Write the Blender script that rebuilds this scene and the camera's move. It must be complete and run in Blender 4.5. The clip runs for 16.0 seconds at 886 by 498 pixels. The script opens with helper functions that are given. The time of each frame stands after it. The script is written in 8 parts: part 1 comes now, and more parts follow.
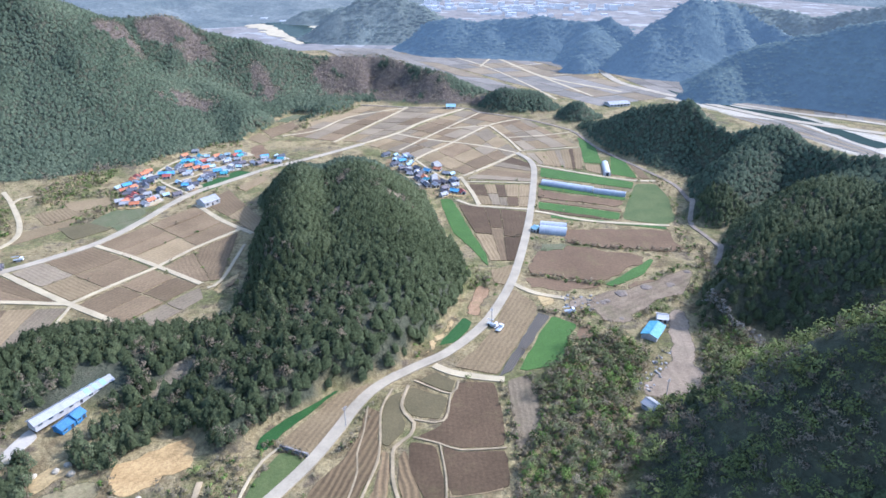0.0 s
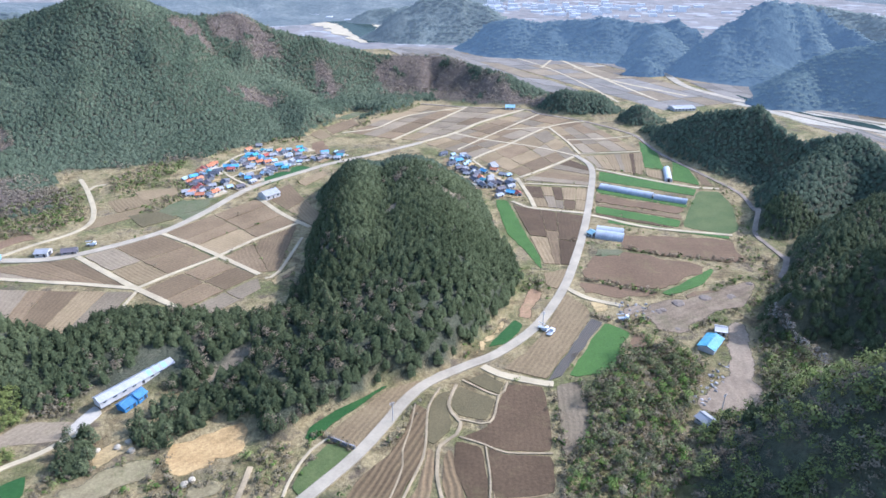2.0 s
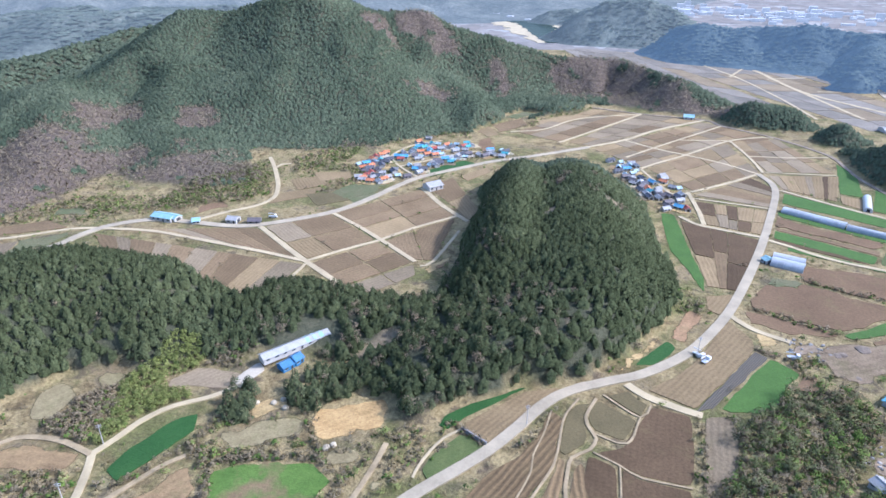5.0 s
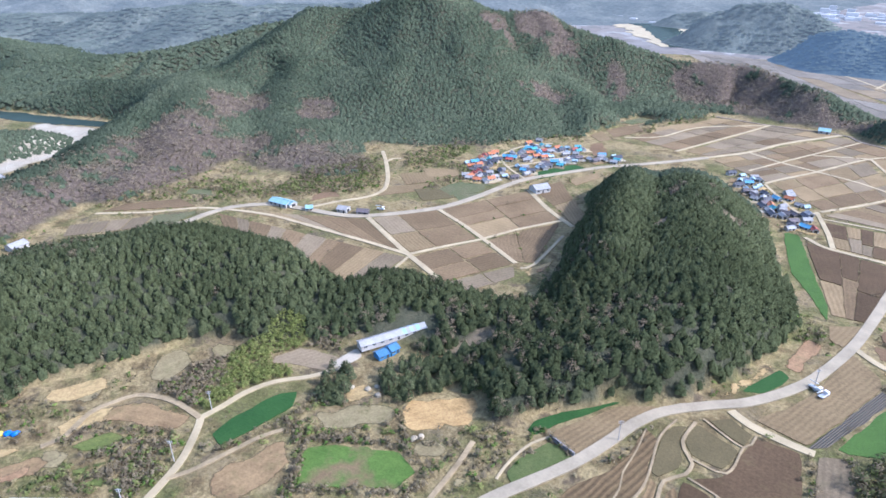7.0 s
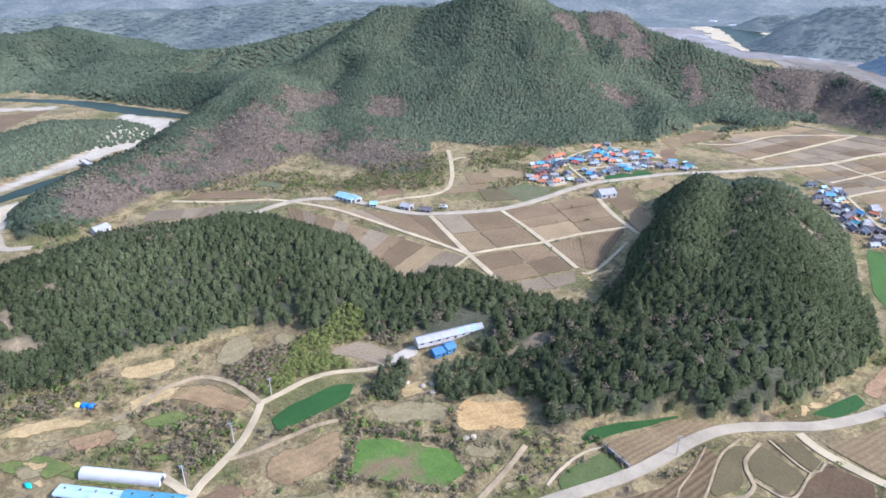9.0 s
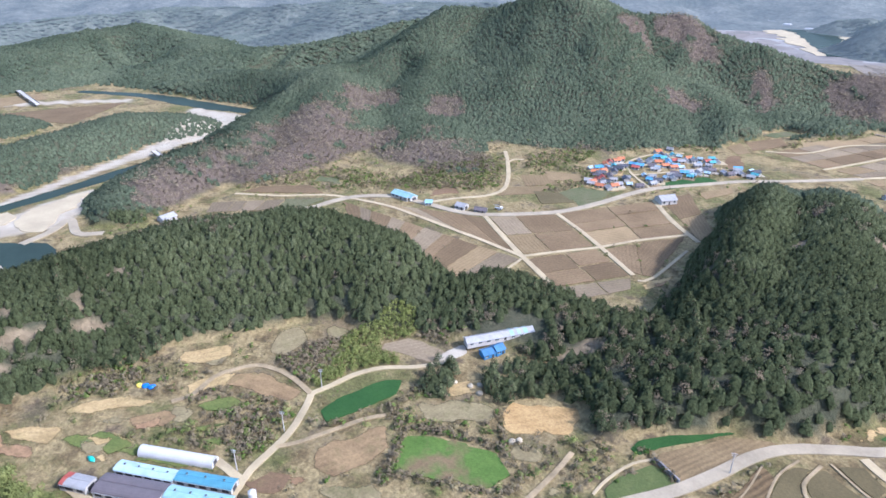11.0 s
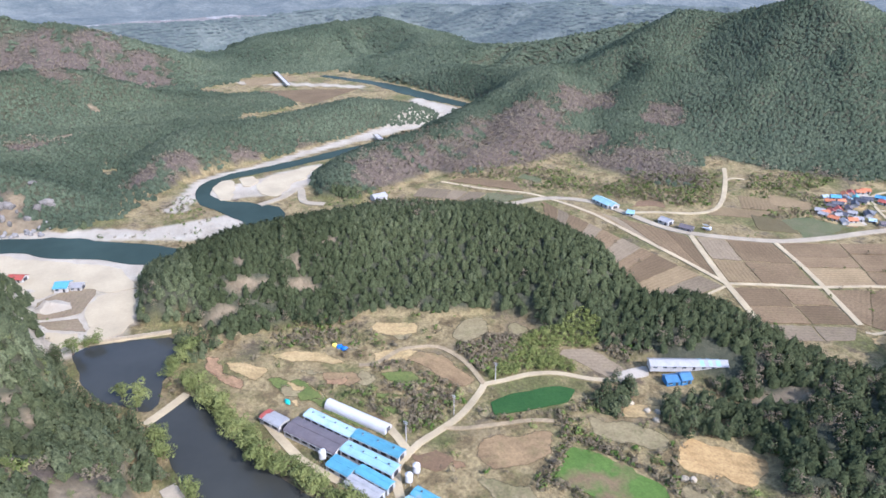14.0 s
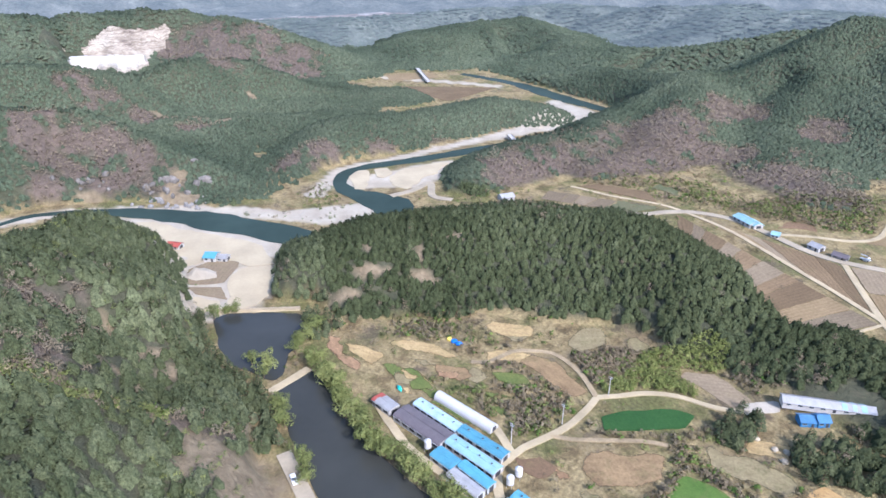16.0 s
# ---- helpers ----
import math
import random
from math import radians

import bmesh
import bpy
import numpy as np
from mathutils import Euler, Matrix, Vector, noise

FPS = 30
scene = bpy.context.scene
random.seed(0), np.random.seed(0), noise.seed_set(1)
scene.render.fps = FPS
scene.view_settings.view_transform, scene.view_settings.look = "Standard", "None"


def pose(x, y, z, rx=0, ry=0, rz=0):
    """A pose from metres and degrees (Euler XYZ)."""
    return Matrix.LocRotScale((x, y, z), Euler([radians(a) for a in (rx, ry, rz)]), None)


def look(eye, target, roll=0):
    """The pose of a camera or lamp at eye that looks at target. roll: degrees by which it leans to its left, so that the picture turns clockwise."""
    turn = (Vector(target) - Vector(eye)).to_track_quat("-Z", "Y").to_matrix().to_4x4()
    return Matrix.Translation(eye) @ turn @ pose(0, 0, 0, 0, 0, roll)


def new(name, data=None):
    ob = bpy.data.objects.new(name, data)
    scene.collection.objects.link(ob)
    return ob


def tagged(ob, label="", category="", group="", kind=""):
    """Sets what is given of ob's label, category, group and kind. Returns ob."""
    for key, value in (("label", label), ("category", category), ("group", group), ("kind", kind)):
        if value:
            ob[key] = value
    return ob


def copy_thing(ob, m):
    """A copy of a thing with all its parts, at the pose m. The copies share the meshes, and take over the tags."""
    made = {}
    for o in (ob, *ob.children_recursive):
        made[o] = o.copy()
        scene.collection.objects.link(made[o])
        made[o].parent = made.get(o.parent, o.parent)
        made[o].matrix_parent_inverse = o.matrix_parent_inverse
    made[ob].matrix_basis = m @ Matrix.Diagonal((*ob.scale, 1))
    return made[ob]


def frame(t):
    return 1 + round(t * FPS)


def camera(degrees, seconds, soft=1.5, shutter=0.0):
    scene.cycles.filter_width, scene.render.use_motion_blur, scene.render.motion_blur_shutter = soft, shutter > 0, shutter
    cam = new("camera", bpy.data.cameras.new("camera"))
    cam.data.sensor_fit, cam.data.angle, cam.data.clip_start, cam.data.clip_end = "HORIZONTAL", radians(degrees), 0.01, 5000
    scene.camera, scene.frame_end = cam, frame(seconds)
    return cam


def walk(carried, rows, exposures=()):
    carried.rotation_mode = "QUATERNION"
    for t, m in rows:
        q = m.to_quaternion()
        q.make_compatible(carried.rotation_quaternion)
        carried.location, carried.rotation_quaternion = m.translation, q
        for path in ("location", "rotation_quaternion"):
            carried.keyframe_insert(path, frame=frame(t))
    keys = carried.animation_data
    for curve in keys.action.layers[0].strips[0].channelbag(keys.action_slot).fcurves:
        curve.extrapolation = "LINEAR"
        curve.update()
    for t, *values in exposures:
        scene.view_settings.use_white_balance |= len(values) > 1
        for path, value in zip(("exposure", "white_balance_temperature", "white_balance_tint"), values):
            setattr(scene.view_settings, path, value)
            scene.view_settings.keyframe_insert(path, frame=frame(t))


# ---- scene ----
from mathutils import geometry

# ---------------------------------------------------------------- camera
LENS = 69.7
cam = camera(LENS, 16.0, soft=1.6)
YAWS = [(0.0, 0.0), (0.5, 1.19), (1.0, 2.39), (1.5, 3.58), (2.0, 5.33), (2.5, 7.17), (3.0, 9.45),
        (3.5, 11.98), (4.0, 14.94), (4.8, 19.5), (5.7, 24.3), (6.5, 28.25), (7.0, 30.71), (7.5, 32.73),
        (8.0, 34.6), (8.5, 35.74), (9.0, 36.77), (10.2, 39.6), (11.5, 44.31), (12.0, 47.18), (12.5, 50.23),
        (13.0, 53.73), (13.5, 57.28), (14.0, 61.1), (14.5, 65.06), (15.0, 69.05), (15.5, 71.63), (16.0, 73.29)]
EYE = 150.0
walk(cam, [(t, pose(0, 0, EYE, 64.4, 0, yaw)) for t, yaw in YAWS], [(0.0, 1.38, 5080, 17.5), (7.0, 1.29, 5230, 19.5), (16.0, 1.27, 5390, 20.5)])

# ---------------------------------------------------------------- sky, sun, exposure
SUN_AZ, SUN_EL = 72.0, 39.5
world = bpy.data.worlds.new("spring_sky")
scene.world = world
world.use_nodes = True
wn = world.node_tree.nodes
sky = wn.new("ShaderNodeTexSky")
sky.sky_type = 'NISHITA'
sky.sun_disc = False
sky.sun_elevation, sky.sun_rotation = radians(SUN_EL), radians(SUN_AZ)
sky.air_density, sky.dust_density = 1.3, 2.0
world.node_tree.links.new(sky.outputs[0], wn["Background"].inputs[0])
wn["Background"].inputs[1].default_value = 0.15
sun = new("sun", bpy.data.lights.new("sun", 'SUN'))
sun.data.energy, sun.data.angle, sun.data.color = 2.95, radians(0.6), (1.0, 0.94, 0.86)
sun_way = Vector((math.sin(radians(SUN_AZ)) * math.cos(radians(SUN_EL)), math.cos(radians(SUN_AZ)) * math.cos(radians(SUN_EL)), math.sin(radians(SUN_EL))))
sun.matrix_world = look(sun_way * 2000, (0, 0, 0))


# ---------------------------------------------------------------- materials
class Nodes:
    """A short way to write node trees."""

    def __init__(self, name, rough=0.9, metal=0.0, spec=0.3):
        self.mat = bpy.data.materials.new(name)
        self.mat.use_nodes = True
        self.tree = self.mat.node_tree
        self.bsdf = self.tree.nodes["Principled BSDF"]
        self.bsdf.inputs["Roughness"].default_value = rough
        self.bsdf.inputs["Metallic"].default_value = metal
        self.bsdf.inputs["Specular IOR Level"].default_value = spec
        self.place = self.tree.nodes.new("ShaderNodeNewGeometry").outputs["Position"]

    def link(self, a, b):
        self.tree.links.new(a, b)

    def noise(self, scale, detail=4.0, rough=0.6, vec=None):
        n = self.tree.nodes.new("ShaderNodeTexNoise")
        n.inputs["Scale"].default_value, n.inputs["Detail"].default_value, n.inputs["Roughness"].default_value = scale, detail, rough
        self.link(vec or self.place, n.inputs["Vector"])
        return n.outputs["Fac"]

    def ramp(self, fac, *stops):
        n = self.tree.nodes.new("ShaderNodeValToRGB")
        e = n.color_ramp.elements
        while len(e) < len(stops):
            e.new(0.5)
        for k, (p, c) in zip(e, stops):
            k.position = p
            k.color = (*c, 1) if len(c) == 3 else c
        self.link(fac, n.inputs[0])
        return n.outputs["Color"]

    def mix(self, fac, a, b, kind='MIX'):
        n = self.tree.nodes.new("ShaderNodeMix")
        n.data_type, n.blend_type = 'RGBA', kind
        for s, v in ((n.inputs[0], fac), (n.inputs[6], a), (n.inputs[7], b)):
            if isinstance(v, (float, int)):
                s.default_value = v
            elif isinstance(v, tuple):
                s.default_value = (*v, 1)
            else:
                self.link(v, s)
        return n.outputs[2]

    def math(self, op, a, b=0.0):
        n = self.tree.nodes.new("ShaderNodeMath")
        n.operation = op
        for s, v in zip(n.inputs, (a, b)):
            if isinstance(v, (float, int)):
                s.default_value = v
            else:
                self.link(v, s)
        return n.outputs[0]

    def attr(self, name):
        n = self.tree.nodes.new("ShaderNodeAttribute")
        n.attribute_name = name
        return n.outputs["Fac"]

    def uv(self):
        return self.tree.nodes.new("ShaderNodeTexCoord").outputs["UV"]

    def random(self):
        return self.tree.nodes.new("ShaderNodeObjectInfo").outputs["Random"]

    def wave(self, scale, distort, vec, detail=2.0):
        n = self.tree.nodes.new("ShaderNodeTexWave")
        n.bands_direction = 'Y'
        n.inputs["Scale"].default_value, n.inputs["Distortion"].default_value = scale, distort
        n.inputs["Detail"].default_value, n.inputs["Detail Scale"].default_value = detail, 0.6
        self.link(vec, n.inputs["Vector"])
        return n.outputs["Fac"]

    def bump(self, height, strength, distance):
        n = self.tree.nodes.new("ShaderNodeBump")
        n.inputs["Strength"].default_value, n.inputs["Distance"].default_value = strength, distance
        self.link(height, n.inputs["Height"])
        self.link(n.outputs[0], self.bsdf.inputs["Normal"])

    def done(self, colour):
        if isinstance(colour, tuple):
            self.bsdf.inputs["Base Color"].default_value = (*colour, 1)
        else:
            self.link(colour, self.bsdf.inputs["Base Color"])
        return self.mat


def stained(name, colour, vary=0.25, big=0.15, small=1.6, rough=0.85, metal=0.0, bump=0.0, spec=0.3):
    """One base colour with stains at two scales."""
    n = Nodes(name, rough, metal, spec)
    dark = tuple(c * (1 - vary) for c in colour)
    light = tuple(min(1, c * (1 + vary)) for c in colour)
    a = n.ramp(n.noise(big), (0.3, dark), (0.7, light))
    b = n.ramp(n.noise(small, 5), (0.3, (1 - vary * 0.8,) * 3), (0.7, (1, 1, 1)))
    if bump:
        n.bump(n.noise(small * 2, 4), 0.6, bump)
    return n.done(n.mix(1.0, a, b, 'MULTIPLY'))


def soil(name, dark, light, weeds=(0.17, 0.16, 0.07), furrow=0.5, weed=0.15):
    """Tilled or stubble soil with rows along the field, and a scatter of weeds."""
    n = Nodes(name, 0.95, 0, 0.15)
    uv = n.uv()
    base = n.ramp(n.noise(0.05, 4, 0.6), (0.3, dark), (0.7, light))
    rows = n.wave(0.15, 3.5, uv, 3.0)
    col = n.mix(n.math('MULTIPLY', rows, furrow), base, tuple(c * 1.5 for c in light))
    fine = n.ramp(n.noise(0.9, 6, 0.7), (0.35, (0.72,) * 3), (0.7, (1.1,) * 3))
    col = n.mix(1.0, col, fine, 'MULTIPLY')
    w = n.ramp(n.noise(0.11, 5, 0.65), (0.55, (0, 0, 0)), (0.72, (weed,) * 3))
    col = n.mix(w, col, weeds)
    tone = n.ramp(n.random(), (0.0, (0.83, 0.79, 0.70)), (1.0, (1.23, 1.17, 1.05)))
    col = n.mix(1.0, col, tone, 'MULTIPLY')
    n.bump(n.math('ADD', n.math('MULTIPLY', rows, furrow * 2), n.noise(1.2, 4)), 0.5, 0.3)
    return n.done(col)


def crop(name, a, b, rows=0.35):
    """Young green crop in drill rows, thin in places."""
    n = Nodes(name, 0.85, 0, 0.2)
    col = n.ramp(n.noise(0.07, 5, 0.65), (0.3, a), (0.7, b))
    r = n.wave(0.8, 1.0, n.uv())
    col = n.mix(n.math('MULTIPLY', r, rows), col, tuple(c * 0.55 for c in a))
    fine = n.ramp(n.noise(1.1, 6, 0.7), (0.3, (0.75,) * 3), (0.7, (1.12,) * 3))
    n.bump(n.noise(2.2, 4), 0.8, 0.3)
    return n.done(n.mix(1.0, col, fine, 'MULTIPLY'))


def leafage(name, a, b, c, rough=0.75, glow=0.0, grain=0.0, haze_colour=(0.20, 0.30, 0.42)):
    """Foliage: dark to light by tree, each tuft a little different."""
    n = Nodes(name, rough, 0, 0.02)
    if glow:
        # haze over the far woods behind the valley, added as emission
        n.bsdf.inputs["Emission Color"].default_value = (*haze_colour, 1)
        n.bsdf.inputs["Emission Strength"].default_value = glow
    tint = n.attr("tint")
    col = n.ramp(tint, (0.0, a), (0.55, b), (1.0, c))
    isl = n.tree.nodes.new("ShaderNodeNewGeometry").outputs["Random Per Island"]
    jit = n.ramp(isl, (0.0, (0.88,) * 3), (1.0, (1.12,) * 3))
    wide = n.ramp(n.noise(0.012, 3, 0.5), (0.3, (0.85, 0.88, 0.85)), (0.7, (1.1, 1.09, 1.03)))
    if grain:
        col = n.mix(1.0, col, n.ramp(n.noise(grain, 3, 0.7), (0.34, (0.56,) * 3), (0.62, (1.2,) * 3)), 'MULTIPLY')
        n.bump(n.noise(grain * 1.2, 3, 0.7), 0.8, 0.7)
    return n.done(n.mix(1.0, n.mix(1.0, col, jit, 'MULTIPLY'), wide, 'MULTIPLY'))


def dirt(name, dark, light, weed):
    """Bare earth: pale and dark patches, ruts, and weeds that creep in from the edges."""
    n = Nodes(name, 0.95, 0, 0.15)
    base = n.ramp(n.noise(0.11, 6, 0.68), (0.3, dark), (0.5, tuple((p + q) / 2 for p, q in zip(dark, light))), (0.68, light))
    brown = n.ramp(n.noise(0.05, 6, 0.7), (0.5, (0, 0, 0)), (0.66, (0.55,) * 3))
    base = n.mix(brown, base, tuple(c * 0.62 for c in dark))
    green = n.ramp(n.noise(0.075, 6, 0.72), (0.52, (0, 0, 0)), (0.66, (weed,) * 3))
    base = n.mix(green, base, (0.095, 0.10, 0.04))
    ruts = n.wave(0.09, 7.0, n.uv(), 3.0)
    base = n.mix(n.math('MULTIPLY', ruts, 0.16), base, tuple(min(1, c * 1.35) for c in light))
    fine = n.ramp(n.noise(1.1, 6, 0.72), (0.32, (0.69, 0.66, 0.60)), (0.7, (1.2, 1.15, 1.04)))
    n.bump(n.noise(0.8, 6, 0.7), 0.7, 0.5)
    # the earth thins out into the meadow along its edge
    worn = n.math('ADD', n.math('MULTIPLY', n.attr("fade"), 0.75), n.math('MULTIPLY', n.noise(0.55, 5, 0.7), 0.75))
    n.link(n.ramp(worn, (0.76, (1, 1, 1)), (0.98, (0, 0, 0))), n.bsdf.inputs["Alpha"])
    return n.done(n.mix(1.0, base, fine, 'MULTIPLY'))


CONCRETE = stained("worn_concrete", (0.31, 0.262, 0.18), 0.2, 0.08, 1.2, 0.9)
LANE_STONE = stained("pale_farm_lane", (0.365, 0.298, 0.178), 0.2, 0.1, 1.5, 0.95)
TRACK_DIRT = stained("grey_dirt_track", (0.210, 0.167, 0.122), 0.35, 0.12, 1.4, 0.95)
TAN_TRACK = stained("worn_tan_track", (0.285, 0.22, 0.125), 0.3, 0.14, 1.3, 0.95)
YELLOW_DIRT = dirt("yellow_dirt", (0.273, 0.202, 0.100), (0.410, 0.315, 0.165), 0.55)
SOIL_BROWN = soil("brown_soil", (0.128, 0.093, 0.055), (0.187, 0.138, 0.084), furrow=0.14)
SOIL_DARK = soil("dark_soil", (0.068, 0.047, 0.028), (0.095, 0.066, 0.04), furrow=0.07)
SOIL_PALE = soil("pale_stubble", (0.17, 0.128, 0.074), (0.235, 0.18, 0.106), furrow=0.22)
SOIL_RED = soil("red_soil", (0.118, 0.08, 0.05), (0.165, 0.114, 0.071), furrow=0.06, weed=0.35)
SOIL_GREY = soil("grey_stubble", (0.152, 0.123, 0.085), (0.210, 0.172, 0.120), furrow=0.16)
STRIPED = soil("brown_soil_with_pale_furrows", (0.1, 0.072, 0.041), (0.14, 0.102, 0.058), furrow=0.6)
# soil greyed for the far fields: haze mixed into its colour
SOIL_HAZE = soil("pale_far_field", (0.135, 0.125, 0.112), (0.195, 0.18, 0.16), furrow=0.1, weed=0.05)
CROP_GREEN = crop("green_barley", (0.046, 0.098, 0.018), (0.07, 0.134, 0.026))
CROP_DEEP = crop("deep_green_barley", (0.02, 0.064, 0.014), (0.034, 0.09, 0.02), 0.2)
CROP_THIN = crop("thin_green_crop", (0.085, 0.105, 0.04), (0.15, 0.13, 0.072))
CROP_OLIVE = crop("olive_grass_field", (0.095, 0.076, 0.034), (0.136, 0.108, 0.05), 0.3)
CROP_GRASS = crop("dull_green_grass_field", (0.062, 0.088, 0.024), (0.105, 0.12, 0.04), 0.2)


def patchy_crop():
    n = Nodes("green_crop_with_bare_soil", 0.9, 0, 0.2)
    bare = n.ramp(n.noise(0.08, 5), (0.3, (0.135, 0.09, 0.05)), (0.7, (0.195, 0.135, 0.075)))
    green = n.ramp(n.noise(0.15, 5), (0.3, (0.06, 0.11, 0.02)), (0.7, (0.092, 0.148, 0.03)))
    col = n.mix(n.ramp(n.noise(0.045, 4, 0.6), (0.47, (1, 1, 1)), (0.58, (0.05,) * 3)), bare, green)
    n.bump(n.noise(1.5, 4), 0.6, 0.3)
    return n.done(n.mix(1.0, col, n.ramp(n.noise(1.0, 6, 0.7), (0.3, (0.75,) * 3), (0.7, (1.12,) * 3)), 'MULTIPLY'))


CROP_PATCH = patchy_crop()
ORANGE_DIRT = dirt("orange_dirt", (0.20, 0.128, 0.075), (0.31, 0.208, 0.125), 0.55)
SAND_ORANGE = dirt("orange_sand", (0.28, 0.185, 0.085), (0.44, 0.315, 0.15), 0.06)
SAND_PALE = stained("pale_sand", (0.37, 0.31, 0.20), 0.14, 0.06, 0.9, 0.95)
GRAVEL = dirt("grey_gravel_yard", (0.184, 0.146, 0.106), (0.263, 0.212, 0.157), 0.1)
PADDY = [SOIL_BROWN, SOIL_BROWN, SOIL_GREY, SOIL_BROWN, SOIL_PALE, SOIL_GREY]
PLAIN = [SOIL_GREY, SOIL_GREY, SOIL_BROWN, SOIL_GREY, SOIL_BROWN, SOIL_PALE]
STRIPES = [SOIL_BROWN, SOIL_PALE, SOIL_GREY, SOIL_DARK, SOIL_PALE]
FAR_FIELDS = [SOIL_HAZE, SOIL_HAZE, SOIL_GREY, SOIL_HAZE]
MIXED = [SOIL_PALE, SOIL_BROWN, CROP_THIN, SOIL_GREY]


def mulch_material():
    n = Nodes("black_mulch_film_rows", 0.8, 0, 0.2)
    rows = n.wave(0.42, 0.1, n.uv(), 1)
    col = n.mix(n.ramp(rows, (0.35, (0, 0, 0)), (0.5, (1, 1, 1))), (0.125, 0.1, 0.07), (0.07, 0.066, 0.054))
    n.bump(rows, 0.8, 0.4)
    return n.done(col)


MULCH = mulch_material()
BROWN_DIRT = dirt("brown_dirt", (0.168, 0.118, 0.067), (0.273, 0.197, 0.109), 0.55)
ROUGH_EARTH = dirt("rough_grey_earth", (0.126, 0.097, 0.066), (0.215, 0.169, 0.118), 0.4)
DRY_GRASS = dirt("dry_grass_field", (0.165, 0.138, 0.078), (0.25, 0.215, 0.125), 0.6)
VEGETABLES = dirt("green_garden_rows", (0.07, 0.105, 0.03), (0.135, 0.155, 0.05), 0.5)
PAVED = stained("pale_concrete_yard", (0.357, 0.315, 0.244), 0.22, 0.12, 1.2, 0.9)
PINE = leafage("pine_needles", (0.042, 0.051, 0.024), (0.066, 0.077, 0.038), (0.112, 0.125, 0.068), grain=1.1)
# bluer than the near pines: haze put into the leaf colour
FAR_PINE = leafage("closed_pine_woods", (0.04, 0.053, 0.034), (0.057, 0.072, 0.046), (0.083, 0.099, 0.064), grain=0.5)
BARE = leafage("bare_twigs", (0.122, 0.096, 0.066), (0.156, 0.125, 0.086), (0.198, 0.162, 0.114))
TWIGS = leafage("grey_brown_scrub", (0.118, 0.094, 0.06), (0.158, 0.127, 0.083), (0.205, 0.168, 0.112))
FRESH = leafage("fresh_leaves", (0.085, 0.10, 0.035), (0.13, 0.145, 0.05), (0.19, 0.20, 0.075))
BARK = stained("pine_bark", (0.15, 0.10, 0.07), 0.3, 1.0, 6.0, 0.95)


def ground_material():
    n = Nodes("meadow_and_woodland_ground", 0.95, 0, 0.15)
    tan = n.ramp(n.noise(0.09, 7, 0.66), (0.32, (0.105, 0.081, 0.044)), (0.44, (0.187, 0.149, 0.08)), (0.54, (0.305, 0.252, 0.136)), (0.66, (0.155, 0.122, 0.067)))
    lush = n.ramp(n.noise(0.3, 5, 0.65), (0.35, (0.075, 0.085, 0.03)), (0.65, (0.125, 0.14, 0.05)))
    dry = n.mix(n.ramp(n.noise(0.028, 6, 0.68), (0.48, (0, 0, 0)), (0.60, (0.8,) * 3)), tan, lush)
    twig = n.ramp(n.noise(0.045, 6, 0.7), (0.53, (0, 0, 0)), (0.64, (0.7,) * 3))
    dry = n.mix(twig, dry, (0.105, 0.085, 0.066))
    weeds = n.ramp(n.noise(0.7, 6, 0.72), (0.33, (0.56, 0.53, 0.48)), (0.68, (1.2, 1.14, 1.02)))
    dry = n.mix(1.0, dry, weeds, 'MULTIPLY')
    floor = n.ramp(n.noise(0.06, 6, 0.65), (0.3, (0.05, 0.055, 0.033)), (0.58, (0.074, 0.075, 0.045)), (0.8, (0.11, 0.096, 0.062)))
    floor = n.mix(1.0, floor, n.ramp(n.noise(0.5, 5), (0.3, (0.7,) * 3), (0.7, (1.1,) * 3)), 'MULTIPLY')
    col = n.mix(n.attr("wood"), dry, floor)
    litter = n.ramp(n.noise(0.25, 6, 0.7), (0.3, (0.075, 0.058, 0.045)), (0.7, (0.15, 0.115, 0.092)))
    col = n.mix(n.attr("litter"), col, litter)
    pale = n.ramp(n.noise(0.2, 6, 0.65), (0.3, (0.125, 0.096, 0.058)), (0.7, (0.25, 0.197, 0.122)))
    col = n.mix(n.attr("bald"), col, pale)
    sand = n.ramp(n.noise(0.06, 6, 0.6), (0.3, (0.29, 0.25, 0.185)), (0.65, (0.40, 0.355, 0.27)))
    col = n.mix(n.attr("sand"), col, sand)
    n.bump(n.math('ADD', n.noise(0.5, 6, 0.7), n.noise(0.06, 4)), 0.9, 1.2)
    return n.done(col)


GROUND = ground_material()

# ---------------------------------------------------------------- the lie of the land
RIDGES, ROADS, FIELDS, BARES = [], [], [], []
FAR_RIDGES, WATERS, RIVERS, SANDS = [], [], [], []
POND = 'pond'


def ridge(*points):
    """A ridge line: places, crest heights and half widths."""
    RIDGES.append(np.array(points, float))


def far_ridge(*points):
    FAR_RIDGES.append(np.array(points, float))


def road(material, width, points, lift=0.3):
    ROADS.append((material, width, np.array(points, float), lift))


def field(material, points, lift=0.07):
    FIELDS.append((np.array(points, float), material, lift))


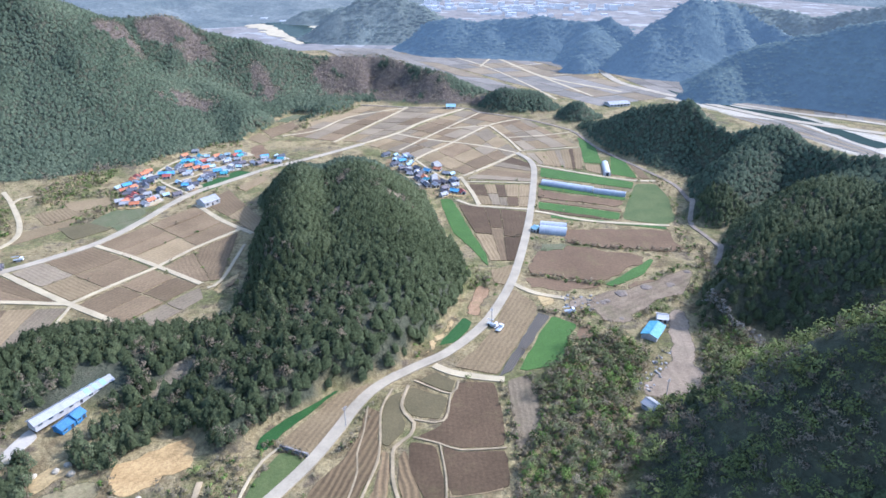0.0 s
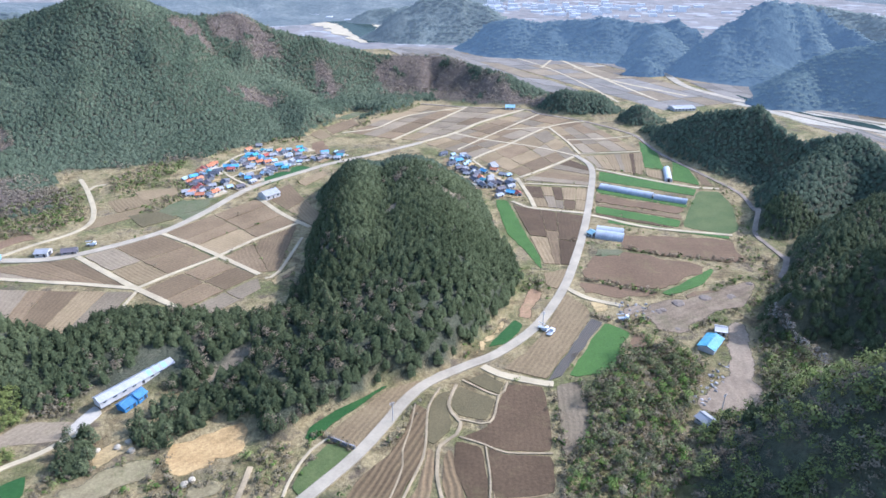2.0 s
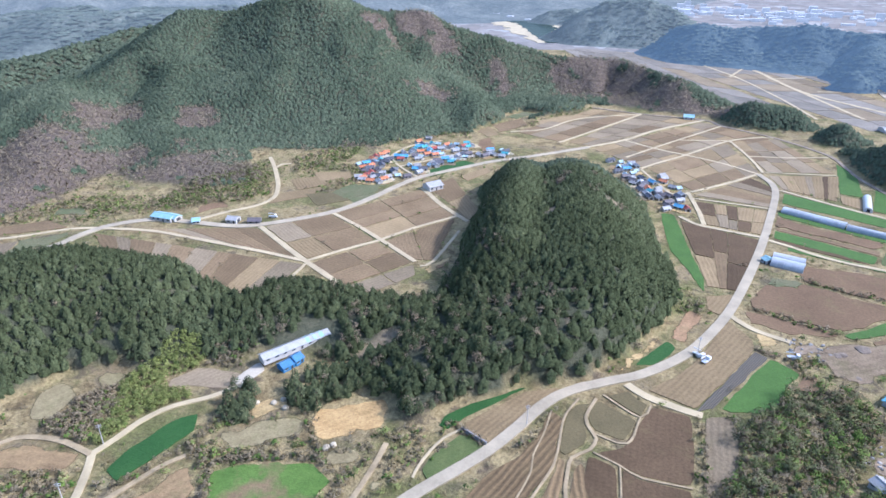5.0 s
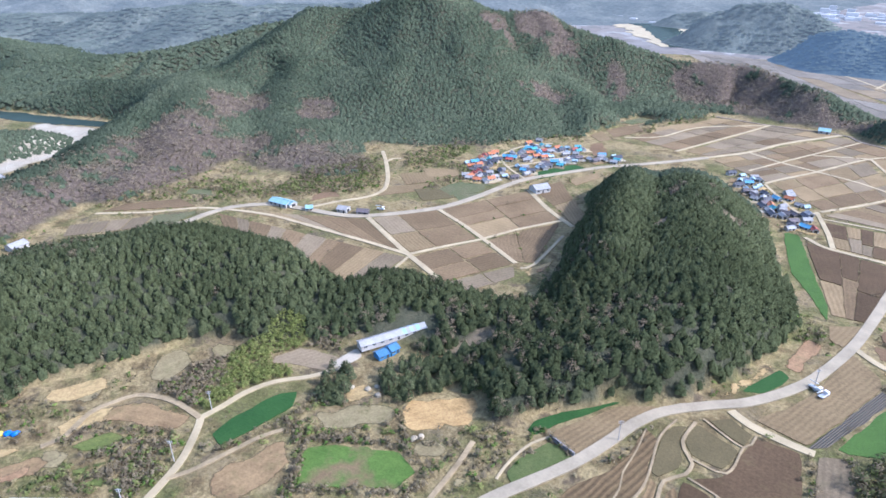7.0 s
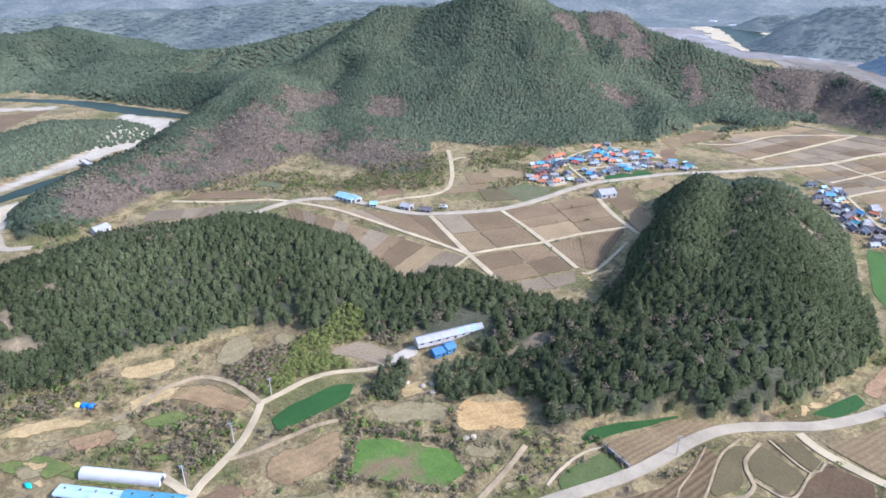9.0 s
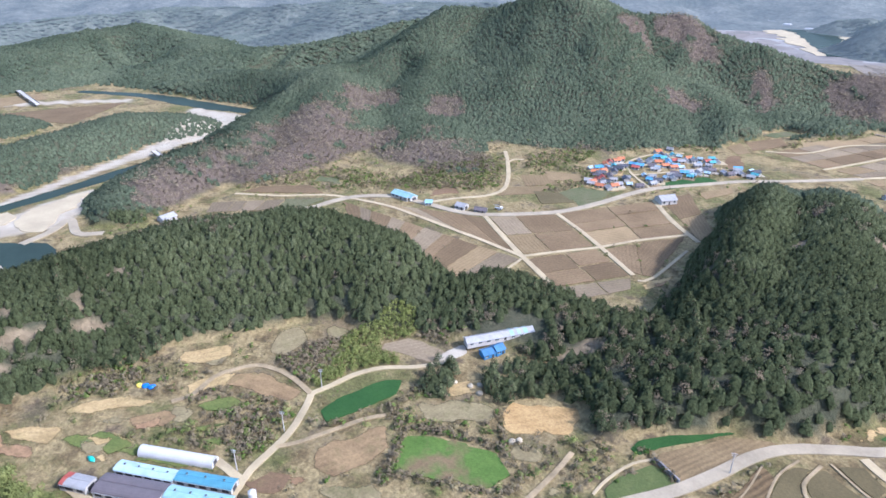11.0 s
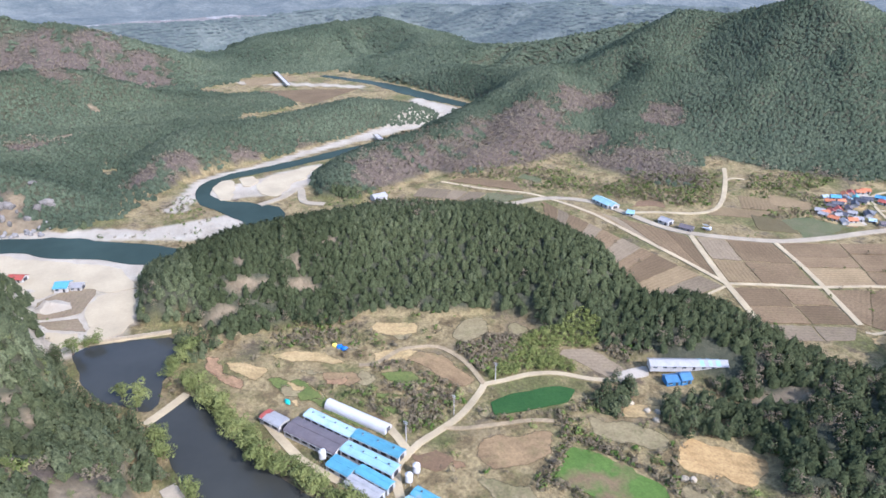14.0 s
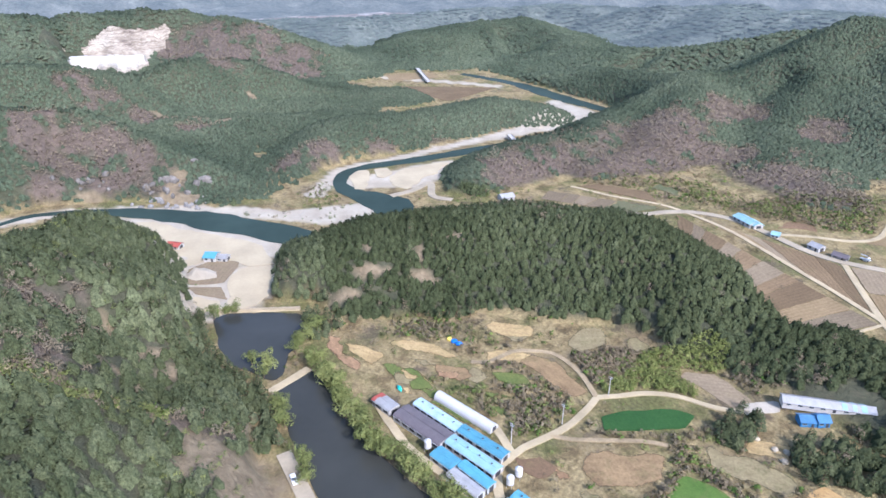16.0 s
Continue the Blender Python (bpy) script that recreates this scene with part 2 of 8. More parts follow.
def plots(palette, nu, nv, points):
    """A block of land cut into plots, which are not quite even."""
    a, b, c, d = [np.array(p) for p in points]
    r = np.random.default_rng(int(abs(a[0] * 7 + a[1] * 3)))
    us = np.concatenate([[0], np.sort((np.arange(1, nu) + r.uniform(-0.25, 0.25, nu - 1)) / nu), [1]])
    vs = [np.concatenate([[0], np.sort((np.arange(1, nv) + r.uniform(-0.22, 0.22, nv - 1)) / nv), [1]]) for _ in range(nu)]
    for i in range(nu):
        for j in range(nv):
            u0, u1, v0, v1 = us[i], us[i + 1], vs[i][j], vs[i][j + 1]
            quad = [(a * (1 - u) + b * u) * (1 - v) + (d * (1 - u) + c * u) * v for u, v in ((u0, v0), (u1, v0), (u1, v1), (u0, v1))]
            mid = sum(quad) / 4
            quad = [mid + (q - mid) * (1 - 0.55 / max(1.2, np.hypot(*(q - mid)))) for q in quad]
            FIELDS.append((np.array(quad), palette[int(r.integers(len(palette)))], 0.07))


def water(kind, points):
    WATERS.append(np.array(points, float))


def river(points):
    RIVERS.append(np.array(points, float))


def sand(points):
    SANDS.append(np.array(points, float))


def keep_shape(store):
    return lambda *args: store.append((*args[:-1], np.array(args[-1], float)))


BARE_WOODS = []
GROVES, BAMBOOS, SCRUBS, HEDGES, WILLOWS, POLES, CLEARINGS = [], [], [], [], [], [], []
THICKETS = []
grove, bamboo, scrub, thicket = keep_shape(GROVES), keep_shape(BAMBOOS), keep_shape(SCRUBS), keep_shape(THICKETS)
hedge, willows, poles = keep_shape(HEDGES), keep_shape(WILLOWS), keep_shape(POLES)


def seg_distance(px, py, a, b):
    """Distance of places to the stretch a-b, and how far along it they are."""
    d = b[:2] - a[:2]
    s = np.clip(((px - a[0]) * d[0] + (py - a[1]) * d[1]) / max(1e-6, d @ d), 0, 1)
    return np.hypot(px - a[0] - s * d[0], py - a[1] - s * d[1]), s


def lattice(x, y, seed):
    v = np.sin(x * 127.1 + y * 311.7 + seed * 74.7) * 43758.5453
    return v - np.floor(v)


def value_noise(x, y, seed=0):
    xi, yi = np.floor(x), np.floor(y)
    u, v = x - xi, y - yi
    u, v = u * u * (3 - 2 * u), v * v * (3 - 2 * v)
    return (lattice(xi, yi, seed) * (1 - u) + lattice(xi + 1, yi, seed) * u) * (1 - v) + (lattice(xi, yi + 1, seed) * (1 - u) + lattice(xi + 1, yi + 1, seed) * u) * v


def fbm(x, y, seed=0, octaves=4):
    total, amp, size = np.zeros_like(x), 0.5, 1.0
    for k in range(octaves):
        total += amp * value_noise(x * size + 17.3 * k, y * size - 9.1 * k, seed + k)
        amp, size = amp * 0.5, size * 2.03
    return total


def ridge_height(x, y, ridges):
    """Smooth union of all ridges, with spurs and gullies."""
    total = np.zeros_like(x)
    wx = x + 14 * (fbm(x / 90, y / 90, 3, 3) - 0.45)
    wy = y + 14 * (fbm(x / 90, y / 90, 8, 3) - 0.45)
    for pts in ridges:
        best = np.zeros_like(x)
        run = 0.0
        for a, b in zip(pts, pts[1:]):
            start, run = run, run + float(np.hypot(*(b - a)[:2]))
            w = max(a[3], b[3])
            lo, hi = np.minimum(a[:2], b[:2]) - w - 20, np.maximum(a[:2], b[:2]) + w + 20
            near = (x > lo[0]) & (x < hi[0]) & (y > lo[1]) & (y < hi[1])
            if not near.any():
                continue
            d, s = seg_distance(wx[near], wy[near], a, b)
            z, w = a[2] + (b[2] - a[2]) * s, a[3] + (b[3] - a[3]) * s
            u = np.clip(d / w, 0, 1)
            p = z * (0.5 + 0.5 * np.cos(np.pi * u ** (0.9 if pts[:, 3].max() > 75 else 1.2)))
            if pts[:, 3].max() > 110:
                # spurs and gullies that run down from the crest
                along = start + s * (run - start) + 0.25 * d
                g = np.abs(2 * value_noise(along / 74, u * 0.6, 51) - 1) + 0.45 * np.abs(2 * value_noise(along / 30, u * 1.3, 52) - 1)
                p = p * (1 - 0.86 * np.sin(np.pi * np.clip(u, 0, 1)) ** 1.1 * (1 - smooth(g, 0.05, 1.15)))
            best[near] = np.maximum(best[near], p)
        total += best ** 5
    total = total ** 0.2
    rough = fbm(x / 70, y / 70, 21, 4) - 0.47
    return np.maximum(0, total * (1 + 0.24 * rough))


def inside(x, y, poly):
    hit = np.zeros(x.shape, bool)
    for (x0, y0), (x1, y1) in zip(poly, np.roll(poly, -1, 0)):
        if y0 != y1:
            hit ^= ((y0 > y) != (y1 > y)) & (x < (x1 - x0) * (y - y0) / (y1 - y0) + x0)
    return hit


def smooth(v, a, b):
    u = np.clip((v - a) / (b - a), 0, 1)
    return u * u * (3 - 2 * u)

# ---------------------------------------------------------------- the plan, in metres
MAIN, LANE, TRACK, DIRT = "road", "farm_lane", "gravel_track", "dirt_track"
ridge((-62, 398, 21, 50), (-52, 371, 24, 52), (-42, 315, 25, 54), (-34, 263, 22, 54), (-36, 223, 16, 52), (-47, 198, 12, 48))  # hill one
ridge((-94, 414, 13, 24), (-95, 390, 21, 28), (-83, 331, 26, 30), (-69, 272, 23, 30), (-66, 240, 14, 32), (-62, 215, 9, 34))  # hill one, the steep west side
ridge((-50, 198, 12, 45), (-78, 188, 8, 38), (-89, 171, 3, 24))  # hill one foot
ridge((-49, 211, 14, 50), (-108, 214, 5, 32), (-148, 207, 8, 42), (-183, 194, 10, 50))  # saddle
ridge((-182, 194, 11, 52), (-214, 181, 22, 58), (-249, 168, 26, 66), (-280, 123, 24, 68), (-290, 77, 20, 66), (-289, 43, 19, 60), (-284, 19, 17, 45))  # hill two
ridge((-506, 336, 19, 38), (-525, 374, 28, 72), (-533, 407, 36, 105), (-515, 466, 44, 170), (-502, 571, 75, 260), (-421, 608, 92, 250), (-380, 623, 94, 245), (-315, 670, 81, 220), (-202, 697, 58, 150), (-142, 725, 40, 100), (-73, 755, 34, 85), (-6, 697, 26, 70), (39, 690, 9, 45))  # mount main
ridge((-380, 623, 94, 160), (-310, 572, 39, 110), (-253, 500, 7, 60))  # mount spur a
ridge((-502, 571, 75, 220), (-442, 463, 32, 160), (-379, 371, 7, 95))  # mount spur b
ridge((-281, 685, 73, 100), (-235, 627, 26, 80), (-168, 552, 12, 45))  # mount spur c
ridge((-506, 336, 19, 40), (-480, 290, 13, 44), (-455, 252, 14, 52), (-428, 194, 13, 50), (-408, 157, 14, 42), (-388, 127, 8, 32))  # river spur
ridge((-500, 400, 34, 110), (-440, 330, 20, 80), (-408, 285, 10, 52), (-396, 235, 7, 40))  # river spur, east foot
ridge((-410, 420, 16, 110), (-345, 365, 7, 70), (-300, 345, 3.5, 42), (-272, 372, 4, 34))  # mountain foot
ridge((36, 676, 4, 22), (60, 644, 18, 30), (91, 644, 14, 28), (113, 637, 2, 18))  # right range
ridge((121, 618, 3, 16), (128, 602, 14, 24), (145, 599, 3, 18))  # right knob
ridge((136, 553, 8, 36), (158, 516, 28, 46), (189, 490, 38, 56), (206, 444, 28, 52), (230, 421, 33, 62), (233, 385, 33, 66), (246, 340, 35, 80), (257, 306, 51, 115))  # right mount
ridge((230, 421, 33, 44), (195, 394, 27, 38), (162, 360, 17, 20))  # right rib
ridge((246, 340, 34, 60), (205, 326, 32, 44), (174, 303, 21, 34), (148, 281, 12, 16))  # right rib two
ridge((215, 250, 53, 70), (187, 250, 45, 52), (165, 253, 37, 42), (144, 251, 26, 26), (127, 241, 20, 13))  # right rib three
ridge((80, 151, 7, 14), (92, 152, 18, 24), (107, 150, 34, 34), (121, 147, 48, 50), (134, 134, 61, 80))  # near spur
ridge((89, 147, 25, 20), (78, 146, 9, 20), (66, 136, 3, 16))  # near shoulder
ridge((134, 134, 61, 82), (152, 95, 64, 92), (152, 45, 68, 96))  # near hill
ridge((-294, -59, 30, 45), (-289, -81, 39, 85), (-253, -94, 51, 120), (-199, -93, 54, 140), (-146, -66, 47, 90), (-103, -52, 54, 60))  # left hill
ridge((-289, -81, 39, 42), (-248, -60, 28, 28), (-210, -45, 18, 24), (-182, -32, 11, 24), (-132, -26, 20, 24))  # left hill low
ridge((-470, -235, 60, 120), (-495, -175, 54, 110), (-509, -127, 46, 100), (-499, -107, 39, 96), (-483, -83, 31, 88), (-464, -59, 23, 78), (-448, -39, 17, 66), (-432, -16, 8, 52), (-418, 7, -1, 40))  # over river
ridge((-570, -110, 16, 140), (-592, -25, 9, 120), (-590, 60, 7, 95))  # bowl behind the river ridge
ridge((-468, 30, 6, 36), (-490, 48, 15, 50), (-512, 67, 20, 62), (-533, 128, 16, 52), (-566, 218, 16, 46), (-547, 262, 12, 36))  # hill in the river bend
ridge((-600, -190, 60, 120), (-623, -147, 54, 112), (-640, -111, 43, 110), (-664, -87, 43, 112), (-687, -65, 49, 120), (-699, -35, 49, 125), (-710, 1, 45, 125), (-709, 31, 30, 110), (-697, 62, 16, 90), (-684, 94, 8, 70), (-680, 150, 7, 60))  # over river b
ridge((-886, -316, 79, 260), (-957, -210, 68, 230), (-978, -151, 71, 230), (-996, -87, 75, 230), (-960, -26, 62, 200), (-930, 14, 53, 180), (-898, 66, 38, 140), (-873, 111, 22, 100), (-827, 145, 5, 60))  # quarry hill
ridge((-994, 277, 29, 200), (-1013, 434, 44, 240), (-754, 451, 29, 150), (-646, 511, 44, 160), (-595, 579, 60, 200), (-552, 652, 74, 240))  # back hill
ridge((-720, 335, 8, 42), (-674, 384, 20, 80), (-592, 396, 28, 64), (-552, 404, 28, 62))  # back low
far_ridge((-1692, -864, 109, 500), (-1925, -543, 90, 450), (-1898, -95, 47, 450), (-1980, 283, 38, 450), (-1852, 754, 31, 450), (-1547, 1103, 64, 450), (-1297, 1389, 84, 500))  # far a
far_ridge((-1263, 618, 39, 300), (-1001, 764, 49, 300), (-743, 847, 54, 300))  # far b
far_ridge((-863, 857, 54, 330), (-807, 969, 54, 300), (-542, 997, 39, 300))  # far c
far_ridge((-226, 1158, 4, 60), (-200, 1163, 19, 80), (-169, 1168, 50, 95), (-140, 1172, 62, 100), (-82, 1177, 64, 105), (-43, 1179, 52, 100), (-14, 1180, 36, 90), (16, 1180, 18, 80))  # isle hill
far_ridge((-20, 1055, 38, 70), (14, 1040, 47, 90), (58, 1038, 41, 95), (101, 1035, 47, 105), (143, 1030, 53, 115), (186, 1023, 45, 115), (227, 1015, 43, 110), (251, 1009, 48, 100), (275, 1003, 40, 80))  # plain hill
far_ridge((227, 1015, 42, 80), (206, 920, 28, 60), (190, 885, 10, 40))  # plain hill shoulder
far_ridge((165, 850, 8, 18), (176, 852, 19, 26), (190, 850, 10, 18))  # plain knob
far_ridge((-310, 1400, 8, 45), (-280, 1410, 24, 70), (-240, 1420, 31, 90), (-200, 1430, 20, 80))  # far mid hill
far_ridge((228, 868, 16, 26), (246, 860, 36, 44), (270, 862, 50, 66), (298, 888, 62, 98), (311, 885, 78, 118), (329, 890, 84, 120), (380, 930, 82, 110), (433, 1011, 70, 90), (456, 1001, 59, 80), (472, 993, 48, 70), (509, 975, 30, 60))  # east hill
far_ridge((271, 694, 9, 26), (290, 690, 22, 40), (334, 735, 30, 70), (353, 740, 40, 88), (371, 731, 51, 95), (390, 722, 58, 98), (408, 711, 61, 98), (424, 702, 68, 98), (451, 685, 79, 100), (500, 660, 84, 110))  # east low
far_ridge((-735, 1529, 54, 400), (-410, 1760, 54, 400), (46, 3600, 41, 500), (1151, 3411, 47, 600), (1399, 2192, 66, 500), (1617, 1774, 68, 500))  # far e
far_ridge((-1270, -250, 42, 200), (-1164, 23, 36, 180), (-1151, 181, 36, 180), (-1224, 363, 39, 200), (-1213, 554, 42, 220), (-1090, 726, 42, 220), (-1045, 937, 49, 220))  # far d
far_ridge((500, 1190, 58, 150), (572, 1112, 50, 130), (609, 1091, 44, 130), (642, 1073, 54, 130), (682, 1047, 69, 140), (760, 1010, 80, 150))  # east back
road(MAIN, 4.4, [(-66.2, 100.2), (-64.3, 114.5), (-58.3, 128.5), (-49, 143.5), (-42.3, 155), (-36.3, 168.5), (-30.6, 183.5), (-23.4, 194.5), (-10.8, 205.6), (-0.8, 213), (7.8, 222.3), (16.4, 234.3), (23, 247), (33.6, 275), (43.5, 313.6), (53.5, 361.9), (62, 412.5), (67.1, 449), (66.4, 470.7), (58.9, 489.8)])
road(LANE, 3.6, [(-67.7, 514.9), (-41.6, 546.4), (-18.1, 589.8), (21.7, 642.2)])
road(LANE, 2.6, [(-41.6, 546.4), (-11.6, 528.6), (30.7, 510.2), (58.9, 489.8)])
road(LANE, 2.4, [(-21.4, 473.4), (-10.9, 491.2), (7.5, 518.4), (39.1, 571.5), (64.5, 594.2), (78.3, 598.5)])
road(LANE, 2.6, [(14.5, 433.7), (36.6, 459.6), (58.9, 489.8)])
road(LANE, 2, [(-34.7, 497.3), (-7, 548.3), (36.8, 625.4)])
road(LANE, 2.2, [(42.4, 575.5), (55.7, 528.7), (62.5, 494.4)])
road(LANE, 2, [(55.3, 534), (86.3, 541.2), (112.9, 552.3)])
road(LANE, 2, [(64.1, 495.9), (111.4, 505.4)])
road(LANE, 2.8, [(12.5, 432.4), (19.3, 401.4), (23, 377.9)])
road(LANE, 2.8, [(8.8, 386.8), (16.6, 378.8), (22.9, 375.9), (37.7, 373.1), (54.5, 370.3)])
road(LANE, 1.8, [(16.2, 421.7), (62.5, 419.4)])
road(LANE, 2.8, [(70.4, 458.3), (100.8, 440), (129.8, 425.4), (149, 423)])
road(LANE, 2.8, [(57, 367.5), (64.9, 363.8), (90.1, 351.4), (133.7, 344.6)])
road(LANE, 2.4, [(-138.9, 539), (-112.9, 557.5), (-89.2, 607), (-35.7, 647)])
road(LANE, 2.4, [(-92, 519.9), (-73.1, 561.5), (-35.7, 647)])
road(LANE, 2, [(3, 563.5), (42.4, 575.5)])
road(TRACK, 3, [(-84.1, 657), (-35.7, 647), (21.7, 642.2), (36.8, 625.4), (78.3, 598.5), (109.9, 563.7), (117.2, 548.5)])
road(TRACK, 2.8, [(117.2, 548.5), (126.5, 500.7), (143, 459.7), (157.3, 424.2), (160.3, 403.8), (157.1, 376.1), (147.5, 348.9), (149.2, 332.5), (151, 313.8), (141.6, 293.4)])
road(LANE, 3.4, [(-3.5, 206.6), (3.5, 201.9), (14.3, 199), (23.5, 197.6)])
road(LANE, 3, [(33.1, 275), (40.9, 266.5), (47.2, 262.7), (57.3, 259.5)])
road(MAIN, 5, [(-315.7, 212.5), (-311.1, 223.8), (-310.2, 238.6), (-305.4, 253.2), (-294.4, 265.2), (-282.6, 271.4), (-261.2, 275), (-240.1, 277.8), (-223.7, 285.4), (-203.5, 305), (-190.1, 323.2), (-180.6, 349.9), (-175.5, 372), (-168.1, 395.7), (-156.8, 412.9), (-140.7, 435.4), (-126.6, 453.6), (-99.1, 479.4), (-67.7, 513.6), (-67.7, 514.9)])
road(LANE, 2.8, [(-369.8, 202.8), (-344, 220.7), (-323.9, 240.7), (-306.1, 249), (-277.2, 256), (-253.5, 256.5), (-225.9, 255.9), (-200.3, 255.3), (-172.3, 253.7)])
road(LANE, 3.2, [(-221.5, 283.6), (-192, 265.3), (-172.3, 253.7), (-142.4, 237.3)])
road(LANE, 2.8, [(-192.8, 317.6), (-160.8, 300.3), (-118.3, 273.4)])
road(LANE, 1.8, [(-114, 269.6), (-109.6, 276.7), (-109.7, 319.1)])
road(LANE, 2.4, [(-172.3, 253.7), (-159.7, 273.6), (-148, 290.5), (-135.4, 314.2), (-118.4, 339)])
road(LANE, 3.2, [(-156.9, 377.9), (-133.1, 352.8), (-109.4, 333.6)])
road(LANE, 1.5, [(-168.9, 228.7), (-170.7, 251.4)])
road(LANE, 3, [(-265.4, 274.3), (-254.5, 294.9), (-243.5, 310.8), (-241.6, 327), (-252.1, 348), (-275.8, 379.1), (-294.2, 400.5)])
road(LANE, 2.6, [(-275.8, 379.1), (-275.8, 388), (-269.4, 392.7)])
road(LANE, 2.6, [(-142.3, 63.8), (-144.3, 67.1), (-146.5, 71.5), (-149.3, 82.8), (-152.4, 91.8), (-159, 102.8), (-162.8, 107.6)])
road(LANE, 2.3, [(-162.8, 107.6), (-161.1, 116.1), (-159.7, 126), (-154.9, 136.2), (-145.6, 145.4), (-139.4, 155.1)])
road(DIRT, 2.2, [(-162.8, 107.6), (-174.7, 108.8), (-183.8, 108), (-192.8, 104.3), (-196.7, 97.1), (-198.6, 89), (-194.8, 78), (-196.9, 70.8)])
road(DIRT, 1.8, [(-149.3, 82.8), (-145.5, 88.7), (-141.8, 99.7), (-137.8, 111.3), (-133.6, 118)])
road(LANE, 0.9, [(-54, 161), (-58, 155), (-60, 148), (-61, 141), (-61, 135)])
road(DIRT, 1.8, [(-74.7, 116.9), (-74.4, 134.1), (-75.1, 146.1)])
road(MAIN, 5, [(-166.7, -4.2), (-158.3, -2.2), (-148, 0.3), (-136.2, 3.2)])
road(LANE, 2, [(-167.1, 396.4), (-190.7, 415.4), (-207.2, 437.2), (-202.8, 470.4), (-185.2, 491.3)])
road(LANE, 2, [(-190.7, 415.4), (-175.7, 436.5), (-159.5, 462.1), (-142.3, 474.9)])
road(LANE, 2, [(-21.4, 472), (-10, 448.8), (2.4, 426.4), (12.4, 430)])
road(LANE, 5, [(-74.8, 1039), (-3.6, 1015.9), (71.4, 967.2), (125.1, 816.3), (200.6, 721.6)])
road(LANE, 4, [(108.3, 855.9), (138.7, 769.6), (163.9, 698)])
road(LANE, 3, [(13.2, 972.2), (58.2, 885.7), (98.3, 769.5), (121.5, 683.9)])
road(LANE, 3, [(71.4, 967.2), (50.5, 885.7)])
road(LANE, 3, [(140.5, 824), (202.2, 843.9)])
road(LANE, 3, [(92.7, 885.8), (138.7, 913.2)])
water(POND, [(-260.1, -28.4), (-263.6, -20), (-254, 9.2), (-244.3, 11.9), (-233.7, 8.5), (-222.8, 1.8), (-210, -1.3), (-206.9, -5.7), (-215.6, -13.8), (-223.9, -22.2), (-239.4, -25.7)])
water(POND, [(-201, -7), (-204, 0.4), (-210.9, 8.5), (-202.1, 12.9), (-188.6, 17.4), (-173.6, 20.1), (-154.8, 27), (-141.7, 33.2), (-129.4, 40.3), (-117.7, 38.4), (-124.9, 14.3), (-144.2, 4.1), (-162.6, 0.8), (-183.5, -3.1)])
river([(-397, -166, 5), (-408, -151, 5), (-417, -136, 6), (-414, -104, 7), (-402, -73, 15), (-387, -46, 21), (-366, -17, 23), (-345, 8, 22), (-329, 25, 18)])
river([(-486, 238, 10), (-474, 184, 12), (-465, 147, 13), (-457, 108, 12), (-453, 80, 11), (-444, 62, 10), (-427, 52, 10), (-408, 54, 13), (-392, 63, 20), (-378, 73, 27), (-366, 78, 28), (-350, 70, 22)])
river([(-548, 340, 8), (-575, 335, 18), (-630, 320, 24), (-688, 310, 20), (-740, 290, 14), (-790, 262, 10)])
river([(-560, 1590, 40), (-452, 1500, 52), (-382, 1434, 56), (-328, 1385, 60), (-285, 1300, 62), (-262, 1220, 40), (-215, 1100, 26)])
river([(254, 731, 16), (291, 648, 16), (334, 606, 16), (362, 504, 20)])
sand([(-395, -93, 6), (-363, -54, 24), (-332, -23, 22), (-327, -5, 14)])
sand([(-318, -48, 14), (-296, -36, 16), (-290, -15, 22), (-270, -23, 14), (-270, -32, 12)])
sand([(-405, -168, 6), (-417, -117, 6), (-403, -47, 5), (-374, 10, 9), (-366, 43, 16), (-366, 75, 12)])
sand([(-419, 67, 14), (-420, 100, 22), (-435, 134, 16)])
sand([(-406, 34, 8), (-448, 55, 6), (-466, 102, 5), (-497, 183, 7), (-515, 232, 12), (-530, 276, 20), (-543, 305, 26), (-575, 306, 16), (-612, 306, 7)])
sand([(-808, 151, 7), (-760, 211, 8), (-705, 278, 8)])
sand([(-536, 1671, 60), (-353, 1380, 50), (-240, 1157, 45)])
sand([(257, 701, 20), (327, 590, 30), (359, 499, 40)])
road(MAIN, 10, [(237.3, 983.5), (210.6, 899.6), (210.4, 787.2), (230.5, 737.1), (255.4, 695.3), (289.4, 642.7), (327.6, 592.5), (387.3, 545.3)])
road(MAIN, 8, [(286, 678.8), (342.9, 623.7), (383.3, 596.9), (430.6, 556.6)])
road(MAIN, 5, [(-386.8, 80), (-393, 96.9), (-403.8, 111.8), (-379, 106.8), (-368.4, 117.1)])
road(LANE, 3.5, [(-200.3, -7.1), (-205.1, 0.5), (-210.9, 8.5)])
road(LANE, 3, [(-265.4, -26.1), (-258, 9.5)])
road(LANE, 3, [(-185.1, 29.3), (-157.7, 35.3), (-139.4, 45.2), (-126.6, 49.9)])
road(LANE, 3, [(-145.4, 67.4), (-139.8, 60.3), (-131.2, 57), (-122.8, 55.5)])
road(LANE, 3, [(-144.3, 67.1), (-152.8, 66.8), (-159.4, 66.2)])
road(DIRT, 1.2, [(-13, 194), (-15, 182), (-12, 176), (-10, 173), (-11, 167), (-16, 161), (-16, 152), (-15, 145), (-12, 135)])
road(DIRT, 0.8, [(-19, 192), (-22, 180), (-21, 164), (-21, 155), (-23, 146), (-26, 133)])
road(DIRT, 0.6, [(-27, 182), (-27, 169), (-28, 158), (-27, 151), (-28, 142), (-30, 132)])
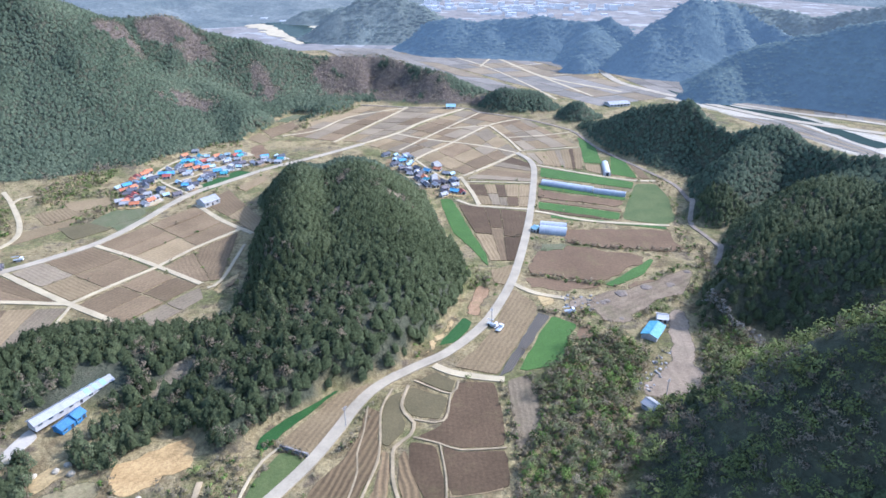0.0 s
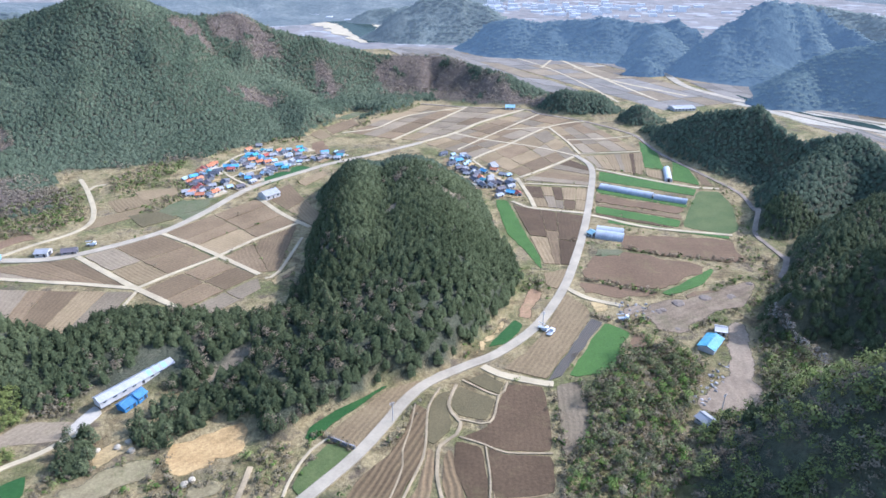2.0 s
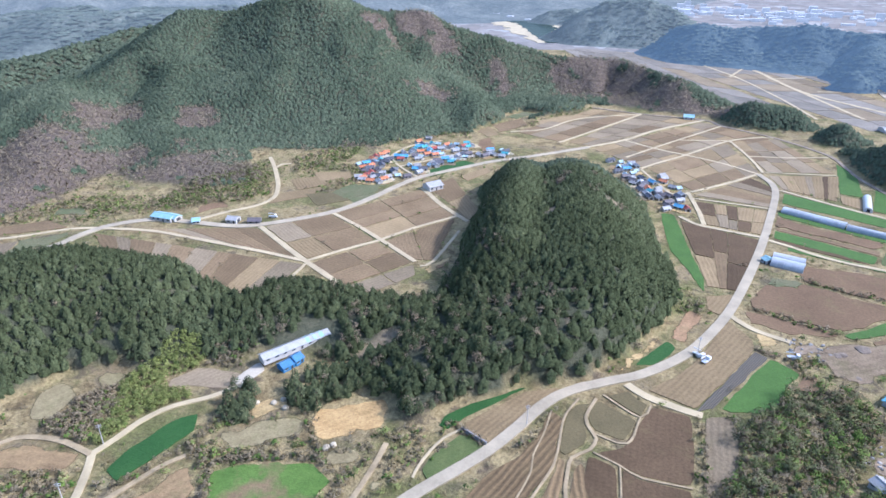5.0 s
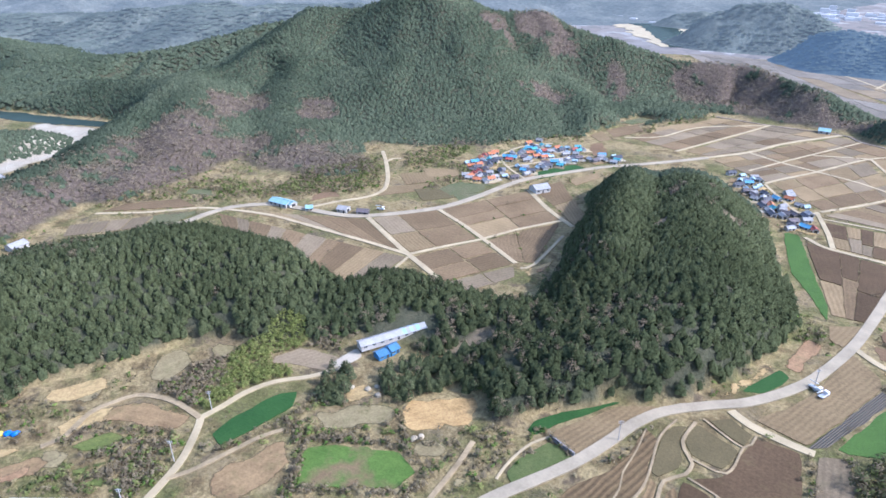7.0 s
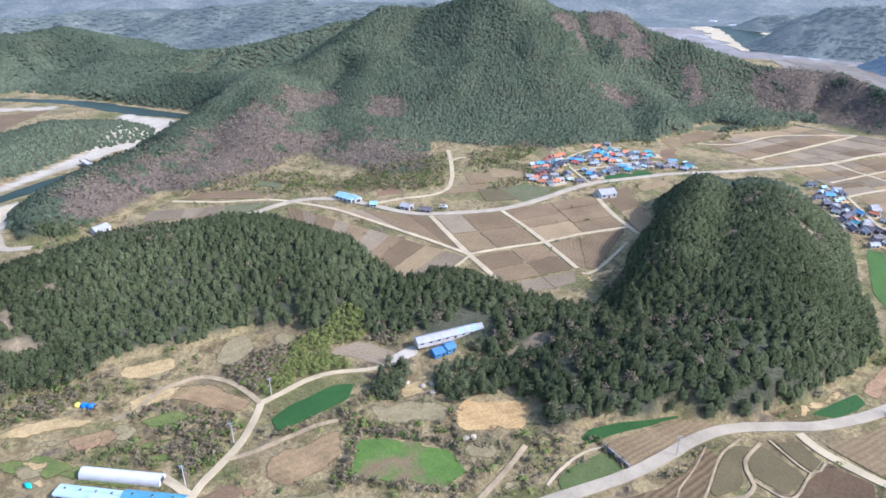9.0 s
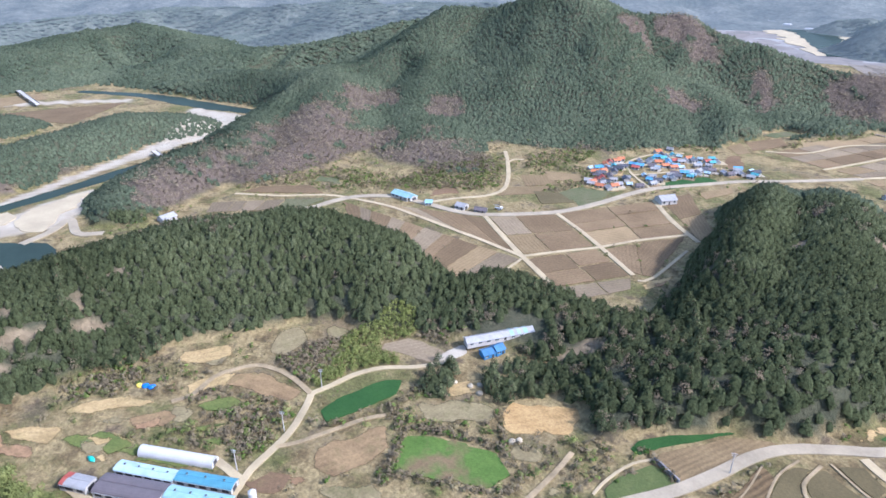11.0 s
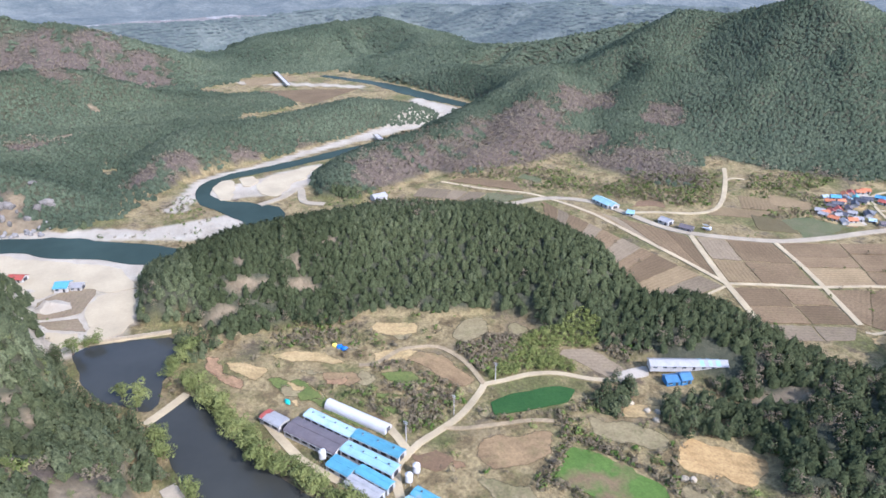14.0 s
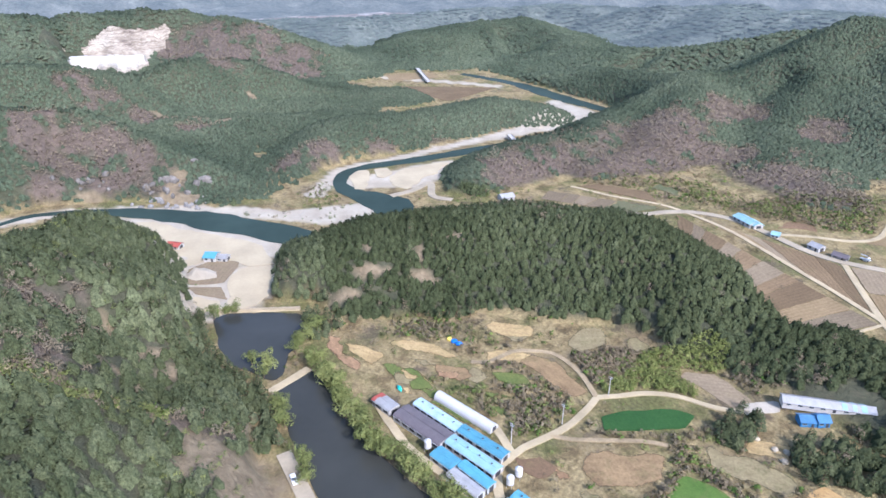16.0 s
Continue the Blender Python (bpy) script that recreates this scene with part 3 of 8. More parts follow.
road(DIRT, 0.7, [(-10, 166), (-1, 163), (6, 160), (21, 161)])
road(DIRT, 0.6, [(-1, 163), (1, 148), (1, 138)])
road(DIRT, 0.8, [(-11, 197), (3, 189), (6, 197)])
road(DIRT, 0.8, [(3, 189), (0, 174), (-11, 175)])
plots(PADDY, 6, 1, [(-299.4, 250.2), (-222.9, 281.5), (-177, 256.2), (-253.5, 256.5)])
plots(PADDY, 10, 1, [(-306.6, 242.4), (-171.7, 250.7), (-172, 201.3), (-276.1, 222.6)])
plots(PADDY, 2, 2, [(-218.8, 284.6), (-193.2, 316.2), (-150, 290.9), (-173.4, 256.3)])
plots(PADDY, 2, 2, [(-168.8, 252.9), (-147.7, 288), (-119, 272.1), (-140.7, 237.2)])
plots(PADDY, 2, 1, [(-139.6, 236.5), (-118.1, 270.4), (-111.9, 260.1), (-125.1, 234.9)])
plots(PADDY, 2, 3, [(-190.6, 319.3), (-156.6, 375.4), (-120.7, 340.4), (-148.2, 292.2)])
plots(PADDY, 2, 1, [(-146.2, 289.1), (-118.3, 337), (-110.1, 277.9), (-118.5, 275.6)])
plots(PADDY, 1, 2, [(-154.8, 382.1), (-144.8, 405.9), (-106.5, 350.9), (-109.8, 336.2)])
plots(MIXED, 6, 1, [(-367.1, 184.4), (-319.9, 237.5), (-313.1, 218.9), (-353.7, 172.1)])
field(SOIL_BROWN, [(-369.6, 206.7), (-326.3, 242.7), (-345.8, 246.6), (-368.7, 222.9)])
field(CROP_DEEP, [(-169, 405), (-168.5, 413), (-162, 425), (-150.5, 446), (-139.5, 442.5), (-153.5, 412), (-160, 402)])
field(SOIL_RED, [(-157.1, 504.4), (-149.9, 515.6), (-136.1, 484.8), (-144, 470.2)])
field(SOIL_PALE, [(-141.2, 410), (-128.9, 436.6), (-123.3, 426.2), (-132.5, 402.7)])
field(CROP_THIN, [(-207.7, 331), (-184.6, 357.3), (-183.2, 378.7), (-201.9, 364.8)])
field(SOIL_PALE, [(-238.8, 316.9), (-220.7, 337.1), (-220.6, 358.1), (-242.4, 334.7)])
field(CROP_THIN, [(-351.5, 253.5), (-331.6, 261.4), (-346.3, 268.9), (-357.8, 263.3)])
field(SOIL_RED, [(-271.4, 286.2), (-259.9, 301.3), (-268.4, 308.4), (-277, 297.9)])
plots(PLAIN, 2, 6, [(-85.3, 523.3), (-65.9, 520), (17.6, 639.7), (-35.6, 644.5)])
plots(PLAIN, 3, 5, [(-134.4, 540.8), (-92.5, 523.3), (-37.9, 644.5), (-83.5, 651.9)])
plots(PLAIN, 7, 5, [(-62.6, 511.7), (20.3, 634.9), (75.1, 594.2), (-19.3, 476.3)])
plots(PLAIN, 4, 3, [(-17.1, 474.9), (39.8, 565.5), (60.5, 492.8), (15.5, 437.4)])
plots(PLAIN, 4, 3, [(44.4, 573.5), (79.1, 596.3), (110.9, 510.3), (65.6, 497.5)])
plots(STRIPES, 8, 1, [(65.6, 489.8), (112.4, 503.8), (103.1, 447.7), (72.9, 461)])
plots(STRIPES, 5, 1, [(16.8, 428.8), (53.4, 479.3), (66.7, 462.3), (62.4, 421.7)])
plots(STRIPES, 5, 2, [(17.6, 417), (61.7, 415.9), (54.3, 374), (24.5, 378.9)])
field(CROP_GREEN, [(-2.2, 388.8), (5.9, 388.8), (15.2, 340.4), (23.6, 306.6), (23.3, 291.4), (15.7, 313.6), (5.2, 336.3)])
plots(STRIPES, 3, 2, [(9.4, 379.8), (53.3, 366.5), (38.8, 298.5), (25.2, 298.5)])
field(SOIL_PALE, [(24.2, 288.2), (37.6, 294.6), (30, 272.1), (24.6, 276.8)])
field(CROP_GREEN, [(115.7, 535.8), (124.9, 510.3), (120.6, 462.4), (107.5, 465.2)])
field(SOIL_PALE, [(106.6, 461), (119.7, 458.3), (116.6, 437.5), (105.9, 445.1)])
field(CROP_GREEN, [(131, 480.9), (139.4, 470.8), (137.9, 429), (121.8, 438.8)])
field(SOIL_BROWN, [(140.6, 463.8), (145.6, 458.4), (146.4, 427.8), (139.9, 430.2)])
field(CROP_GREEN, [(72.7, 452.9), (133.3, 420.7), (128.7, 408.1), (69.8, 432.5)])
field(CROP_GREEN, [(66.1, 417.1), (101.3, 403.7), (120.1, 391), (117.6, 385.9), (64.9, 408.1)])
field(SOIL_RED, [(64.5, 404.7), (117.1, 383.9), (113.2, 374.1), (62.6, 390.9)])
field(SOIL_BROWN, [(62.3, 388.9), (112.3, 372.2), (110.6, 366.6), (61.8, 384.8)])
field(CROP_GREEN, [(61.6, 383.8), (109.8, 364.7), (105.7, 354), (60.1, 372.2)])
field(SOIL_DARK, [(59.8, 370.3), (92, 360.2), (103.9, 352.3), (65, 364.7)])
field(CROP_GREEN, [(66.2, 361.1), (131.5, 343), (130.8, 339.7), (65.5, 356.6)])
field(CROP_GRASS, [(133.5, 417.2), (147.2, 417.2), (148.2, 393.1), (140.2, 353.2), (132.6, 346.3), (108.1, 354), (121.4, 389)])
field(SOIL_RED, [(72.8, 339.6), (130.2, 338.9), (130.9, 313.7), (120.9, 309.5), (97.5, 313.7), (67.9, 321)])
field(CROP_THIN, [(53.7, 320.2), (67.5, 318.7), (65.1, 311.5), (52.7, 312.9)])
field(SOIL_RED, [(49.4, 311.5), (66.1, 310.1), (68, 318), (109.9, 303.3), (79.3, 274.5), (43.2, 285.2)])
field(CROP_GREEN, [(79.6, 273.3), (91.3, 283.4), (109.6, 301.2), (110.8, 299.3), (101.3, 283.4), (82.5, 270.5)])
field(SOIL_RED, [(39.9, 281.5), (76.3, 273.3), (58.5, 266.6), (42.6, 269.3)])
field(SOIL_RED, [(89.8, 272.2), (102.5, 278), (108.6, 270.5), (102.9, 265.5), (90.8, 265.5)])
field(YELLOW_DIRT, [(43.1, 260.1), (48.5, 262.7), (53, 257.4), (53.6, 253.3), (46.6, 249.3), (43, 253.3)])
field(SOIL_PALE, [(33.3, 269.3), (42.3, 255.9), (43.3, 248.3), (24.9, 208.5), (21.2, 200.4), (4, 205.5), (15.5, 220.4), (23.9, 238.7)])
field(MULCH, [(43.1, 246.8), (47.8, 243.9), (26.9, 203.3), (21.3, 199)])
field(CROP_GREEN, [(48.6, 244.4), (58.5, 236.4), (52.9, 225.4), (47.4, 207.4), (28.8, 202.6)])
field(SOIL_RED, [(58.7, 235.1), (65.5, 235.5), (65.2, 226.3), (53.6, 224.1)])
field(ORANGE_DIRT, [(14.8, 270.4), (24.7, 266.5), (16.1, 242.5), (10.3, 242.5), (9.4, 253.3)])
field(CROP_DEEP, [(-2.1, 220.3), (9.1, 242.5), (12.7, 238.7), (9.9, 230.6), (3.8, 222)])
field(CROP_DEEP, [(-61.7, 160.5), (-61.6, 165.8), (-55.9, 174.2), (-46.3, 186.5), (-38.7, 191.1), (-42.1, 186.2), (-50, 174), (-55.9, 165.5), (-58.3, 160)])
field(SOIL_PALE, [(-53.6, 165.5), (-44.9, 178.4), (-38.4, 189.1), (-26.2, 196.2), (-35, 172.8), (-43.5, 157.7), (-52.9, 160.7)])
field(CROP_GRASS, [(-59.8, 139.2), (-58.5, 147), (-53.4, 159.2), (-44, 156.2), (-52.3, 142.9), (-55.3, 135)])
field(SOIL_GREY, [(24.3, 196.9), (32.9, 200.4), (35.6, 188.2), (33.1, 170), (24.8, 159.2), (24.4, 175.8)])
field(SOIL_DARK, [(6, 196), (20, 196), (21, 178), (21, 162), (6, 161), (-1, 163), (-9, 166), (-1, 172), (0, 175), (3, 186)])
field(SOIL_DARK, [(21, 160), (21, 144), (2, 140), (0, 162), (6, 159)])
field(SOIL_DARK, [(-11, 164), (-2, 162), (1, 139), (-5, 138), (-11, 154)])
field(STRIPED, [(-27, 182), (-22, 178), (-22, 166), (-21, 155), (-24, 145), (-27, 133), (-32.7, 132), (-38.3, 131), (-44, 130), (-39, 146), (-32, 156), (-29, 165), (-28, 172)])
field(CROP_OLIVE, [(-19, 188), (-15, 190), (-16, 182), (-13, 173), (-13, 169), (-18, 162), (-20, 163), (-21, 174), (-21, 183)])
field(CROP_OLIVE, [(-12, 193), (2, 187), (-1, 175), (-11, 177), (-14, 182), (-14, 189)])
field(CROP_OLIVE, [(-9, 197), (-3, 202), (5, 197), (3, 190)])
field(STRIPED, [(-20, 159), (-18, 159), (-17, 149), (-17, 136), (-25, 134), (-21, 143), (-20, 153)])
field(STRIPED, [(-13, 160), (-10, 153), (-6, 138), (-11, 137), (-14, 147), (-14, 157)])
field(SOIL_PALE, [(2, 147), (17, 150), (19, 143), (2, 140)])
field(VEGETABLES, [(-207, 37), (-203, 44), (-190, 52), (-180, 55), (-180, 50), (-190, 44), (-201, 36)])
field(VEGETABLES, [(-179, 54), (-164, 62), (-154, 66), (-153, 63), (-167, 55), (-176, 51)])
field(YELLOW_DIRT, [(-203, 42), (-197, 49), (-186, 53), (-185, 49), (-196, 42)])
field(BROWN_DIRT, [(-202, 54), (-195, 67), (-187, 69), (-185, 61), (-196, 54)])
field(VEGETABLES, [(-190, 76), (-183, 88), (-175, 91), (-176, 82), (-182, 74)])
field(YELLOW_DIRT, [(-202, 79), (-198, 93), (-191, 101), (-191, 90), (-195, 77)])
field(ORANGE_DIRT, [(-144, 74), (-135, 80), (-128, 84), (-130, 77), (-139, 72)])
field(YELLOW_DIRT, [(-225, 89), (-215, 106), (-205, 101), (-211, 89), (-220, 82)])
field(DRY_GRASS, [(-207, 120), (-204, 135), (-191, 127), (-189, 115), (-197, 111)])
field(DRY_GRASS, [(-128, 80), (-118, 90), (-110, 95), (-104, 88), (-112, 77)])
field(ORANGE_DIRT, [(-235, 18), (-232, 24), (-220, 25), (-208, 30), (-202, 25), (-211, 20), (-224, 18)])
field(SAND_ORANGE, [(-105.2, 146.7), (-100.4, 156.9), (-86.5, 165.7), (-81.3, 160.7), (-82, 154), (-96, 136.6)])
field(YELLOW_DIRT, [(-128.2, 146.9), (-120.9, 156.6), (-112.9, 149.6), (-122.7, 138.7)])
field(CROP_PATCH, [(-122, 115.8), (-109.8, 124.9), (-93.4, 129.8), (-83.6, 125.7), (-82.8, 119.6), (-87.8, 113.4), (-99.6, 108.5), (-111.5, 102.2)])
field(CROP_DEEP, [(-152.6, 103.9), (-153, 114.5), (-149.1, 130.5), (-143.6, 136.3), (-139.4, 129), (-142.1, 115.4), (-146, 101.3)])
field(BROWN_DIRT, [(-139.5, 88.5), (-137.3, 100.7), (-130.6, 117.8), (-120.4, 109.1), (-118.9, 100.9), (-123.6, 88.6), (-134.5, 83.4)])
field(BROWN_DIRT, [(-194.8, 88.9), (-193.4, 97.4), (-189.6, 104.6), (-175.3, 106.7), (-165.8, 106.5), (-164.6, 98.7), (-185.3, 92)])
field(DRY_GRASS, [(-193, 138), (-195, 142), (-190, 146), (-185, 143), (-184, 137), (-187, 135)])
field(DRY_GRASS, [(-218, 86), (-221, 92), (-213, 103), (-206, 100), (-204, 94), (-212, 86)])
field(SOIL_GREY, [(-167, 148), (-162, 158), (-155, 160), (-146, 161), (-142, 160), (-143, 152), (-150, 150), (-158, 147.5), (-164, 144.5)])
field(SOIL_GREY, [(-310.4, -47.2), (-322.1, -28.5), (-314.9, -15.7), (-293.6, -24), (-295.9, -39.8)])
field(SOIL_GREY, [(-294.5, -41), (-289.8, -25.3), (-276, -22.6), (-285.7, -36.7)])
field(SAND_PALE, [(-288.7, -23.4), (-308.5, -16.7), (-304.4, -0.5), (-285.3, 0.1), (-265.1, -7.6), (-266.3, -22)])
field(SAND_PALE, [(-288, -40.6), (-274.9, -26.3), (-264.7, -23.7), (-261.4, -29.7), (-272.9, -37.3)])
field(SAND_PALE, [(-434, 60), (-447, 70), (-444, 76), (-421, 73), (-405, 66), (-406, 61), (-418, 59)], 0.25)
field(SAND_PALE, [(-444, 81), (-447, 89), (-433, 91), (-423, 83), (-427, 80)], 0.25)
field(SAND_PALE, [(-420, 85), (-437, 97), (-443, 113), (-447, 140), (-423, 121), (-413, 108), (-397, 95), (-401, 89)], 0.25)
field(SOIL_PALE, [(-818.6, 169.1), (-809.9, 229), (-774.5, 226.3), (-769.7, 164.2)])
field(SOIL_BROWN, [(-737, 167.1), (-696, 274.9), (-644.1, 200.6), (-667.6, 188.6)])
field(GRAVEL, [(107, 251), (111, 249), (106, 225), (101.5, 207), (99, 196), (101, 188), (91, 186.5), (82, 187), (74, 186), (73, 192), (83, 202), (89.5, 210), (93.5, 219), (96, 231), (101, 244)])
field(GRAVEL, [(55.8, 250.8), (66.1, 263.8), (71.1, 255.9), (57.9, 248.3)])
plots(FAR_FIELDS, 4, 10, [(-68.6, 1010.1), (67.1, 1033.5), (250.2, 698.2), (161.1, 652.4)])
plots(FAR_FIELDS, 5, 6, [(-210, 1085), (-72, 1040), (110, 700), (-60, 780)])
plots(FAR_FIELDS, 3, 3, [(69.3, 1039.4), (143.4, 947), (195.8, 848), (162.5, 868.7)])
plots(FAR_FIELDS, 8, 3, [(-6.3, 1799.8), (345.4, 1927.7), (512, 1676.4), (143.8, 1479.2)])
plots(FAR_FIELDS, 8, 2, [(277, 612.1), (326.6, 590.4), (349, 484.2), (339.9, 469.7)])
field(YELLOW_DIRT, [(-111, 266.6), (-109, 278.8), (-104.1, 288.7), (-101.4, 279), (-104.4, 262.1)])
field(ORANGE_DIRT, [(-106.6, 273.6), (-103.7, 284.2), (-100.9, 275.6), (-103, 266.7)])
field(YELLOW_DIRT, [(-11, 209.3), (1.5, 238.7), (8, 250.8), (6.9, 236.4), (-3.2, 217.1)])
field(PAVED, [(-144.2, 155.8), (-143.6, 161.6), (-141.7, 169.6), (-136.5, 166.4), (-138.5, 158.1), (-137.7, 153.1)])
plots(FAR_FIELDS, 4, 2, [(-1139.7, 154.9), (-1174.2, 222.3), (-1072.4, 244.2), (-993.1, 169.6)])
field(DRY_GRASS, [(-201.7, 38.5), (-197.7, 45.2), (-187.3, 53.5), (-183.5, 50.9), (-193.4, 40)])
field(DRY_GRASS, [(-191, 64.7), (-191, 72.7), (-182.3, 72.9), (-181, 67.1), (-185, 63.5)])
field(DRY_GRASS, [(-133.6, 129.4), (-124.4, 137.5), (-108.4, 147), (-102.8, 141), (-116.5, 128.3), (-124.1, 125.1)])
field(DRY_GRASS, [(-75.3, 128.9), (-72.7, 133), (-67.2, 130.7), (-68.4, 124.3), (-72, 123.7)])
field(DRY_GRASS, [(-93.2, 134.3), (-85.6, 141.6), (-79, 139.9), (-82.1, 132.9), (-87.7, 129.7)])
field(DRY_GRASS, [(-152.3, 98.7), (-151, 102.5), (-146.2, 101.5), (-145.9, 96)])
field(SOIL_RED, [(-144.2, 66.9), (-142.5, 77.1), (-135.5, 78.8), (-134, 71.3), (-138, 66.3)])
field(CROP_THIN, [(-211.6, 343.9), (-204.8, 369.8), (-196, 362.2), (-202.1, 342.9)])
field(SOIL_BROWN, [(-160.6, 556.3), (-141.3, 589.2), (-130.5, 567.6), (-146.3, 534.5)])
field(CROP_THIN, [(-157.9, 586.5), (-146.2, 615.1), (-128.3, 613.3), (-145.4, 586.2)])
field(SOIL_PALE, [(-125.2, 582.7), (-105, 616.1), (-89.7, 609), (-115.6, 563.6)])
field(SOIL_PALE, [(-166.3, 530.2), (-164.6, 553.4), (-146.6, 528.1), (-151.9, 516.1)])
field(CROP_OLIVE, [(-225.6, 340.1), (-210, 348.5), (-192.7, 340.2), (-207.5, 324.4)])
field(SOIL_PALE, [(-251.3, 361.6), (-234.3, 375.6), (-220, 361.6), (-234.5, 344.2)])
field(CROP_THIN, [(-197.9, 344.3), (-183.4, 357.2), (-176.4, 348.5), (-187.5, 336.1)])
field(SOIL_PALE, [(-244.1, 380.5), (-219.9, 390.6), (-210.6, 378.6), (-229.4, 366.2)])
field(SAND_PALE, [(-393.5, -88), (-381.3, -61.7), (-355.6, -29.2), (-331.8, -2.1), (-305.5, 0.1), (-310.3, -16.1), (-323.1, -27.1), (-318, -42.3), (-324.6, -51), (-350, -58.8)])
field(YELLOW_DIRT, [(-220.8, 42.9), (-220.9, 50.1), (-211.2, 63.7), (-204, 68), (-199.9, 67), (-204.7, 57.8), (-210.9, 49.5), (-217.6, 43)])
field(YELLOW_DIRT, [(-227, 24), (-214.3, 41.1), (-209, 40), (-207.3, 31.7), (-216.2, 27)])
field(ORANGE_DIRT, [(-229.3, 18.5), (-226, 23), (-216.1, 26.3), (-207.7, 29.9), (-205, 29), (-210, 21.2), (-220.9, 17.7)])
field(VEGETABLES, [(-203.4, 38.7), (-201.9, 46.1), (-195.4, 49.2), (-185.9, 52.6), (-184.4, 51.4), (-188, 43.4), (-192.2, 43), (-193.2, 45.5), (-200.4, 43.2)])
field(DRY_GRASS, [(-200.6, 39), (-200.1, 43.1), (-193.7, 45), (-192.7, 42.5), (-197.2, 39.2)])
field(YELLOW_DIRT, [(-191.1, 41.1), (-189.6, 43.3), (-181.8, 47.2), (-185.3, 42.4)])
field(ORANGE_DIRT, [(-198.9, 54.4), (-194.1, 58.6), (-192.5, 64.9), (-185.6, 62), (-190.2, 59.1), (-193.3, 54.5)])
field(DRY_GRASS, [(-191.3, 65.2), (-195.4, 71.3), (-189.9, 74), (-184.1, 68.8), (-186.4, 64.5)])
field(DRY_GRASS, [(-206.5, 47.8), (-204.6, 53), (-200.1, 55.8), (-200.7, 51.4), (-204.4, 47.8)])
field(VEGETABLES, [(-178.9, 70.2), (-176.1, 76.2), (-170.7, 80.6), (-169.2, 78.8), (-171.3, 73.5), (-175.7, 69.3)])
field(VEGETABLES, [(-169.6, 67.7), (-167, 73.4), (-159.2, 72.2), (-161.8, 69)])
field(VEGETABLES, [(-181.8, 47.9), (-179.8, 51.4), (-163, 59.5), (-162.9, 57.9), (-172.9, 52.7)])
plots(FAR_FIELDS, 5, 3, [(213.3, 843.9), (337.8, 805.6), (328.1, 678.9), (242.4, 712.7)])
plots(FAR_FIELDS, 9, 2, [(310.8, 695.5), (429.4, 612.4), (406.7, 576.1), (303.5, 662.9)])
field(ROUGH_EARTH, [(64.6, 256.6), (77.3, 266.6), (98.3, 272.6), (119.8, 287.3), (130.4, 289.1), (118.5, 267.5), (97, 253.5), (80.4, 236.8), (68.7, 239.9)])
grove([(-122, 164.7), (-123.7, 179.3), (-116, 193.5), (-104.7, 218.5), (-89.1, 239.1), (-75.4, 238.7), (-56.9, 189.2), (-64.5, 169.9), (-72.8, 159.7), (-81.8, 168.6), (-95, 166.5), (-104.1, 157.3), (-113.1, 155.7)])
grove([(-133.1, 140.3), (-141.8, 154.1), (-134.4, 155.3), (-128.6, 147), (-126.1, 139.8)])
grove([(-126, 161.7), (-122.7, 169.9), (-100.6, 159.2), (-104.5, 151.7), (-113.5, 151.7)])
grove([(-134.9, 138.5), (-140.6, 149.6), (-134.4, 154.2), (-126.5, 144.8), (-125.8, 139.2), (-130, 136.1)])
grove([(-267.2, 62.1), (-304.9, 76.7), (-273.5, 77.6), (-245.5, 78.3), (-230.9, 84.5), (-230.6, 67.2), (-244.1, 57.1)])
grove([(-253.6, -3.2), (-247.9, 16), (-235.9, 24.3), (-229.9, 14), (-238.3, 0.6)])
grove([(-262, -34), (-239, -30), (-224, -26), (-214, -18), (-205, -11), (-184, -7), (-171, -6), (-170, -16), (-185, -24), (-215, -38), (-250, -50)])
bamboo([(-163, 110), (-168, 113), (-171, 124), (-181, 138), (-183, 145), (-178, 155), (-180, 160), (-178, 169), (-170, 171), (-164, 165), (-162, 160), (-168, 148), (-165, 143), (-158, 146), (-153, 145), (-152, 142), (-159, 133), (-160, 125), (-161, 117)])
scrub(0.22, [(35, 191.5), (53.4, 223.3), (76.3, 229.7), (84.7, 217.2), (72.1, 188.2), (63.2, 170), (62, 151.8), (44.3, 136.1), (19.4, 136.1), (28, 159.2), (34.1, 170)])
scrub(0.10, [(54.5, 243.4), (84.9, 263.9), (121.7, 293.4), (133.4, 293.4), (116.1, 253.4), (89.9, 243.5), (66.7, 229.7)])
scrub(0.10, [(-191.7, 113.8), (-187.9, 130.1), (-182.1, 143.1), (-159.5, 120.2), (-172.5, 109.7)])
scrub(0.07, [(-196.1, 80.8), (-161.4, 101), (-148.7, 91.2), (-152, 70.3), (-165.7, 69), (-187.8, 62.1)])
scrub(0.09, [(-87.2, 137.1), (-76.2, 155.5), (-60.1, 157.3), (-63.5, 136.3), (-67.2, 122.5), (-78.9, 124.8)])
scrub(0.09, [(-132.6, 117), (-137.5, 136.6), (-126.9, 140.4), (-108.3, 150.2), (-97.8, 135.9), (-121.8, 119.7)])
scrub(0.06, [(-127, 114.1), (-123.9, 116.4), (-109.7, 99), (-107.7, 92.3), (-115.5, 97.5)])
scrub(0.06, [(-247.5, 54.5), (-227.3, 82.6), (-200.1, 89.9), (-199.8, 72.4), (-228.6, 47.2)])
scrub(0.04, [(-302, 269.9), (-266.4, 303.1), (-245.5, 332.4), (-293.5, 404.9), (-292.5, 359.8), (-313.1, 296.6)])
scrub(0.06, [(-226.8, 332.5), (-186.4, 376.4), (-223.7, 410.9), (-269.6, 394.4)])
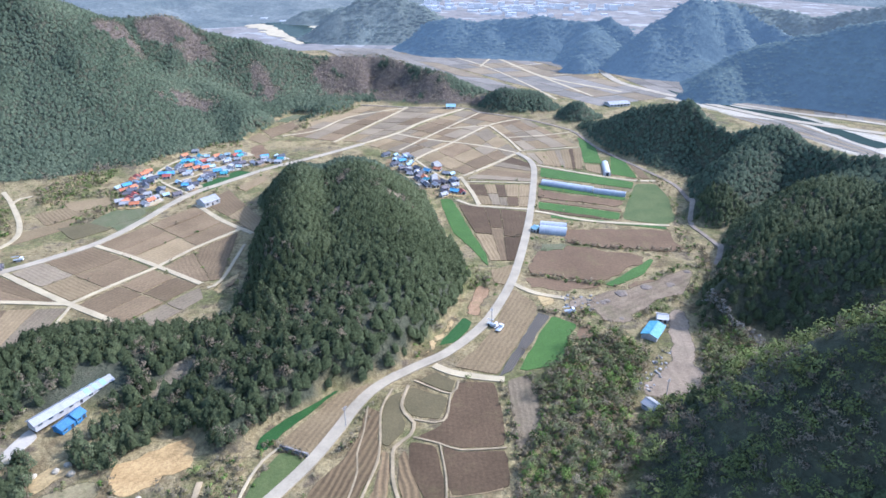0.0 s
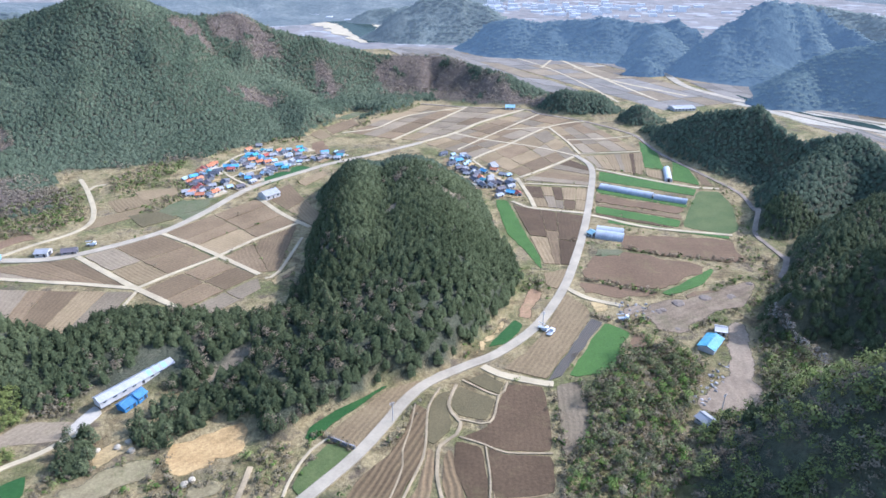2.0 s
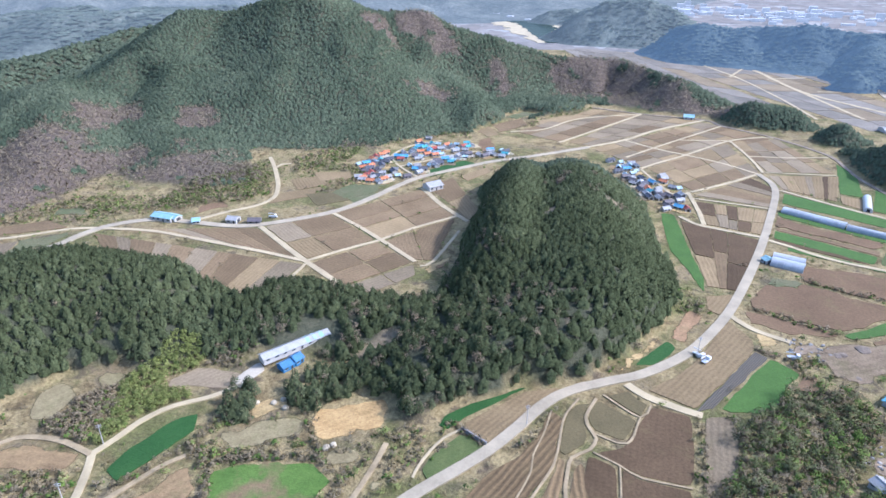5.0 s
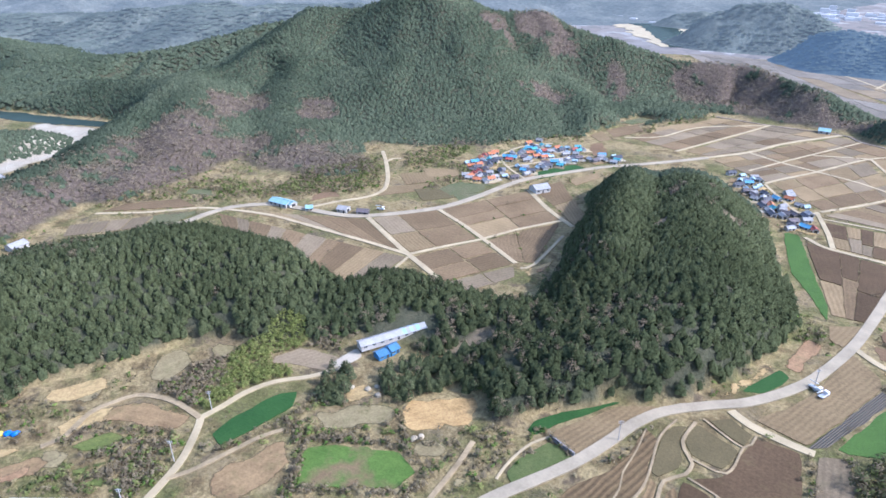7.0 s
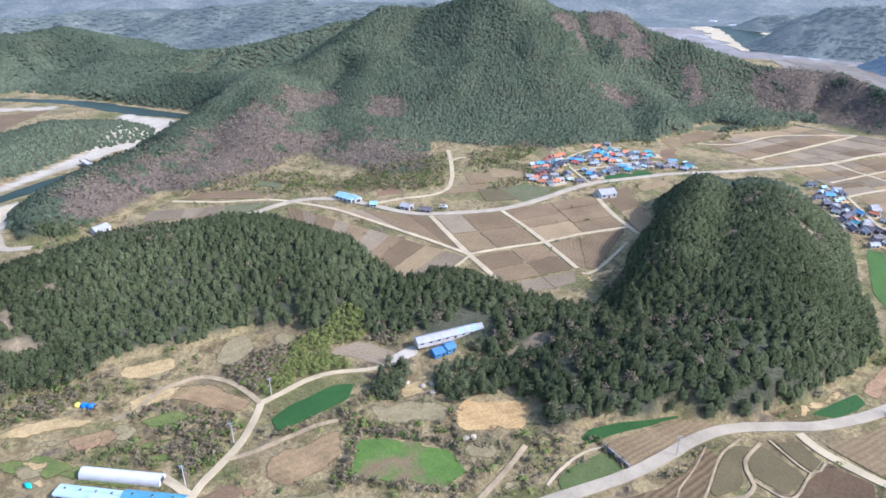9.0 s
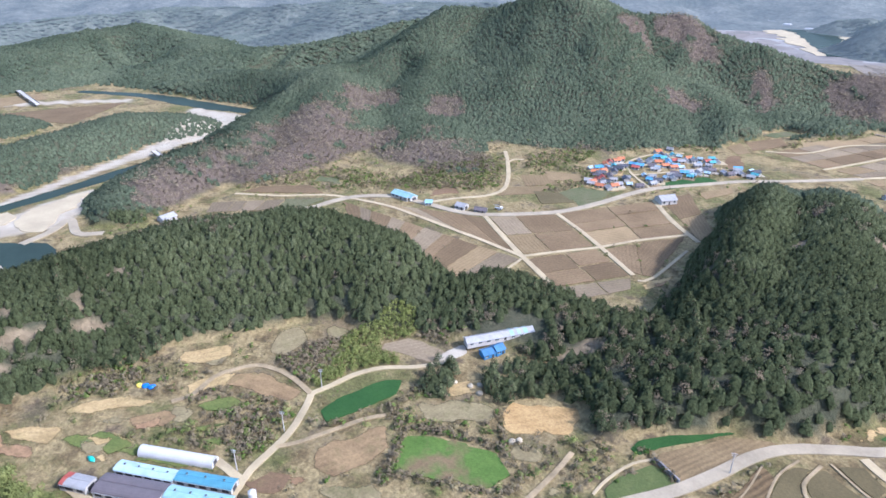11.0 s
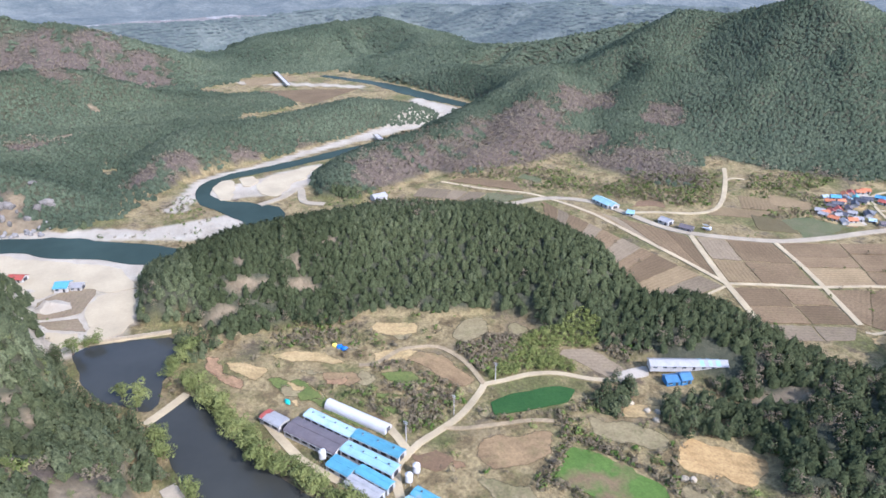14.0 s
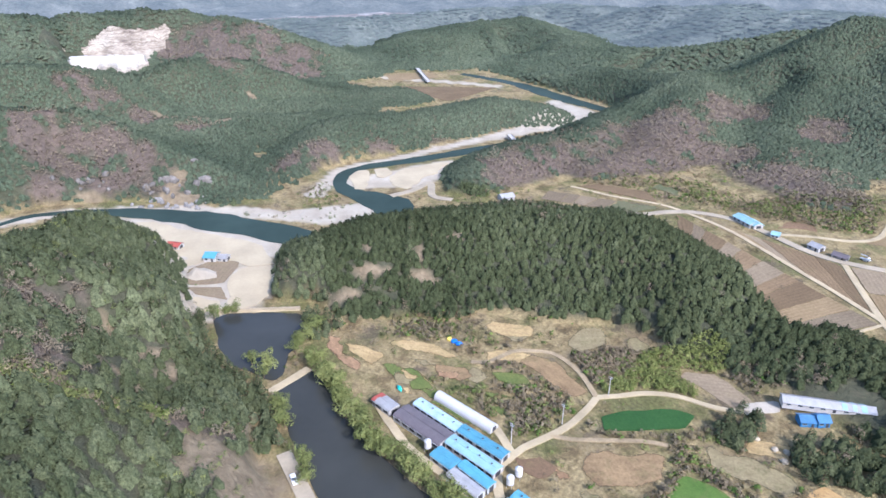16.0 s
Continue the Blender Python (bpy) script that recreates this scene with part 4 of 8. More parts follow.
scrub(0.05, [(-223.7, 447.1), (-212.4, 485.4), (-173.9, 524.5), (-163, 507.9), (-189.1, 500.6), (-215.4, 481.1)])
scrub(0.05, [(-141.4, 550), (-107.8, 659.5), (-84.1, 657), (-114, 563.3)])
scrub(0.06, [(9.1, 293.3), (23.3, 287), (26.2, 269.3), (12.6, 269.3), (4.2, 253.3)])
scrub(0.06, [(-18.9, 209.3), (4.1, 243.4), (-3.2, 219.1), (-14.3, 207.4)])
scrub(0.08, [(-175.6, 78.6), (-185.7, 106.8), (-167.2, 106.9), (-152.4, 81.7), (-153.1, 69.5)])
scrub(0.07, [(-202.4, 37.1), (-175.6, 78.6), (-160.8, 68.4), (-187.2, 51.3)])
scrub(0.05, [(-404.6, 19.3), (-435.7, 53.6), (-389, 54.1), (-375.5, 30.7)])
scrub(0.05, [(153.6, 412.6), (139.8, 328.6), (139.2, 293.4), (126.1, 306.7)])
hedge(1.2, [(-125.9, 115.7), (-122.4, 117.6), (-109.8, 126.3), (-94.3, 131.1), (-82.6, 126.5), (-80.9, 119.1), (-85.8, 113.5), (-111.3, 100.7), (-112.4, 99.8), (-121.7, 114.7)])
hedge(1, [(23.3, 194.8), (24, 175.8), (24.3, 159.2), (24.1, 149.4)])
hedge(1.2, [(33.6, 200.4), (36.3, 188.2), (33.3, 170), (26.7, 156.7)])
hedge(0.8, [(-60.7, 142.5), (-58.2, 149.3), (-53.2, 160), (-42.8, 156.7)])
hedge(1, [(-34, 159.2), (-27.9, 170), (-27.4, 183.3)])
hedge(0.8, [(42.9, 283.3), (76.2, 272.8)])
hedge(0.8, [(67.9, 321), (97.4, 313), (128.8, 310.2)])
hedge(1, [(43.8, 248.3), (54.5, 243.4), (64.2, 229.7), (65.7, 225.4)])
hedge(1.2, [(128.4, 313.7), (140.8, 313.7), (129.5, 275.1), (117.2, 263.9)])
hedge(1.2, [(-150, 96.9), (-143.9, 101.5), (-139.3, 112.7), (-135.8, 125.8), (-136.9, 132.9)])
hedge(0.9, [(-105.5, 146.5), (-95.2, 136.1), (-84.2, 139.4)])
hedge(1, [(-60.1, 157.3), (-56.8, 163.1), (-43.8, 155.4)])
hedge(0.8, [(-362.9, 262.5), (-323.5, 274.4), (-304.8, 288.3), (-278.5, 294)])
willows([(-214.5, 9.5), (-202.8, 13), (-188.7, 17), (-175.2, 19.8), (-162.4, 23.9), (-153, 28.5), (-143.7, 34.6), (-134, 39.9), (-122.7, 45)])
willows([(-224.2, 4.2), (-235.2, 11), (-240.9, 15.2)])
willows([(-190, -4.2), (-180, -2.6)])
willows([(-160, 1.5), (-152, 2.6)])
willows([(-217.2, -12.7), (-210.1, -7.6)])
willows([(-260.4, -26.1), (-261.9, -17.6)])
CLEARINGS.append((-275, 44, 4))
CLEARINGS.append((-267, 69, 5.5))
CLEARINGS.append((-254, 66, 5.5))
CLEARINGS.append((-261, 45, 6.5))
CLEARINGS.append((-253, 30, 5))
CLEARINGS.append((-273, 89, 4.5))
CLEARINGS.append((-200, -38, 4))
CLEARINGS.append((-103, 189, 6))
CLEARINGS.append((-57, 311, 5))
CLEARINGS.append((-31, 345, 6))
CLEARINGS.append((-591, -26, 9))
CLEARINGS.append((-601, -5, 8))
CLEARINGS.append((-600, -78, 7))
CLEARINGS.append((-663, 2, 5))
CLEARINGS.append((-427, -58, 9))
CLEARINGS.append((-416, -49, 9))
poles([(-162.7, 112.5), (-153.6, 89.2), (-149.7, 68.6)])
poles([(-33.5, 171.4), (21.2, 236.4), (81.6, 186.6)])
scrub(0.2, [(113.9, 243.5), (130, 225.5), (131.6, 194.9), (103.3, 188.2), (102.7, 209.3)])
thicket(0.45, [(-187, 107), (-192, 115), (-191, 125), (-188, 132), (-184, 137), (-174, 125), (-170, 113), (-165, 108), (-175, 108)])
thicket(0.36, [(-182, 75), (-176, 84), (-165, 94), (-158, 95), (-153, 80), (-151, 70), (-158, 70), (-172, 73)])
thicket(0.12, [(-196, 77), (-190, 89), (-178, 92), (-172, 88), (-182, 75)])
thicket(0.4, [(-160, 160), (-168, 170), (-162, 176), (-147, 177), (-145, 172), (-148, 163)])
thicket(0.25, [(-238, 48), (-227, 71), (-217, 70), (-216, 60), (-226, 45)])
thicket(0.3, [(-137, 121), (-134, 125), (-124, 118), (-118, 109), (-113, 102), (-110, 95), (-113, 95), (-121, 108)])
thicket(0.3, [(-124, 120), (-111, 129), (-100, 132), (-94, 135), (-88, 129), (-91, 127), (-99, 129), (-112, 123), (-122, 119)])
scrub(0.12, [(76.2, 188.2), (99.1, 188.2), (80.6, 170), (58.5, 159.3)])
scrub(0.30, [(-172, -72), (-174, -50), (-171, -36), (-163, -36), (-163, -55), (-160, -72)])
CLEARINGS.append((-164, -69, 4.5))
CLEARINGS.append((-168, -60, 4.5))
CLEARINGS.append((-169, -50, 4.5))
CLEARINGS.append((-167, -40, 4.5))
scrub(0.08, [(-378.6, 206.3), (-338.2, 243), (-300.7, 284.3), (-302, 307.8), (-359.5, 285.1), (-384, 222.4)])
scrub(0.12, [(-304.8, 288.3), (-310.8, 329.3), (-278.7, 370), (-245.5, 332.4), (-265, 301.4)])
scrub(0.10, [(-253.9, 371.7), (-234.3, 420.7), (-237, 452.8), (-259.2, 436.3), (-273.7, 400.5)])
QUARRY_FLOOR = np.array([(-892, -225), (-889, -189), (-886, -166), (-878, -141), (-879, -118), (-855, -130), (-840, -143), (-866, -172), (-858, -225)], float)
QUARRY_FACE = np.array([(-896, -192), (-926, -173), (-938, -149), (-950, -120), (-969, -98), (-954, -91), (-930, -100), (-899, -114), (-879, -118), (-878, -141), (-886, -166), (-890, -189)], float)
BARE_WOODS.append((-472, -107, 13, 0.9))
BARE_WOODS.append((-447, -89, 12, 0.9))
BARE_WOODS.append((-452, -113, 14, 0.9))
BARE_WOODS.append((-459, -80, 10, 0.85))
BARE_WOODS.append((-435, -60, 10, 0.8))
BARE_WOODS.append((-480, -135, 14, 0.9))
BARE_WOODS.append((-440, -130, 12, 0.9))
BARE_WOODS.append((-595, -134, 14, 0.85))
BARE_WOODS.append((-588, -87, 12, 0.85))
BARE_WOODS.append((-570, -50, 9, 0.8))
BARE_WOODS.append((-898, -56, 30, 0.9))
BARE_WOODS.append((-866, -5, 30, 0.9))
BARE_WOODS.append((-839, 51, 26, 0.9))
BARE_WOODS.append((-901, 12, 26, 0.8))
BARE_WOODS.append((-813, 60, 18, 0.85))
BARE_WOODS.append((-920, -90, 16, 0.85))
BARE_WOODS.append((-457, 26, 10, 0.85))
BARE_WOODS.append((-463, 43, 10, 0.85))
BARE_WOODS.append((-480, 97, 10, 0.85))
BARE_WOODS.append((-492, 140, 9, 0.8))
BARE_WOODS.append((-700, -30, 9, 0.7))
BARE_WOODS.append((-425, 278, 22, 0.85))
BARE_WOODS.append((-431, 322, 20, 0.85))
BARE_WOODS.append((-457, 389, 14, 0.85))
BARE_WOODS.append((-451, 404, 14, 0.85))
BARE_WOODS.append((-392, 339, 16, 0.85))
BARE_WOODS.append((-388, 272, 18, 0.85))
BARE_WOODS.append((-397, 243, 20, 0.85))
BARE_WOODS.append((-406, 221, 20, 0.85))
BARE_WOODS.append((-401, 196, 18, 0.85))
BARE_WOODS.append((-391, 174, 16, 0.85))
BARE_WOODS.append((-383, 425, 9, 0.85))
BARE_WOODS.append((-345, 372, 16, 0.85))
BARE_WOODS.append((-254, 415, 12, 0.85))
BARE_WOODS.append((-240, 436, 10, 0.85))
BARE_WOODS.append((-390, 305, 24, 0.9))
BARE_WOODS.append((-325, 335, 22, 0.9))
BARE_WOODS.append((-285, 352, 16, 0.9))
BARE_WOODS.append((-275, 376, 10, 0.85))
BARE_WOODS.append((-396, 440, 8, 0.85))
BARE_WOODS.append((-102, 719, 26, 0.75))
BARE_WOODS.append((-65, 711, 24, 0.75))
BARE_WOODS.append((-26, 679, 20, 0.75))
BARE_WOODS.append((9, 658, 16, 0.75))
BARE_WOODS.append((-88, 698, 16, 0.75))
BARE_WOODS.append((33, 659, 12, 0.75))
BARE_WOODS.append((-212, -77, 10, 0.6))
BARE_WOODS.append((-236, -71, 10, 0.6))
BARE_WOODS.append((-159, -19, 5, 0.5))
BARE_WOODS.append((-164, -30, 5, 0.5))
BARE_WOODS.append((-190, -70, 10, 0.6))
BARE_WOODS.append((-281, 667, 14, 0.7))
BARE_WOODS.append((-255, 663, 14, 0.7))
BARE_WOODS.append((-232, 577, 10, 0.7))
BARE_WOODS.append((-307, 627, 12, 0.7))
BARE_WOODS.append((-184, 665, 14, 0.7))
BARE_WOODS.append((-136, 711, 14, 0.7))
BARE_WOODS.append((-62, 361, 4, 0.7))
BARE_WOODS.append((-40, 347, 5, 0.7))
BARE_WOODS.append((-30, 341, 5, 0.75))
BARE_WOODS.append((-43, 376, 4, 0.7))
grove([(-147, 181), (-139, 197), (-129, 212), (-133, 221), (-146, 205), (-154, 188)])
CLEARINGS.append((-101, 196, 8))
for spot in ((-217, -60, 5), (-209, -46, 5), (-200, -63, 4.5), (-190, -48, 5)):
    CLEARINGS.append(spot)
CLEARINGS.append((-435, -54, 9))
CLEARINGS.append((-417, -49, 8))
CLEARINGS.append((-435, -108, 6))
CLEARINGS.append((-156, -24, 9))
CLEARINGS.append((-149, -19, 12))
CLEARINGS.append((-143, -15, 13))

# ---------------------------------------------------------------- the ground sheet
def graded(lo, hi, fine, step, reach):
    """Even steps between lo and hi, growing ones out to the reach."""
    v = list(np.arange(lo, hi + step, step))
    s = step
    while v[-1] < reach:
        s *= 1.07
        v.append(v[-1] + s)
    s = step
    while v[0] > -reach:
        s *= 1.07
        v.insert(0, v[0] - s)
    return np.array(v)


GX, GY = graded(-620, 330, 0, 3.6, 4700), graded(-160, 760, 0, 3.6, 4700)
XX, YY = np.meshgrid(GX, GY)
LAND = ridge_height(XX, YY, RIDGES)


def cut_for(line, width, bank, depth):
    """Lower the land along a line, as a road is cut into a slope."""
    global LAND
    lo, hi = line[:, :2].min(0) - width - bank, line[:, :2].max(0) + width + bank
    near = (XX > lo[0]) & (XX < hi[0]) & (YY > lo[1]) & (YY < hi[1])
    if not near.any():
        return
    d = np.full(near.sum(), 1e9)
    for a, b in zip(line, line[1:]):
        d = np.minimum(d, seg_distance(XX[near], YY[near], a, b)[0])
    LAND[near] = np.maximum(0, LAND[near] - depth * (1 - smooth(d, width, width + bank)))


for kind, w, line, _ in ROADS:
    cut_for(line, w / 2 + 2.5, 12, 9 if kind == MAIN else 4)
for line in RIVERS:
    cut_for(line, line[:, 2].max() / 2 + 2, 10, 12)
for poly, bank, depth in BARES + [(f[0], 7, 4 if f[1] == GRAVEL else 9) for f in FIELDS] + [(w, 14, 60) for w in WATERS]:
    ring = np.vstack([poly, poly[:1]])
    cut_for(ring, 1.0, bank, depth)
    lo, hi = poly.min(0), poly.max(0)
    near = (XX > lo[0]) & (XX < hi[0]) & (YY > lo[1]) & (YY < hi[1])
    inn = np.zeros_like(near)
    inn[near] = inside(XX[near], YY[near], poly)
    LAND[inn] = np.maximum(0, LAND[inn] - depth)


def ground_at(x, y):
    """The ground's height at places."""
    x, y = np.asarray(x, float), np.asarray(y, float)
    i = np.clip(np.searchsorted(GX, x) - 1, 0, len(GX) - 2)
    j = np.clip(np.searchsorted(GY, y) - 1, 0, len(GY) - 2)
    u, v = (x - GX[i]) / (GX[i + 1] - GX[i]), (y - GY[j]) / (GY[j + 1] - GY[j])
    return (LAND[j, i] * (1 - u) + LAND[j, i + 1] * u) * (1 - v) + (LAND[j + 1, i] * (1 - u) + LAND[j + 1, i + 1] * u) * v


def mesh_object(name, verts, faces, material, parent=None, smooth_faces=False):
    me = bpy.data.meshes.new(name)
    me.from_pydata([tuple(v) for v in verts], [], faces)
    me.materials.append(material)
    if smooth_faces:
        me.shade_smooth()
    me.update()
    ob = new(name, me)
    ob.parent = parent
    return ob


def sheet(name, xs, ys, zz, material):
    """A grid of ground, from the lines of the grid and its heights."""
    nx, ny = len(xs), len(ys)
    gx, gy = np.meshgrid(xs, ys)
    me = bpy.data.meshes.new(name)
    me.vertices.add(nx * ny)
    me.vertices.foreach_set("co", np.stack([gx, gy, zz], -1).astype(np.float32).ravel())
    k = np.arange(nx * ny).reshape(ny, nx)
    quads = np.stack([k[:-1, :-1], k[:-1, 1:], k[1:, 1:], k[1:, :-1]], -1).reshape(-1)
    nq = (nx - 1) * (ny - 1)
    me.loops.add(nq * 4)
    me.loops.foreach_set("vertex_index", quads.astype(np.int32))
    me.polygons.add(nq)
    me.polygons.foreach_set("loop_start", np.arange(0, nq * 4, 4, dtype=np.int32))
    me.materials.append(material)
    me.update(calc_edges=True)
    me.shade_smooth()
    return new(name, me)


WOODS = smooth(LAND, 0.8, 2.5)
SANDY = np.zeros_like(LAND)
for line in SANDS:
    for a, b in zip(line, line[1:]):
        d, s = seg_distance(XX, YY, a, b)
        w = a[2] + (b[2] - a[2]) * s
        SANDY = np.maximum(SANDY, 1 - smooth(d + 8 * (fbm(XX / 14, YY / 14, 5, 3) - 0.45), w * 0.85, w))

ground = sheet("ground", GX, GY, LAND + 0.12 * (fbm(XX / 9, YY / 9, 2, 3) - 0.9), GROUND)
def bareness(x, y):
    """Where bare broadleaved woods stand between the pines: 0 to 1."""
    wx, wy = x + 34 * (fbm(x / 26, y / 26, 33, 3) - 0.45), y + 34 * (fbm(x / 26, y / 26, 37, 3) - 0.45)
    v = np.zeros_like(x)
    for cx, cy, r, s in BARE_WOODS:
        v = np.maximum(v, s * np.exp(-((wx - cx) ** 2 + (wy - cy) ** 2) / (1.4 * r) ** 2))
    return v * smooth(fbm(x / 11, y / 11, 6, 3), 0.16, 0.44) + 0.16 * smooth(fbm(x / 45, y / 45, 31, 3), 0.42, 0.6)


def clearing_distance(x, y, cx, cy, r):
    """How far places are from a clearing's middle; small ones are long and ragged."""
    a = lattice(cx, cy, 2) * math.pi
    u, v = (x - cx) * math.cos(a) + (y - cy) * math.sin(a), (y - cy) * math.cos(a) - (x - cx) * math.sin(a)
    d = np.hypot(x - cx, y - cy) if r > 14 else np.hypot(u * 0.62, v * 1.6)
    return d * (0.4 + 1.25 * fbm(x / 6, y / 6, 44, 3))


LITTER = 0.9 * smooth(bareness(XX, YY), 0.15, 0.5) * WOODS
BALD = np.zeros_like(LAND)
for cx, cy, r in CLEARINGS:
    BALD = np.maximum(BALD, 1 - smooth(clearing_distance(XX, YY, cx, cy, r), r * 0.6, r))
for key, value in (("wood", WOODS), ("sand", SANDY), ("bald", BALD), ("litter", LITTER)):
    ground.data.attributes.new(key, 'FLOAT', 'POINT').data.foreach_set("value", value.astype(np.float32).ravel())
tagged(ground, "dry spring valley ground with meadow and wooded hills", "ground", kind="structure")


# ---------------------------------------------------------------- roads and lanes
def spline(pts, step):
    """Points along a smooth line through the given ones."""
    out = []
    p = [2 * pts[0] - pts[1], *pts, 2 * pts[-1] - pts[-2]]
    for a, b, c, d in zip(p, p[1:], p[2:], p[3:]):
        n = max(1, int(np.hypot(*(c - b)[:2]) / step))
        for k in range(n):
            t = k / n
            out.append(0.5 * (2 * b + (c - a) * t + (2 * a - 5 * b + 4 * c - d) * t * t + (3 * b - a - 3 * c + d) * t ** 3))
    out.append(pts[-1])
    return np.array(out)


def ribbon(name, pts, material, lift, width=None, wobble=0.0, thick=0.6, step=3.0):
    """A strip laid on the ground along a line, with edges that go down into it."""
    line = spline(np.asarray(pts, float), step)
    way = np.gradient(line[:, :2], axis=0)
    way /= np.linalg.norm(way, axis=1)[:, None]
    side = np.stack([way[:, 1], -way[:, 0]], -1)
    half = np.full(len(line), width / 2) if width else line[:, 2] / 2
    rim = []
    for k, s in enumerate((-1, 1)):
        h = half * (1 + wobble * (value_noise(np.arange(len(line)) * 0.6, np.full(len(line), 3.0 * k + line[0, 0]), 4) - 0.5))
        rim.append(line[:, :2] + side * (s * h)[:, None])
    n = len(line)
    zc = ground_at(line[:, 0], line[:, 1])
    z = [np.maximum(zc, ground_at(r[:, 0], r[:, 1])) + lift for r in rim]
    mid = (rim[0] + rim[1]) / 2
    verts = []
    for r, zz in ((rim[0], z[0] - thick), (rim[0], z[0]), (mid, np.maximum(zc + lift, (z[0] + z[1]) / 2) + 0.05), (rim[1], z[1]), (rim[1], z[1] - thick)):
        verts.append(np.column_stack([r, zz]))
    verts = np.vstack(verts)
    faces = [(k * n + i, k * n + i + 1, (k + 1) * n + i + 1, (k + 1) * n + i) for k in range(4) for i in range(n - 1)]
    faces = [f[::-1] for f in faces]
    return mesh_object(name, verts, faces, material, smooth_faces=False)


LOOKS = {MAIN: (CONCRETE, "pale worn concrete road through the valley", "road"),
         LANE: (LANE_STONE, "narrow pale concrete lane between the fields", "lane"),
         TRACK: (TRACK_DIRT, "grey gravel track along the foot of hills", "track"),
         DIRT: (TAN_TRACK, "yellowish dirt farm track with worn ruts", "track")}
for k, (kind, w, line, lift) in enumerate(ROADS):
    m, label, cat = LOOKS[kind]
    tagged(ribbon(kind, line, m, lift + 0.004 * (k % 9) + (0.12 if kind == MAIN else 0), w, wobble=0.06 if kind == MAIN else 0.2), label, cat, kind="structure")


def free_of_roads(x, y, gap=1.5):
    ok = np.ones(len(x), bool)
    for _, w, line, _ in ROADS:
        for a, b in zip(line, line[1:]):
            lo, hi = np.minimum(a[:2], b[:2]) - w - 6, np.maximum(a[:2], b[:2]) + w + 6
            near = (x > lo[0]) & (x < hi[0]) & (y > lo[1]) & (y < hi[1])
            if near.any():
                ok[near] &= seg_distance(x[near], y[near], a, b)[0] > w / 2 + gap
    return ok


def free_of_water(x, y):
    ok = np.ones(len(x), bool)
    for line in RIVERS:
        for a, b in zip(line, line[1:]):
            ok &= seg_distance(x, y, a, b)[0] > (a[2] + b[2]) / 4 + 2
    return ok


def outside_of(x, y, polys):
    ok = np.ones(len(x), bool)
    for poly in polys:
        lo, hi = poly.min(0), poly.max(0)
        near = (x > lo[0]) & (x < hi[0]) & (y > lo[1]) & (y < hi[1])
        if near.any():
            ok[near] &= ~inside(x[near], y[near], poly)
    return ok


FOOTPRINTS = []


def footprint(bx, by, turn, length, width):
    """Keeps trees off a building."""
    c, s = math.cos(radians(turn)), math.sin(radians(turn))
    u, v = length / 2 + 2, width / 2 + 2
    FOOTPRINTS.append(np.array([(bx + p * c - q * s, by + p * s + q * c) for p, q in ((-u, -v), (u, -v), (u, v), (-u, v))]))


# ---------------------------------------------------------------- fields and water
def worn_patch(name, ring, material, lift, ang):
    """A patch of bare earth that follows the ground and thins out along its edge."""
    lo, hi = ring.min(0), ring.max(0)
    gx, gy = np.meshgrid(np.arange(lo[0], hi[0], 2.0), np.arange(lo[1], hi[1], 2.0))
    gx, gy = gx.ravel(), gy.ravel() + 0.5 * np.sin(gx.ravel() * 2.3)
    keep = inside(gx, gy, ring)
    pts = np.vstack([ring, np.column_stack([gx[keep], gy[keep]])])
    made = geometry.delaunay_2d_cdt([Vector(p) for p in pts], [(i, (i + 1) % len(ring)) for i in range(len(ring))], [], 1, 0.02)
    x, y = np.array([v.x for v in made[0]]), np.array([v.y for v in made[0]])
    rim = np.full(len(x), 1e9)
    for a, b in zip(ring, np.roll(ring, -1, 0)):
        rim = np.minimum(rim, seg_distance(x, y, a, b)[0])
    ob = mesh_object(name, np.column_stack([x, y, ground_at(x, y) + lift]), [tuple(f) for f in made[2]], material, smooth_faces=True)
    ob.data.attributes.new("fade", 'FLOAT', 'POINT').data.foreach_set("value", np.clip(1 - rim / 2.4, 0, 1).astype(np.float32))
    uv = ob.data.uv_layers.new(name="rows")
    idx = np.empty(len(ob.data.loops), np.int32)
    ob.data.loops.foreach_get("vertex_index", idx)
    c, s = math.cos(-ang), math.sin(-ang)
    uv.data.foreach_set("uv", np.column_stack([x[idx] * c - y[idx] * s, x[idx] * s + y[idx] * c]).astype(np.float32).ravel())
    return ob


